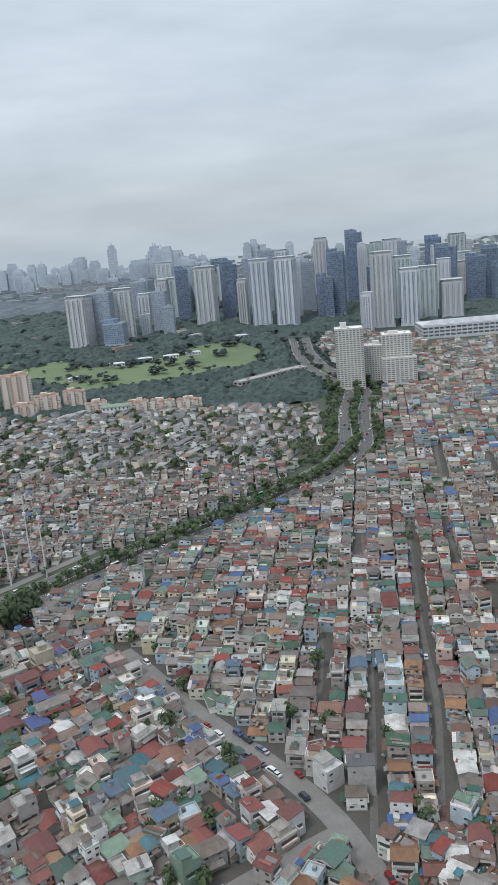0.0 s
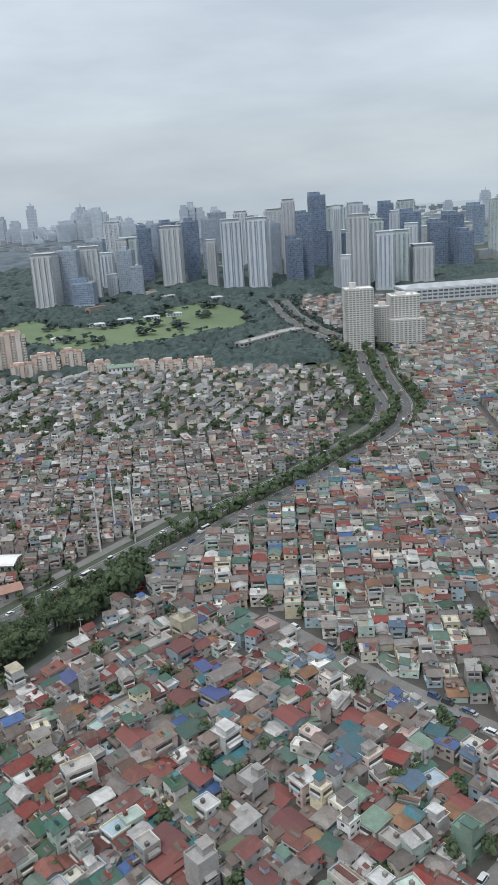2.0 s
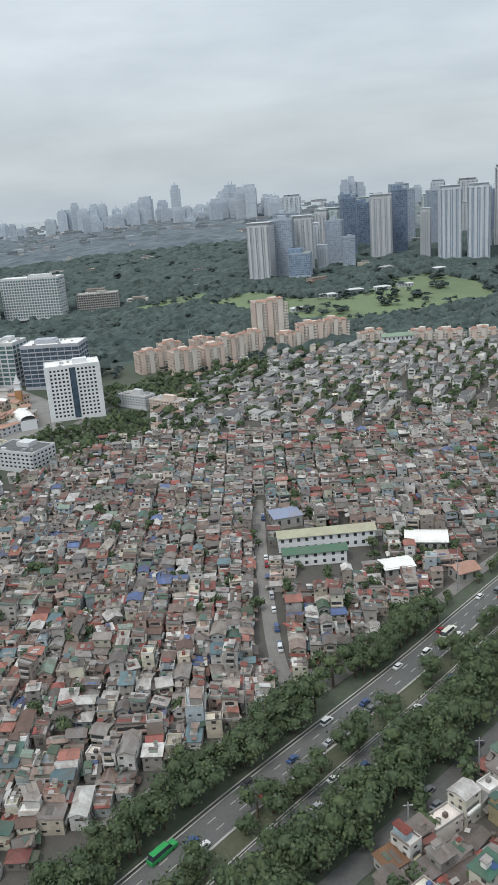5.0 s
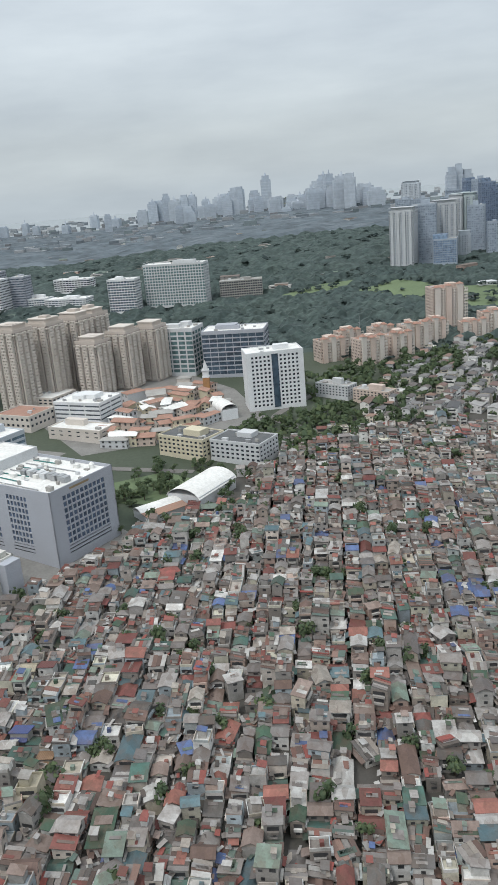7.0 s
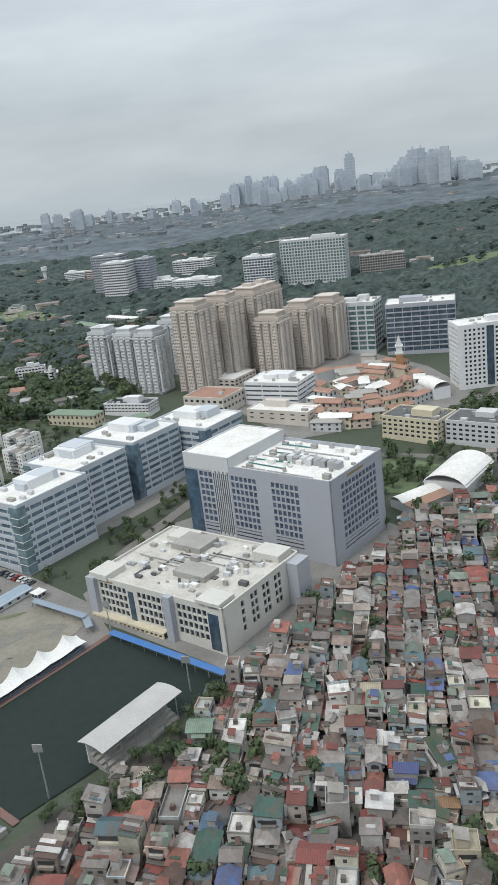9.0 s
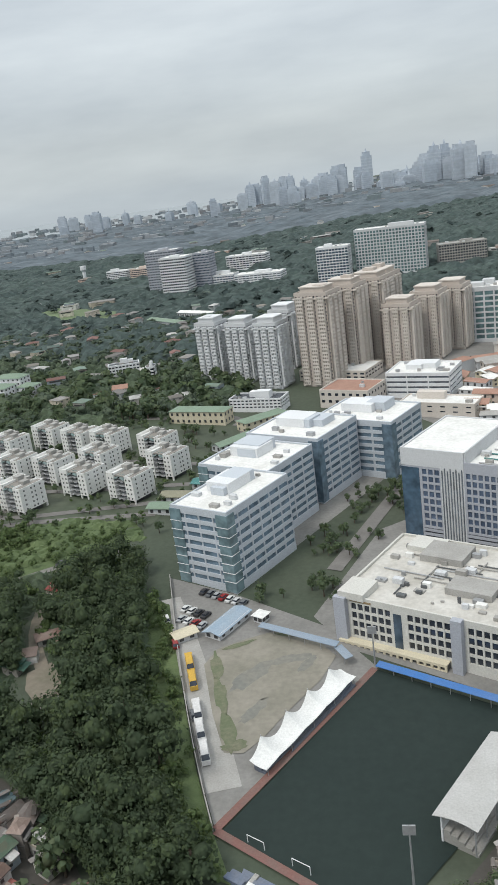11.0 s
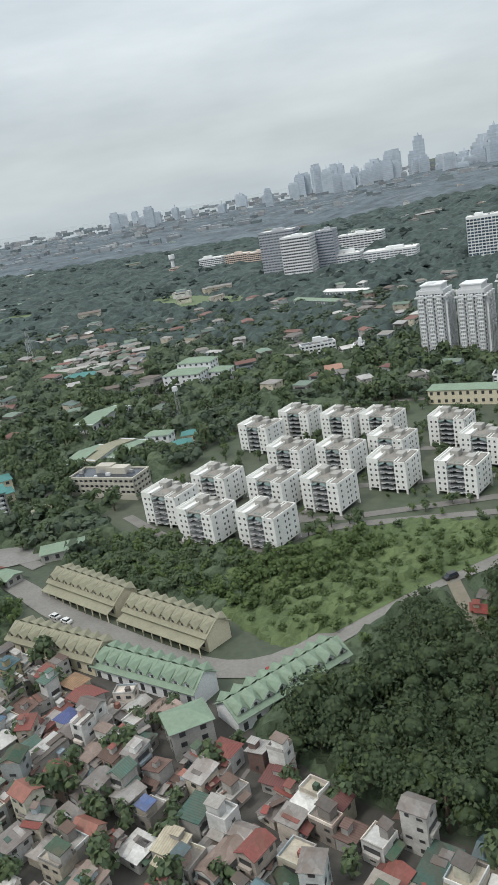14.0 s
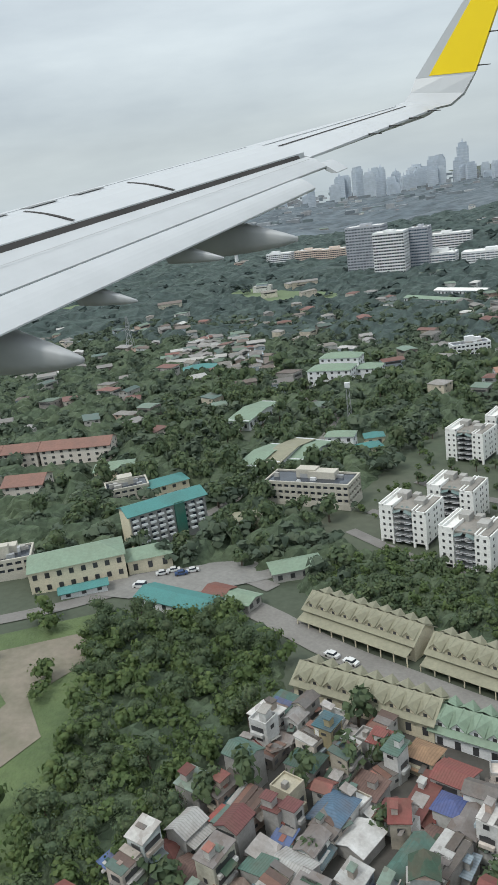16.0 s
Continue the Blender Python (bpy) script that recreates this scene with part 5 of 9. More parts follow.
# ---- walk-up flats ----
stained_deck = surface("stained_roof_deck", (0.27, 0.25, 0.225), wear=0.7, dirt=(0.16, 0.15, 0.135), coarse=0.3)
grey_green = surface("grey_green_sheet", (0.13, 0.185, 0.18), wear=0.5, dirt=(0.20, 0.22, 0.215))
def walk_up(x, y, ang, h=9.4):
    b = thing("walk_up_flats", "white five-storey walk-up flats with dark balconies", "apartment building", stand(x, y, ang), "white walk-up flats")
    if not WALK_UP:
        w, d, fl = 11.5, 10.0, 5
        fh = (h - 0.9) / fl
        # Near-black core puts the shade of balconies and open ground floor into colour.
        core = Geo().box(-w / 2 + 0.8, -d / 2 + 1.9, -2, w / 2 - 0.8, d / 2 - 1.9, h - 0.6)
        WALK_UP["core"] = core.mesh("core")
        sides = Geo()
        for sx in (-1, 1):
            a, c = sorted((sx * w / 2, sx * (w / 2 - 3.4)))
            top = h if sx < 0 else h - 0.7
            sides.box(a, -d / 2, 1.3, c, d / 2, top, True)
            for px, py in ((a, -d / 2), (a, d / 2 - 0.5), (c - 0.5, -d / 2), (c - 0.5, d / 2 - 0.5)):
                sides.box(px, py, -2, px + 0.5, py + 0.5, 1.3)
            for e in (0.0, 0.9):
                sides.box(a + e, -d / 2, top, a + e + 0.25, d / 2, top + 0.7, True)
            sides.box(a, -d / 2, top, c, -d / 2 + 0.25, top + 0.5, True).box(a, d / 2 - 0.25, top, c, d / 2, top + 0.5, True).box(c - 0.25, -d / 2, top, c, d / 2, top + 0.5, True)
        WALK_UP["wing"] = sides.mesh("wing")
        WALK_UP["balcony"] = Geo().box(-w / 2 + 3.4, -d / 2 + 0.15, -0.2, w / 2 - 3.4, -d / 2 + 2.0, 0.0, True).box(-w / 2 + 3.9, -d / 2 - 0.35, -0.2, -0.5, -d / 2 + 0.15, 0.0, True).box(0.5, -d / 2 - 0.35, -0.2, w / 2 - 3.9, -d / 2 + 0.15, 0.0, True).mesh("balcony")
        rail = Geo()
        for x0, x1 in ((-w / 2 + 3.9, w / 2 - 3.9),):
            rail.box(x0, -d / 2 - 0.35, 0.42, x1, -d / 2 - 0.27, 0.5, True).box(x0, -d / 2 - 0.35, 0.0, x1, -d / 2 - 0.29, 0.12, True)
            for i in range(5):
                a = x0 + (x1 - x0 - 0.06) * i / 4
                rail.box(a, -d / 2 - 0.35, 0, a + 0.06, -d / 2 - 0.29, 0.5, True)
        WALK_UP["railing"] = rail.mesh("railing")
        for s in (-1, 1):
            for rr in (1,):
                awn = Geo().slab([(0.4 * s, rr * (-d / 2 - 0.3), h - 0.7), (s * 2.3, rr * (-d / 2 - 0.3), h - 1.3), (s * 2.3, rr * (-d / 2 + 1.8), h - 0.6), (0.4 * s, rr * (-d / 2 + 1.8), h)][::s * rr], 0.1)
            WALK_UP["awning", s] = awn.mesh("awning")
        WALK_UP["roof"] = Geo().box(-w / 2 + 0.6, -d / 2 + 0.6, h - 0.7, w / 2 - 0.6, d / 2 - 0.6, h - 0.25).mesh("roof")
        tank = Geo().box(-3.6, 0.5, h - 0.3, -1.2, 3.2, h + 1.3).box(1.4, -1.5, h - 0.3, 3.8, 1.2, h + 0.9).box(-0.6, 2.2, h - 0.3, 1, 4, h + 0.7)
        WALK_UP["stair_head"] = tank.mesh("stair_head")
        WALK_UP["size"] = (w, d, fl, fh)
    w, d, fl, fh = WALK_UP["size"]
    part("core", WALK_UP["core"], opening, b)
    part("wing", WALK_UP["wing"], flat_paint, b)
    part("roof", WALK_UP["roof"], stained_deck, b)
    part("stair_head", WALK_UP["stair_head"], concrete, b)
    for s in (-1, 1):
        part("awning", WALK_UP["awning", s], grey_green, b)
    glazing = Geo()
    one = Geo().box(-0.26, -0.05, -0.3, 0.26, 0.02, 0.3, True)
    for k in range(fl):
        for rz in (0,):
            part("balcony", WALK_UP["balcony"], pale_grey, b, "", pose(0, 0, 1.4 + k * fh * 0.9, 0, 0, rz))
        part("railing", WALK_UP["railing"], dark_roofing, b, "", pose(0, 0, 1.4 + k * fh * 0.9))
        for rz, xs_ in ((0, (-4.6, -3.1, 3.1, 4.6)), (180, (-4.6, 4.6))):
            for px in xs_:
                m = pose(0, 0, 0, 0, 0, rz) @ pose(px, -d / 2, 2.0 + k * fh * 0.9)
                glazing.put(one, m)
        for rz in (90, 270):
            for px in (-3.3, -0.4, 1.0, 3.3):
                m = pose(0, 0, 0, 0, 0, rz) @ pose(px, -w / 2, 2.0 + k * fh * 0.9)
                glazing.put(one, m)
    if glazing.f:
        part("glazing", glazing, opening, b, kind="stuff")
    return b


WALK_UP = {}
FLATS = [(-541, 368), (-528, 355), (-512, 351), (-530, 380), (-513, 374), (-498, 371), (-481, 383), (-463, 377), (-524, 424), (-512, 436), (-497, 428), (-484, 424), (-511, 399), (-496, 396), (-481, 402), (-463, 416), (-455, 397)]
for i, (x, y) in enumerate(FLATS):
    walk_up(x, y, -28 if i % 3 else -25)


# ---- row houses ----
def row_houses(x, y, ang, n, roof, trim_mat, label, porch=True):
    """A terrace with a row of steep dormers along its pitched roof."""
    b = thing("row_houses", label, "terraced houses", stand(x, y, ang), "dormered row houses")
    u, d, h, rise = 2.75, 6.4, 3.4, 2.1
    w = u * n
    part("wall", Geo().box(-w / 2, -d / 2, -3, w / 2, d / 2, h), trim_mat, b)
    for s in (-1, 1):
        part("gable", Geo().add([(s * w / 2 * 0.999, yy, zz) for yy, zz in ((-d / 2, h), (d / 2, h), (0, h + rise))], [(0, 2, 1) if s < 0 else (0, 1, 2)]), trim_mat, b)
    g = Geo()
    k = d / 2 + 0.7
    g.slab([(-w / 2 - 0.4, -k, h - 0.35), (w / 2 + 0.4, -k, h - 0.35), (w / 2 + 0.4, 0, h + rise), (-w / 2 - 0.4, 0, h + rise)], 0.12)
    g.slab([(w / 2 + 0.4, k, h - 0.35), (-w / 2 - 0.4, k, h - 0.35), (-w / 2 - 0.4, 0, h + rise), (w / 2 + 0.4, 0, h + rise)], 0.12)
    part("roof", g, roof, b)
    if porch:
        part("porch_roof", Geo().slab([(-w / 2, -d / 2 - 2.6, 1.9), (w / 2, -d / 2 - 2.6, 1.9), (w / 2, -d / 2, 2.7), (-w / 2, -d / 2, 2.7)], 0.1), roof, b)
        for i in range(n + 1):
            part("post", Geo().box(-w / 2 + i * u - 0.08, -d / 2 - 2.5, -3, -w / 2 + i * u + 0.08, -d / 2 - 2.3, 1.9), trim_mat, b)
    dm = Geo()
    for s in (1,):
        dm.slab([(s * u * 0.46, s * -d / 2 * 0.98, h + 0.45), (0, s * -d / 2 * 1.02, h + 1.75), (0, s * -0.2, h + rise + 0.35), (s * u * 0.46, s * -0.4, h + rise - 0.2)][::s], 0.08)
        dm.slab([(0, s * -d / 2 * 1.02, h + 1.75), (s * -u * 0.46, s * -d / 2 * 0.98, h + 0.45), (s * -u * 0.46, s * -0.4, h + rise - 0.2), (0, s * -0.2, h + rise + 0.35)][::s], 0.08)
    dm = dm.mesh("dormer_roof")
    fr = Geo()
    for s in (1,):
        fr.add([(-u * 0.36, s * -d / 2 * 0.9, h + 0.1), (u * 0.36, s * -d / 2 * 0.9, h + 0.1), (u * 0.36, s * -d / 2 * 0.9, h + 0.65), (0, s * -d / 2 * 0.9, h + 1.6), (-u * 0.36, s * -d / 2 * 0.9, h + 0.65)], [(0, 1, 2, 3, 4)])
    fr = fr.mesh("dormer_front")
    win = Geo().box(-0.45, -d / 2 - 0.05, 0.6, 0.45, -d / 2 + 0.02, 2.0, True).mesh("window")
    small = Geo().box(-0.3, -d / 2 * 0.9 - 0.06, h + 0.3, 0.3, -d / 2 * 0.9, h + 0.85, True).mesh("dormer_window")
    for i in range(n):
        m = pose(-w / 2 + (i + 0.5) * u, 0, 0)
        for mm in (m, m @ pose(0, 0, 0, 0, 0, 180)):
            part("dormer_roof", dm, roof, b, "", mm)
            part("dormer_front", fr, trim_mat, b, "", mm)
            part("window", win, opening, b, "", mm)
            part("dormer_window", small, opening, b, "", mm)


row_houses(-549.5, 325.5, -33, 9, olive_roofing, cream_paint, "cream terrace with olive dormered roof")
row_houses(-526.5, 311.5, -32, 9, olive_roofing, cream_paint, "cream terrace with olive dormered roof")
row_houses(-548, 302.5, -25, 9, olive_roofing, cream_paint, "cream terrace with weathered olive roof", False)
row_houses(-526, 292.5, -25, 9, green_roofing, white_paint, "white terrace with pale green dormered roof", False)
row_houses(-501, 289, 45, 9, green_roofing, white_paint, "white terrace with pale green dormered roof", False)

# ---- halls and houses in the wooded village ----
cream_wall = surface("stained_cream_wall", (0.47, 0.445, 0.385), wear=0.4, dirt=(0.3, 0.28, 0.24), coarse=0.2)
dorm = block("dormitory", "grey dormitory block with teal roof and white balconies", "apartment building", -601, 369, 20, 7, 9.5, 38, 5, 9, surface("grey_render", (0.30, 0.30, 0.295), wear=0.4, dirt=(0.2, 0.2, 0.19)), dark_glass, 0.5, 0.45, 0.3, False, teal_roofing, 0.5, 0, 0)
part("pitched_roof", Geo().ridge(10.6, 4.2, 9.4, 1.5, False, 0.12), teal_roofing, dorm)
part("end_wall", Geo().box(-10.1, -3.6, -2, -9.8, 3.6, 9.4, True), cream_paint, dorm)
part("gable", Geo().add([(s * 9.95, yy, zz) for s in (-1, 1) for yy, zz in ((-3.5, 9.3), (3.5, 9.3), (0, 10.8))], [(0, 2, 1), (3, 4, 5)]), pale_grey, dorm)
part("stair_core", Geo().box(1.6, -4.1, -2, 4.2, -3.4, 9.6, True), surface("dark_green_paint", (0.03, 0.13, 0.10)), dorm)
sill = Geo().box(-0.75, -0.6, 0, 0.75, 0, 0.45, True).mesh("balcony")
for k in range(5):
    for px in (-8.6, -6.4, -4.2, -2.0, 0.2, 6.0, 8.2):
        part("balcony", sill, white_paint, dorm, "", pose(px, -3.5, 1.7 + k * 1.5))
for args in (("assembly_hall", "cream two-storey hall with pale green hipped roof", "hall", -615, 346, 21, 10, 5.6, 24, cream_paint, green_roofing, 2.0, 2, "", False), ("hall_wing", "low hall wing with green roof", "hall", -600.5, 352.5, 10, 7, 3.6, 24, cream_paint, green_roofing, 1.6, 1, "", False), ("porch", "low teal porch roof before a hall", "shed", -611, 338.6, 10, 3, 1.8, 24, white_paint, teal_roofing, 0.5, 1, "", True), ("kiosk", "small hut with rust-red roof", "house", -580.5, 337.5, 5, 4, 2.2, -25, concrete, surface("rust_red_roofing", (0.17, 0.075, 0.06), wear=0.4), 0.6, 1, "", True), ("kiosk", "small hut with pale green roof", "house", -575, 334.5, 6, 4.5, 2.2, -25, concrete, green_roofing, 0.6, 1, "", True), ("canteen", "low hall with teal roof", "hall", -588, 333, 18, 6, 2.6, -24, white_paint, teal_roofing, 0.9, 1, "", True),
             ("school", "cream three-storey school with green roof", "school", -455, 458, 26, 8, 5.5, -18, cream_paint, green_roofing, 1.2, 2, "", False), ("school", "cream school wing with green roof", "school", -428, 447, 20, 7, 4, 40, cream_paint, green_roofing, 1.2, 2, "", False),
             ("shed", "long low green-roofed shed", "shed", -446, 363, 16, 5, 2.5, -12, pale_grey, green_roofing, 0.8, 1, "green sheds", True), ("shed", "long low olive-roofed shed", "shed", -444, 372, 16, 5, 2.5, -12, pale_grey, olive_roofing, 0.8, 1, "green sheds", True),
             ("shed", "low teal-roofed parking shed", "shed", -437, 383, 14, 5, 2.2, -14, pale_grey, teal_roofing, 0.6, 1, "green sheds", True), ("shed", "low green-roofed storage shed", "shed", -432, 396, 14, 5, 2.2, -14, pale_grey, green_roofing, 0.6, 1, "green sheds", True),
             ("shed", "arched green shed roof", "shed", -437, 424, 16, 5, 2.5, 50, pale_grey, green_roofing, 1.0, 1, "green sheds", True),
             ("large_house", "four-storey concrete house with green roof", "house", -515, 275.5, 7, 6, 5.5, 30, concrete, green_roofing, 1.4, 3, "", False), ("guard_house", "small house with olive roof", "house", -581, 374.5, 8, 6, 3.2, 10, cream_paint, olive_roofing, 1.2, 1, "", False),
             ("hall", "green-roofed low hall among trees", "hall", -566, 349, 11, 6, 2.5, 20, concrete, green_roofing, 1.2, 1, "", False), ("lodge", "small lodge with white walls", "house", -506, 514, 7, 6, 4, 10, white_paint, terracotta, 1.4, 1, "", True),
             ("depot_hall", "long green-roofed depot by a lane", "hall", -597, 473, 9, 25, 4, -21, pale_grey, green_roofing, 1.4, 1, "", True), ("depot_hall", "green-roofed hall in a row of three", "hall", -585, 421, 6.4, 20, 4, -22, pale_grey, green_roofing, 1.2, 1, "workshop halls", True), ("depot_hall", "weathered green-roofed hall in a row of three", "hall", -578, 424, 6.4, 22, 4.4, -22, pale_grey, olive_roofing, 1.2, 1, "workshop halls", True), ("depot_hall", "green-roofed hall in a row of three", "hall", -571, 424.5, 6.4, 18, 4, -22, pale_grey, green_roofing, 1.2, 1, "workshop halls", True), ("annex_house", "white two-storey house with green hipped roof", "house", -563, 436, 9, 5.5, 5, -8, white_paint, green_roofing, 1.2, 2, "", False),
             ("villa", "teal-roofed small village villa", "house", -553, 440, 6, 5, 3, 10, cream_paint, teal_roofing, 1.2, 1, "", False), ("villa", "teal-roofed small village villa", "house", -554, 431, 7, 5, 2.6, 20, cream_paint, teal_roofing, 1.2, 1, "", False), ("institute", "white four-storey institute with green hipped roof", "office building", -573, 520, 18, 11, 8, -12, white_paint, green_roofing, 1.8, 4, "", False), ("institute", "white five-storey institute wing with green hipped roof", "office building", -570, 533, 17, 9, 10, -12, white_paint, green_roofing, 1.8, 5, "", False), ("institute", "low white institute wing with green roof", "office building", -558, 525, 10, 9, 6.5, -12, white_paint, green_roofing, 1.6, 3, "", False), ("villa", "teal hipped roof house beside a cream block", "house", -610, 399, 12, 7, 4, 35, cream_paint, teal_roofing, 1.4, 2, "", False), ("villa", "teal hipped roof house among trees", "house", -603, 389, 9, 6, 3.4, 35, cream_paint, teal_roofing, 1.4, 1, "", False), ("depot_hall", "long pale-roofed shed before far woods", "hall", -509, 733, 38, 8, 4, -38, pale_grey, white_roof, 1.0, 1, "", True), ("depot_hall", "long pale green-roofed shed before far woods", "hall", -527, 711, 46, 8, 4, -46, pale_grey, green_roofing, 1.0, 1, "", True), ("chapel", "teal-roofed hall in the wooded village", "hall", -640, 560, 16, 10, 4, 15, white_paint, teal_roofing, 1.8, 1, "", False), ("school", "long pale-roofed village school", "school", -648, 585, 30, 6, 4, 10, pale_grey, concrete, 0.8, 1, "", True), ("hall", "green-roofed hall beside brown terraces", "hall", -631, 415, 12, 8, 3.5, 15, cream_paint, green_roofing, 1.6, 1, "", False)):
    pavilion(*args)
for x, y, w, d, h, a in ((-567, 392, 24, 9, 7, -16), (-620, 395, 12, 8, 5, 25), (-516, 557, 17, 7, 7, 15), (-495, 534, 5, 5, 9, 0), (-632, 348, 10, 8, 5, 20), (-432, 471, 24, 10, 6, -15)):
    block("institute", "cream institute block with open galleries", "office building", x, y, w, d, h, a, max(2, int(h / 2)), max(2, int(w / 1.8)), cream_wall if x < -560 else white_paint, dark_glass, 0.3, 0.5, 0.4, False, concrete, 0.4, 2, 7)
brick_roofing = surface("dull_red_tiles", (0.225, 0.125, 0.10), wear=0.5, dirt=(0.15, 0.10, 0.085), fine=1.5)
for x, y in ((-683, 432), (-670, 433.5), (-657, 435), (-645, 436), (-652, 399)):
    pavilion("terrace_house", "three-storey terrace with dull red tiled roof", "house", x, y, 12, 10, 5.6, 6, tan_light, brick_roofing, 1.8, 3, "brown terraces among trees", True)
mast_at = thing("lattice_mast", "slim grey lattice phone mast among trees", "mast", stand(-562, 462))
for k in range(4):
    part("leg", Geo().tube(((k % 2) * 1.6 - 0.8, (k // 2) * 1.6 - 0.8, -1), ((k % 2) * 0.8 - 0.4, (k // 2) * 0.8 - 0.4, 15), 0.12, 0.08, 5), steel, mast_at)
for k in range(5):
    part("brace", Geo().tube((-0.8 + k * 0.07, -0.8, k * 3), (0.8 - k * 0.07, -0.8, k * 3 + 2.8), 0.07, 0.07, 4), steel, mast_at)
part("antenna", Geo().box(-0.9, -0.9, 13.6, 0.9, 0.9, 15.2), pale_grey, mast_at)

# ---- stadium ----
b = thing("grandstand", "grey stadium stand with curved white roof", "stadium stand", stand(-370.0, 242.3, 59))
for k in range(5):
    part("terrace_step", Geo().box(-9.6, -0.2 - 2.8 + k * 1.1, -2, 9.6, -1.9 + k * 1.1, 0.5 + k * 0.55), concrete, b)
part("rear_wall", Geo().box(-9.8, 2.5, -2, 9.8, 2.8, 4.9, True), white_paint, b)
vault = shell(-10.8, 10.8, [((-4.2 + i * 1.05) * 0.85, 5.6 + 0.9 * math.cos((-3.8 + i * 1.05) / 3.4)) for i in range(9)], 0.12)
part("roof", vault, surface("stand_roof", (0.46, 0.455, 0.44), wear=0.4, dirt=(0.34, 0.33, 0.31)), b)
for i in range(6):
    part("column", Geo().tube((-9.6 + i * 3.84, -2.6, 0), (-9.6 + i * 3.84, -2.6, 6.0), 0.14, 0.14, 8), steel, b)
b = thing("tensile_canopy", "long wavy white tensile canopy over pitch seating", "canopy", stand(-399.2, 261.9, 60.2))
PEAKS = (-10.9, -3.1, 4.0, 11.6)
g, rows_, cols_ = Geo(), 60, 8
for under in (0.0, 0.06):
    for i in range(rows_ + 1):
        u = -15 + 30 * i / rows_
        tent = max(max(0.0, 1 - abs(u - pk) / 4.2) ** 2.2 for pk in PEAKS)
        for k in range(cols_ + 1):
            q = k / cols_
            g.v.append((u, -1.9 + 3.6 * q + 0.35 * tent * q, 2.0 + 0.25 * tent - 0.5 * q * (1 - q) + (0.6 + 1.9 * tent) * q ** 2 - under))
half_ = (rows_ + 1) * (cols_ + 1)
for i in range(rows_):
    for k in range(cols_):
        o = i * (cols_ + 1) + k
        g.f += [(o, o + cols_ + 1, o + cols_ + 2, o + 1), (half_ + o, half_ + o + 1, half_ + o + cols_ + 2, half_ + o + cols_ + 1)]
part("membrane", g, membrane, b)
for pk in PEAKS:
    part("mast", Geo().tube((pk, 2.1, -2), (pk, 2.0, 4.9), 0.12, 0.08, 6), steel, b)
for i in range(5):
    part("front_post", Geo().tube((-14.5 + i * 7.2, -1.7, -2), (-14.5 + i * 7.2, -1.7, 2.0), 0.08, 0.08, 6), steel, b)
for k in range(4):
    part("seat_row", Geo().box(-14.5, -1.9 + k * 0.8, -1, 14.5, -1.15 + k * 0.8, 0.4 + k * 0.35), surface("seat_blue_grey", (0.13, 0.15, 0.19), wear=0.4) if k == 0 else bpy.data.materials["seat_blue_grey"], b)
track_red = surface("faded_track_red", (0.20, 0.105, 0.09), wear=0.6, dirt=(0.15, 0.13, 0.115), coarse=0.3)
for ln in ([(-412, 236.3), (-386.5, 279.5)], [(-412, 236), (-385.6, 219.6)]):
    ribbon("trim", ln, 1.5, 0.36, track_red, "faded red-brown strip along the pitch", "path")
b = thing("bleachers", "blue and grey concrete bleachers below the pitch", "seating", stand(-397.0, 224.3, -30))
for i in range(6):
    for k in range(3):
        part("seat_row", Geo().box(-12 + i * 4.1, -1.6 - k * 1.1, -2, -8.7 + i * 4.1, -0.5 - k * 1.1, 0.5 + k * 0.4), surface("bleacher_blue", (0.14, 0.175, 0.25), wear=0.6, dirt=(0.2, 0.2, 0.2)) if (i, k) == (0, 0) else bpy.data.materials["bleacher_blue"], b)
    part("stair", Geo().box(-8.7 + i * 4.1, -3.8, -2, -7.9 + i * 4.1, -0.5, 0.75), concrete, b)
pavilion("store_hall", "low hall with stained grey roof below the bleachers", "hall", -398.5, 218.3, 13, 5, 1.8, -30, concrete, surface("stained_grey_roofing", (0.27, 0.265, 0.25), wear=0.7, dirt=(0.17, 0.165, 0.15)), 0.4, 1, "", True)
pavilion("pump_house", "small white pump house by the wood", "house", -404.5, 222.8, 3, 3, 1.8, -30, white_paint, white_roof, 0.3, 1, "", False)
wall_line = resample([(-438, 320), (-432, 298), (-424.3, 271), (-417.3, 249), (-412.4, 236)], 6)
b = thing("perimeter_wall", "low stained concrete wall between wood and forecourt", "wall", Matrix())
for (x0, y0), (x1, y1) in zip(wall_line, wall_line[1:]):
    n = math.hypot(x1 - x0, y1 - y0)
    part("wall_panel", Geo().box(-n / 2, -0.1, -1, n / 2, 0.1, 1.3, True), concrete, b, "", stand((x0 + x1) / 2, (y0 + y1) / 2, math.degrees(math.atan2(y1 - y0, x1 - x0))))
walk_blue = surface("pale_blue_roofing", (0.24, 0.30, 0.37), wear=0.5, dirt=(0.3, 0.32, 0.34))
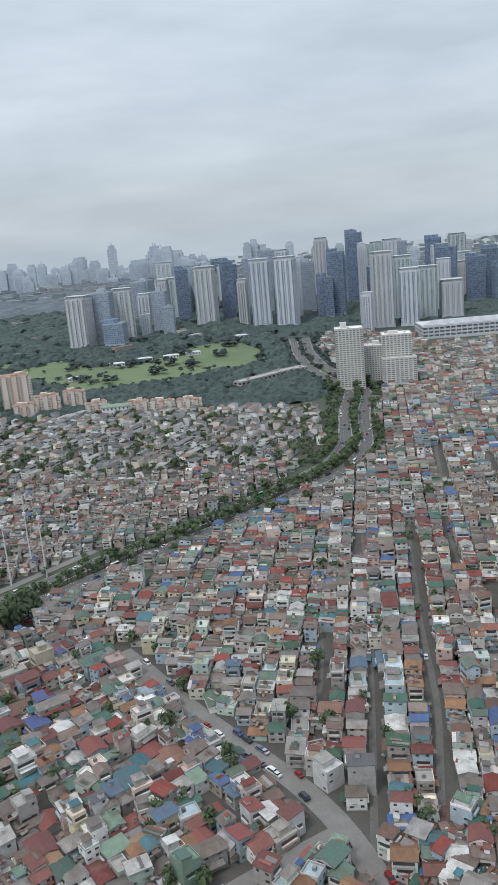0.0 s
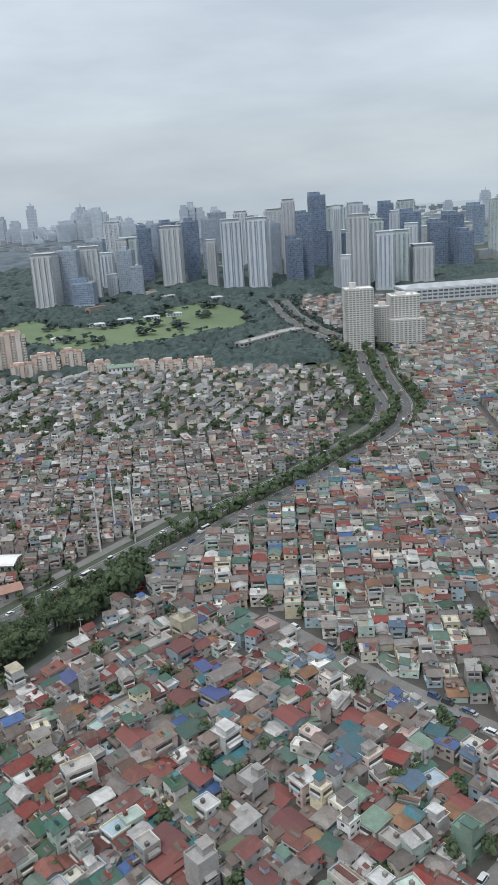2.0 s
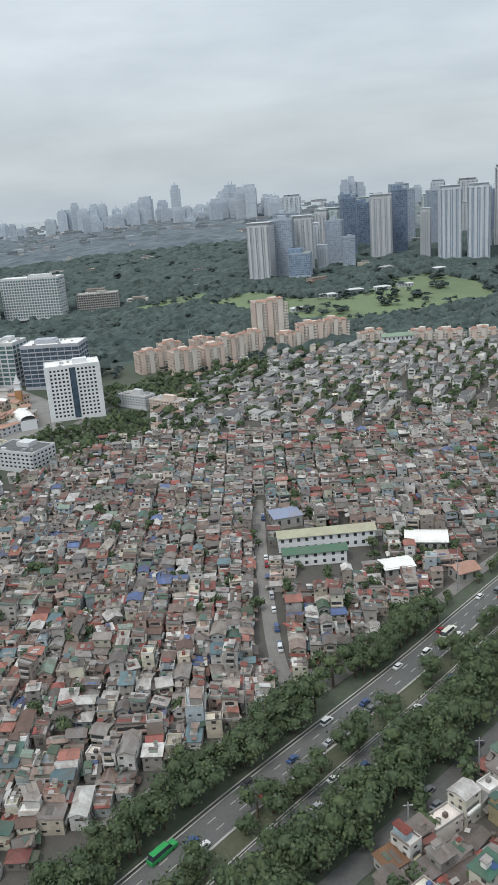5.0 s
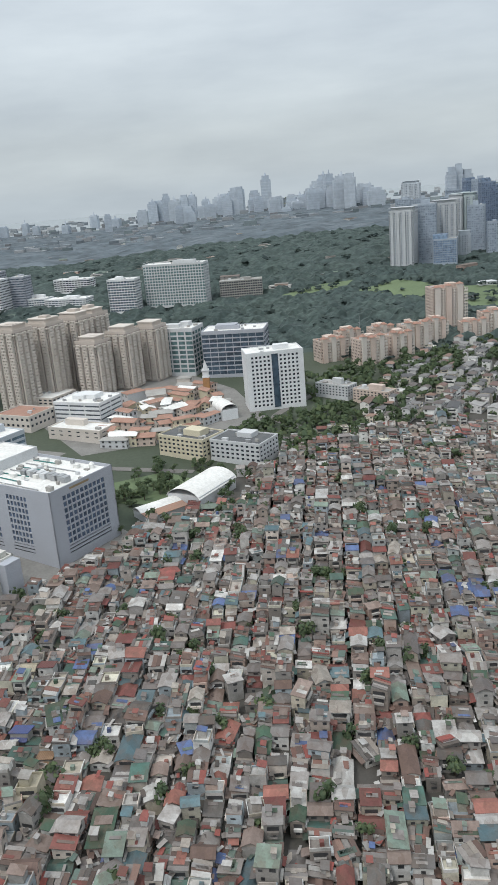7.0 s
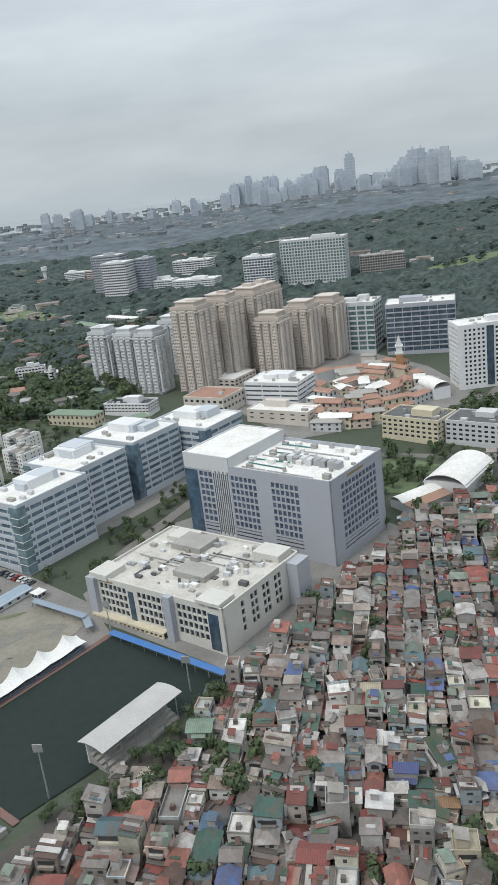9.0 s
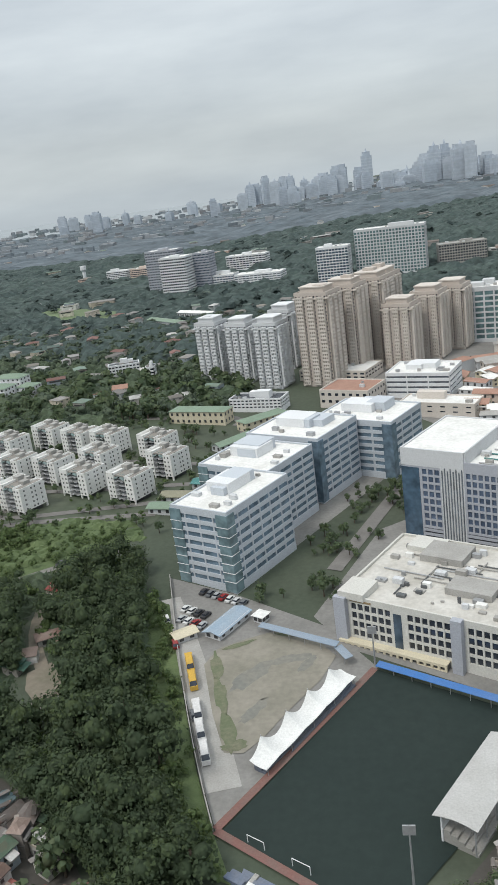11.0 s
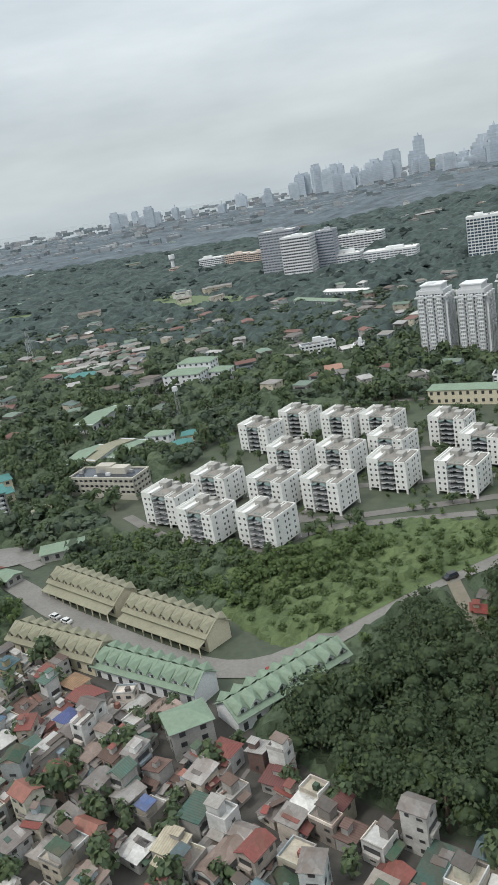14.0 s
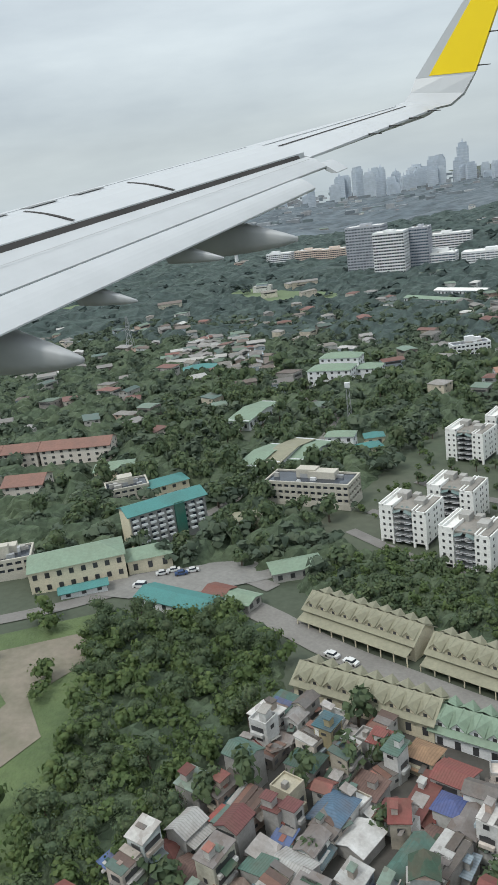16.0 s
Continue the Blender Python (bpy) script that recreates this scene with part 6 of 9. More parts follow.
for p, q, m in (((-386, 279.6), (-354.5, 261), blue_paint), ((-411.5, 294.4), (-394, 285), walk_blue), ((-394, 285), (-391.5, 280.5), walk_blue), ((-355, 262), (-345, 272), pale_grey)):
    n = math.hypot(q[0] - p[0], q[1] - p[1])
    w = thing("covered_walk", "covered walkway with flat painted roof" if m is not pale_grey else "pale covered walkway on steel posts", "walkway", stand((p[0] + q[0]) / 2, (p[1] + q[1]) / 2, math.degrees(math.atan2(q[1] - p[1], q[0] - p[0]))), "campus walkways")
    part("roof", Geo().slab([(-n / 2, -0.9, 2.0), (n / 2, -0.9, 2.0), (n / 2, 0.9, 2.2), (-n / 2, 0.9, 2.2)], 0.1), m, w)
    for i in range(int(n / 4) + 1):
        part("post", Geo().box(-n / 2 + i * 4 - 0.06, -0.7, -1, -n / 2 + i * 4 + 0.06, -0.58, 2.0), steel, w)
for x, y, h in ((-382, 226, 12), (-362, 258, 9), (-386.5, 281, 9)):
    b = thing("floodlight", "tall steel floodlight mast", "street lamp", stand(x, y), "floodlight masts")
    part("pole", Geo().tube((0, 0, 0), (0, 0, h), 0.2, 0.1, 8), steel, b)
    part("lamp_head", Geo().box(-0.9, -0.15, h - 1.6, 0.9, 0.1, h, True), steel, b)
for x, y, a in ((-405.2, 233.2, -30), (-398, 229, -30)):
    b = thing("goal", "small white goal frame on dark turf", "goal", stand(x, y, a, 0.3))
    for p, q in (((-1.6, 0, 0), (-1.6, 0, 1.5)), ((1.6, 0, 0), (1.6, 0, 1.5)), ((-1.6, 0, 1.5), (1.6, 0, 1.5))):
        part("bar", Geo().tube(p, q, 0.07, 0.07, 6), white_paint, b)
for i, (x, y) in enumerate(((-90, 309), (-77, 315), (-84, 322))):
    b = thing("radio_mast", "tall thin pale radio mast", "mast", stand(x, y), "masts")
    part("shaft", Geo().tube((0, 0, 0), (0, 0, 28), 0.36, 0.2, 8), pale_grey, b)
    part("antenna", Geo().box(-0.6, -0.6, 24.8, 0.6, 0.6, 26.0), pale_grey, b)
for x, y in ((-124, 274), (-187, 222), (2, 200), (7, 196), (-140, 200), (-120, 222), (-95, 246), (-60, 282), (-158, 184), (-205, 620), (-215, 640)):
    b = thing("street_lamp", "tall grey street pole", "street lamp", stand(x, y), "tall poles")
    part("pole", Geo().tube((0, 0, 0), (0, 0, 14 if x < -180 or x == -124 else 9), 0.2, 0.12, 6), steel, b)
    part("crossarm", Geo().box(-0.9, -0.08, 8.2, 0.9, 0.08, 8.35, True), steel, b)
b = thing("lattice_mast", "grey lattice transmission tower among trees", "mast", stand(-702, 640))
for sx in (-1, 1):
    for sy in (-1, 1):
        part("leg", Geo().tube((sx * 2.4, sy * 2.4, -2), (sx * 0.4, sy * 0.4, 22), 0.2, 0.12, 5), steel, b)
for k in range(6):
    s = 2.4 - k * 0.36
    part("brace", Geo().tube((-s, -s, k * 3.6), (s, -s, k * 3.6 + 3), 0.1, 0.1, 4).tube((s, -s, k * 3.6), (-s, -s, k * 3.6 + 3), 0.1, 0.1, 4), steel, b)
b = thing("water_tower", "white water tower on a slim shaft", "water tower", stand(-752, 1196))
part("shaft", Geo().tube((0, 0, -2), (0, 0, 14), 2.2, 2.2, 12), white_paint, b)
part("tank", Geo().tube((0, 0, 13), (0, 0, 15), 2.2, 4, 12).tube((0, 0, 15), (0, 0, 20), 4, 4, 12), white_paint, b)

# long halls in the crowded quarter
for args in (("school_hall", "long hall with green and red roof", "school", -158, 310, 32, 6, 5.5, 2, white_paint, surface("faded_roofing", (0.36, 0.36, 0.26), wear=0.5, dirt=(0.25, 0.2, 0.16)), 1.2, 2, "", True),
             ("school_hall", "school block with dark green roof", "school", -163, 299, 20, 5, 4.5, 2, white_paint, surface("dark_green_roofing", (0.07, 0.14, 0.095)), 1.0, 2, "", True),
             ("warehouse", "low warehouse with pale roof", "warehouse", -126, 304, 13, 9, 4, -12, concrete, white_roof, 0.8, 1, "", True), ("chapel_hall", "hall with faded blue roof", "hall", -170, 330, 10, 9, 4, 12, concrete, surface("faded_blue_roofing", (0.22, 0.26, 0.36), wear=0.5, dirt=(0.25, 0.2, 0.17)), 1.2, 1, "", False),
             ("warehouse", "low white-roofed workshop hall", "warehouse", -139, 288, 9, 7, 3.5, 8, concrete, white_roof, 0.7, 1, "", True), ("town_house", "grey house with orange gable roof", "house", -120, 282, 7, 6, 3.5, 20, concrete, terracotta, 1.2, 1, "", True),
             ("court", "cream church hall with green roof", "hall", 95, 255, 8, 22, 8, -12, cream_paint, teal_roofing, 1.6, 2, "", True)):
    pavilion(*args)

# ---- crowded houses ----
hrng = random.Random(11)


def house(rng, w, d, floors, style, detail, boxed=False, strips=None):
    """Wall, roof and openings of one small house, as three lists."""
    wall, roof, holes = Geo(), Geo(), Geo()
    fh = rng.uniform(1.5, 1.85)
    h = floors * fh + rng.uniform(0.0, 0.4)
    wall.box(-w / 2, -d / 2, -1.5, w / 2, d / 2, h)
    o = rng.uniform(0.15, 0.35)
    if style == 0:
        rise = rng.uniform(0.5, 1.1)
        if w >= d:
            k, e = d / 2 + o, w / 2 + o
            roof.ridge(e, k, h, rise)
            wall.add([(-w / 2, -d / 2, h), (-w / 2, d / 2, h), (-w / 2, 0, h + rise - 0.1), (w / 2, -d / 2, h), (w / 2, d / 2, h), (w / 2, 0, h + rise - 0.1)], [(0, 2, 1), (3, 4, 5)])
        else:
            k, e = w / 2 + o, d / 2 + o
            roof.ridge(e, k, h, rise, True)
            wall.add([(-w / 2, -d / 2, h), (w / 2, -d / 2, h), (0, -d / 2, h + rise - 0.1), (-w / 2, d / 2, h), (w / 2, d / 2, h), (0, d / 2, h + rise - 0.1)], [(0, 1, 2), (3, 5, 4)])
    elif style == 1:
        a = rng.uniform(0.2, 0.9)
        b = a * rng.choice([0, 0.2])
        s = rng.random() < 0.5
        z = (h + b, h + b, h + a, h + a) if s else (h + b, h + a, h + a, h + b)
        quad = [Vector((-w / 2 - o, -d / 2 - o, z[0] + 0.1)), Vector((w / 2 + o, -d / 2 - o, z[1] + 0.1)), Vector((w / 2 + o, d / 2 + o, z[2] + 0.1)), Vector((-w / 2 - o, d / 2 + o, z[3] + 0.1))]
        if strips is not None and rng.random() < (0.62 if w < 4.0 else 0.4):
            n = max(2, int((w if s else d) / rng.uniform(0.55, 1.1)))
            for i in range(n):
                p0, p1, lift = i / n, (i + rng.uniform(0.86, 1.06)) / n, Vector((0, 0, rng.uniform(-0.04, 0.09)))
                e0, e1 = rng.uniform(0, 0.12), 1 - rng.uniform(0, 0.12)
                if s:
                    low0, low1, top0, top1 = quad[0].lerp(quad[1], p0), quad[0].lerp(quad[1], p1), quad[3].lerp(quad[2], p0), quad[3].lerp(quad[2], p1)
                    four = (low0.lerp(top0, e0), low1.lerp(top1, e0), low1.lerp(top1, e1), low0.lerp(top0, e1))
                else:
                    low0, low1, top0, top1 = quad[0].lerp(quad[3], p0), quad[0].lerp(quad[3], p1), quad[1].lerp(quad[2], p0), quad[1].lerp(quad[2], p1)
                    four = (low0.lerp(top0, e0), low0.lerp(top0, e1), low1.lerp(top1, e1), low1.lerp(top1, e0))
                strips.slab([tuple(q + lift) for q in four], 0.07)
        else:
            roof.slab([tuple(q) for q in quad], 0.1)
        top = [(-w / 2, -d / 2, z[0]), (w / 2, -d / 2, z[1]), (w / 2, d / 2, z[2]), (-w / 2, d / 2, z[3])]
        wall.add([(-w / 2, -d / 2, h), (w / 2, -d / 2, h), (w / 2, d / 2, h), (-w / 2, d / 2, h)] + top, [(0, 1, 5, 4), (1, 2, 6, 5), (2, 3, 7, 6), (3, 0, 4, 7)])
    elif style == 2:
        hip_roof(roof, w, d, h, rng.uniform(0.6, 1.1), o)
    else:
        p = rng.uniform(0.3, 0.7)
        wall.box(-w / 2, -d / 2, h, w / 2, -d / 2 + 0.15, h + p).box(-w / 2, d / 2 - 0.15, h, w / 2, d / 2, h + p)
        wall.box(-w / 2, -d / 2 + 0.15, h, -w / 2 + 0.15, d / 2 - 0.15, h + p).box(w / 2 - 0.15, -d / 2 + 0.15, h, w / 2, d / 2 - 0.15, h + p)
        a, b = rng.uniform(-0.25, 0.25) * w, rng.uniform(-0.25, 0.25) * d
        if rng.random() < 0.6:
            sx, sy = w * rng.uniform(0.18, 0.34), d * rng.uniform(0.18, 0.34)
            wall.box(a - sx, b - sy, h, a + sx, b + sy, h + 1.7)
            roof.slab([(a - sx - 0.2, b - sy - 0.2, h + 1.8), (a + sx + 0.2, b - sy - 0.2, h + 1.8), (a + sx + 0.2, b + sy + 0.2, h + 2.2), (a - sx - 0.2, b + sy + 0.2, h + 2.2)], 0.1)
        else:
            roof.box(a - 0.4, b - 0.4, h, a + 0.4, b + 0.4, h + 0.9)
    if detail and style == 1 and not boxed:
        for _ in range(rng.choice([0, 1, 2, 2])):
            u0 = rng.uniform(-0.45, 0.2) * w
            u1, v0, v1 = u0 + rng.uniform(0.15, 0.3) * w, rng.uniform(-0.5, -0.1), rng.uniform(0.1, 0.5)
            quad = []
            for px, q in ((u0, v0), (u1, v0), (u1, v1), (u0, v1)):
                zz = (z[0] + (z[2] - z[0]) * (q + 0.5)) if s else (z[0] + (z[1] - z[0]) * (px / w + 0.5))
                quad.append((px, q * d, zz + 0.19))
            roof.slab(quad, 0.06)
    if detail and rng.random() < 0.65:
        lw, ld, lz = w * rng.uniform(0.5, 1.0), rng.uniform(0.8, 1.6), h * rng.uniform(0.45, 0.85)
        s = rng.choice([-1, 1])
        roof.slab([(-lw / 2, s * (d / 2 + ld), lz), (lw / 2, s * (d / 2 + ld), lz), (lw / 2, s * d / 2, lz + 0.4), (-lw / 2, s * d / 2, lz + 0.4)][::s], 0.08)
    for _ in range(rng.choice([0, 0, 1, 1]) if detail and style == 1 else 0):
        a, b, s = rng.uniform(-0.25, 0.25) * w, rng.uniform(-0.3, 0.3) * d, rng.uniform(0.5, 1.1)
        wall.box(a - s * 0.8, b - s * 0.6, h, a + s * 0.8, b + s * 0.6, h + 1.5)
        roof.slab([(a - s, b - s * 0.8, h + 1.5), (a + s, b - s * 0.8, h + 1.6), (a + s, b + s * 0.8, h + 1.75), (a - s, b + s * 0.8, h + 1.65)], 0.08)
    for k in range(1, floors):
        z = k * (h / floors)
        for s in (-1, 1):
            for length, axis in ((w, 0), (d, 1)):
                if rng.random() > (0.2 if boxed else 0.3):
                    continue
                a, c = length * rng.uniform(0.26, 0.44), length * rng.uniform(-0.05, 0.05)
                face_at = (d if axis == 0 else w) / 2
                y0, y1 = sorted((s * face_at, s * (face_at + 0.05)))
                b0, b1 = sorted((s * (face_at + 0.03), s * (face_at + 0.5)))
                if boxed:
                    holes.box(*((c - a, y0, z + 0.5, c + a, y1, z + 1.3) if axis == 0 else (y0, c - a, z + 0.5, y1, c + a, z + 1.3)))
                else:
                    q = [(c - a * s, s * (face_at + 0.05), z + 0.5), (c + a * s, s * (face_at + 0.05), z + 0.5), (c + a * s, s * (face_at + 0.05), z + 1.3), (c - a * s, s * (face_at + 0.05), z + 1.3)]
                    holes.add(q if axis == 0 else [(y_, x_, z_) for x_, y_, z_ in q], [(3, 2, 1, 0) if axis == 0 and s > 0 or axis == 1 else (0, 1, 2, 3)])
                if detail:
                    wall.box(*((c - a, b0, z - 0.1, c + a, b1, z + 0.42, True) if axis == 0 else (b0, c - a, z - 0.1, b1, c + a, z + 0.42, True)))
    for k in range(floors):
        z = k * (h / floors) + 0.75
        for s, length, axis in ((-1, w, 0), (1, w, 0), (-1, d, 1), (1, d, 1)):
            n = 2 if length > 3.6 else 1
            for i in range(n):
                if rng.random() < (0.84 if boxed else 0.22 if detail else 0.4):
                    continue
                c = (-0.5 + (i + 0.5) / n) * length + rng.uniform(-0.2, 0.2)
                a, t = rng.uniform(0.28, 0.55), rng.uniform(0.4, 0.75)
                if not boxed:
                    p = s * ((d if axis == 0 else w) / 2 + 0.04)
                    q = [(c - a * s, p, z), (c + a * s, p, z), (c + a * s, p, z + t), (c - a * s, p, z + t)]
                    holes.add(q if axis == 0 else [(y_, x_, z_) for x_, y_, z_ in q], [(3, 2, 1, 0) if axis == 0 and s > 0 or axis == 1 else (0, 1, 2, 3)])
                elif axis == 0:
                    y0, y1 = sorted((s * d / 2, s * (d / 2 + 0.04)))
                    holes.box(c - a, y0, z, c + a, y1, z + t)
                else:
                    x0, x1 = sorted((s * w / 2, s * (w / 2 + 0.04)))
                    holes.box(x0, c - a, z, x1, c + a, z + t)
    return wall, roof, holes


BLOCKED = [(-347.5, 338.5, 33), (-367, 295.5, 27), (-158, 305, 18), (-126, 304, 9), (-170, 330, 8), (-139, 288, 7), (-120, 282, 5), (-289, 374, 14), (-307, 354, 11), (-303, 418, 16), (-280, 409, 16), (-269, 485, 18), (95, 255, 12),
           (-229, 487, 20), (101, 612, 16), (138, 616, 20), (-515, 275.5, 5), (-370, 243, 13), (-90, 309, 2), (-77, 315, 2), (-165, 285, 7)] + [(x, y, 9) for x, y in ((-131, 620), (-146, 612), (-92, 605), (-60, 596), (-42, 592), (-22, 584), (-76, 594), (-216, 562), (-198, 572), (-186, 592), (-172, 605))]
terraces = []
for cx, cy, a in ((-549.5, 325.5, -33), (-526.5, 311.5, -32), (-548, 302.5, -25), (-526, 292.5, -25), (-501, 289, 45)):
    ux, uy = 12.8 * math.cos(radians(a)), 12.8 * math.sin(radians(a))
    terraces.append(([(cx - ux, cy - uy), (cx + ux, cy + uy)], 5.2))
KEEP_OUT = [PITCH, OVAL, MEADOW, GOLF, CLEARING]


def free(x, y, r, roads=True):
    for line, half in terraces:
        if off_line(line, x, y) < half + r:
            return False
    for cx, cy, cr in BLOCKED:
        if (x - cx) ** 2 + (y - cy) ** 2 < (cr + r * 0.6) ** 2:
            return False
    if roads:
        for line, half in ROADS:
            if off_line(line, x, y) < half + r:
                return False
    return not any(inside(p, x, y) for p in KEEP_OUT)


WOOD_A = [(-505, 290), (-492, 312), (-470, 331), (-446, 328), (-441, 308), (-436, 290), (-430, 268), (-419, 238), (-411, 224), (-420, 214), (-432, 230), (-444, 242), (-453, 247), (-459, 252), (-467, 259), (-474, 257), (-484, 263), (-495, 269), (-507, 280)]
WOOD_B = [(-566, 324), (-585, 338), (-604, 328), (-597, 300), (-590, 262), (-575, 262), (-569, 290), (-561, 303)]
# House colours are greyed, with the veil of haze mixed into them.
HOUSE_COLOURS = {"conc": (0.303, 0.290, 0.268), "green": (0.085, 0.151, 0.125), "maroon": (0.142, 0.058, 0.057), "red": (0.207, 0.070, 0.063), "blue": (0.086, 0.140, 0.203), "royal": (0.067, 0.093, 0.224), "cream": (0.411, 0.372, 0.281), "paleblue": (0.250, 0.308, 0.354),
                 "white": (0.548, 0.544, 0.531), "teal": (0.060, 0.125, 0.149), "slate": (0.105, 0.109, 0.122), "olive": (0.133, 0.151, 0.097), "orange": (0.269, 0.170, 0.103), "tin": (0.352, 0.347, 0.334), "mint": (0.186, 0.271, 0.212)}
HOUSE_COLOURS.update({"dark_green": (0.052, 0.103, 0.085), "terracotta": (0.223, 0.120, 0.093), "rust": (0.147, 0.094, 0.082), "grey": (0.352, 0.339, 0.322), "pink": (0.332, 0.251, 0.233), "blueish": (0.292, 0.357, 0.397), "yellow": (0.344, 0.290, 0.173)})
COLOUR_WORDS = {"conc": "bare concrete", "dark_green": "dark green", "paleblue": "pale blue", "royal": "royal blue", "tin": "grey tin", "slate": "slate grey", "rust": "rusty brown", "blueish": "pale blue"}
house_paint = {}
nrng = random.Random(23)


def near_house(x, y, ang, w, d, floors, style, roof_colour, wall_colour):
    """One house of its own, with its colours."""
    for c, wear in ((roof_colour, 0.42), (wall_colour, 0.4)):
        if (c, wear) not in house_paint:
            house_paint[(c, wear)] = surface("house_" + c + ("_roof" if wear > 0.41 else "_wall"), HOUSE_COLOURS[c], rough=0.7, wear=wear, dirt=RUST if wear > 0.41 else (0.15, 0.14, 0.125), coarse=0.4, fine=2.2, sheets=wear > 0.41 and c not in ("conc", "white"))
    BLOCKED.append((x, y, math.sqrt(w * d) * 0.42))
    wall, roof, holes = house(nrng, w, d, floors, style, True, True)
    rw, ww = COLOUR_WORDS.get(roof_colour, roof_colour), COLOUR_WORDS.get(wall_colour, wall_colour)
    shape = ("gabled sheet roof", "sloping sheet roof", "hipped sheet roof", "flat roof terrace")[style]
    b = thing("house", ("single-storey", "two-storey", "three-storey", "four-storey", "five-storey")[floors - 1] + " house, " + ww + " walls and " + rw + " " + shape, "house", pose(x, y, float(land(x, y)) + 0.05, 0, 0, ang), "crowded small houses")
    body = Geo()
    for piece in wall.pieces():
        low, high = min(v[2] for v in piece.v), max(v[2] for v in piece.v)
        if 0.45 < high - low < 0.6 and len(piece.f) == 6:
            part("balcony", piece, house_paint[(wall_colour, 0.4)], b)
        else:
            body.put(piece, Matrix())
    part("wall", body, house_paint[(wall_colour, 0.4)], b)
    for k, piece in enumerate(roof.pieces()):
        part("roof" if k == 0 and style < 3 else "lean_to_roof", piece, house_paint[(roof_colour, 0.42)], b)
    for k in range(0, len(holes.v), 8):
        part("window", Geo().add(holes.v[k:k + 8], [(4, 5, 6, 7), (0, 1, 5, 4), (1, 2, 6, 5), (2, 3, 7, 6), (3, 0, 4, 7)]), opening, b)


near_house(-64.5, 241.1, 33, 6.1, 5.8, 4, 3, "conc", "cream")
near_house(-47.6, 236.8, 34, 7.6, 6.3, 3, 1, "green", "blueish")
near_house(-40.7, 235.2, 120, 6.0, 5.7, 3, 3, "conc", "pink")
near_house(-66.9, 229.5, 36, 6.0, 5.0, 3, 0, "maroon", "blueish")
near_house(-72.6, 231.2, 31, 4.3, 3.6, 2, 0, "maroon", "white")
near_house(-61.1, 235.4, 123, 4.3, 3.6, 2, 1, "blue", "blueish")
near_house(-61.2, 219.4, 123, 4.1, 3.4, 2, 1, "royal", "grey")
near_house(-56.8, 217.7, 120, 4.4, 3.7, 2, 1, "royal", "grey")
near_house(-40.2, 220.3, 126, 5.1, 4.2, 2, 0, "green", "grey")
near_house(-38.5, 215.0, 125, 5.1, 4.2, 1, 1, "cream", "white")
near_house(-35.1, 216.5, 120, 4.1, 3.3, 2, 1, "blue", "white")
near_house(-29.8, 216.8, 124, 4.1, 3.4, 2, 1, "paleblue", "white")
near_house(-26.8, 218.3, 29, 3.8, 3.1, 1, 1, "blue", "white")
near_house(-68.2, 207.8, 123, 6.3, 5.2, 2, 0, "maroon", "yellow")
near_house(-59.5, 206.9, 126, 6.2, 5.1, 2, 1, "royal", "grey")
near_house(-51.8, 203.7, 126, 6.5, 5.3, 2, 0, "white", "white")
near_house(-55.5, 199.8, 35, 4.8, 4.0, 2, 1, "maroon", "grey")
near_house(-59.3, 187.7, 36, 5.6, 5.3, 4, 3, "white", "white")
near_house(-42.3, 193.8, 120, 6.9, 5.7, 2, 0, "red", "blueish")
near_house(-37.0, 196.8, 31, 4.7, 3.9, 2, 0, "red", "grey")
near_house(-26.9, 191.7, 122, 6.5, 5.4, 1, 0, "red", "grey")
near_house(-30.6, 176.5, 121, 7.6, 6.2, 3, 0, "teal", "grey")
near_house(-34.6, 173.1, 122, 4.9, 4.0, 3, 1, "blue", "grey")
near_house(-37.7, 168.7, 34, 3.7, 3.0, 4, 1, "slate", "white")
near_house(-46.0, 181.2, 126, 5.1, 4.2, 1, 1, "green", "grey")
near_house(-55.7, 171.3, 126, 5.0, 4.7, 4, 3, "conc", "grey")
near_house(-67.2, 177.8, 127, 5.9, 4.9, 2, 1, "red", "blueish")
near_house(-75.4, 180.8, 120, 5.1, 4.2, 2, 1, "red", "pink")
near_house(-69.2, 168.5, 127, 6.3, 5.2, 2, 2, "olive", "white")
near_house(-50.1, 169.3, 124, 6.0, 5.0, 1, 0, "red", "grey")
near_house(-49.6, 159.0, 121, 7.1, 5.9, 2, 0, "maroon", "grey")
near_house(-46.0, 154.4, 124, 4.6, 3.8, 2, 0, "orange", "yellow")
near_house(-59.4, 161.9, 30, 5.8, 4.8, 2, 1, "tin", "white")
near_house(-75.8, 160.5, 127, 6.7, 5.6, 2, 2, "maroon", "grey")
near_house(-32.7, 156.0, 35, 6.0, 4.9, 2, 1, "mint", "white")
near_house(-30.4, 164.8, 30, 5.1, 4.2, 1, 1, "red", "grey")
near_house(-67.8, 193.9, 35, 6.3, 5.2, 2, 0, "dark_green", "white")
near_house(-65.9, 200.7, 119, 5.8, 4.8, 2, 1, "dark_green", "cream")
near_house(-81.3, 193.1, 119, 6.9, 5.7, 3, 0, "red", "white")
near_house(-3.7, 225.7, 168, 4.2, 3.5, 3, 1, "blue", "blueish")
near_house(1.4, 225.7, 173, 4.2, 3.5, 2, 1, "red", "white")
near_house(10.6, 210.9, 173, 4.7, 3.9, 2, 0, "red", "grey")
near_house(8.0, 199.3, 76, 4.5, 3.7, 3, 1, "conc", "grey")
near_house(22.0, 199.0, 165, 6.2, 5.1, 2, 0, "terracotta", "white")
near_house(28.1, 195.0, 78, 5.8, 4.8, 3, 0, "maroon", "grey")
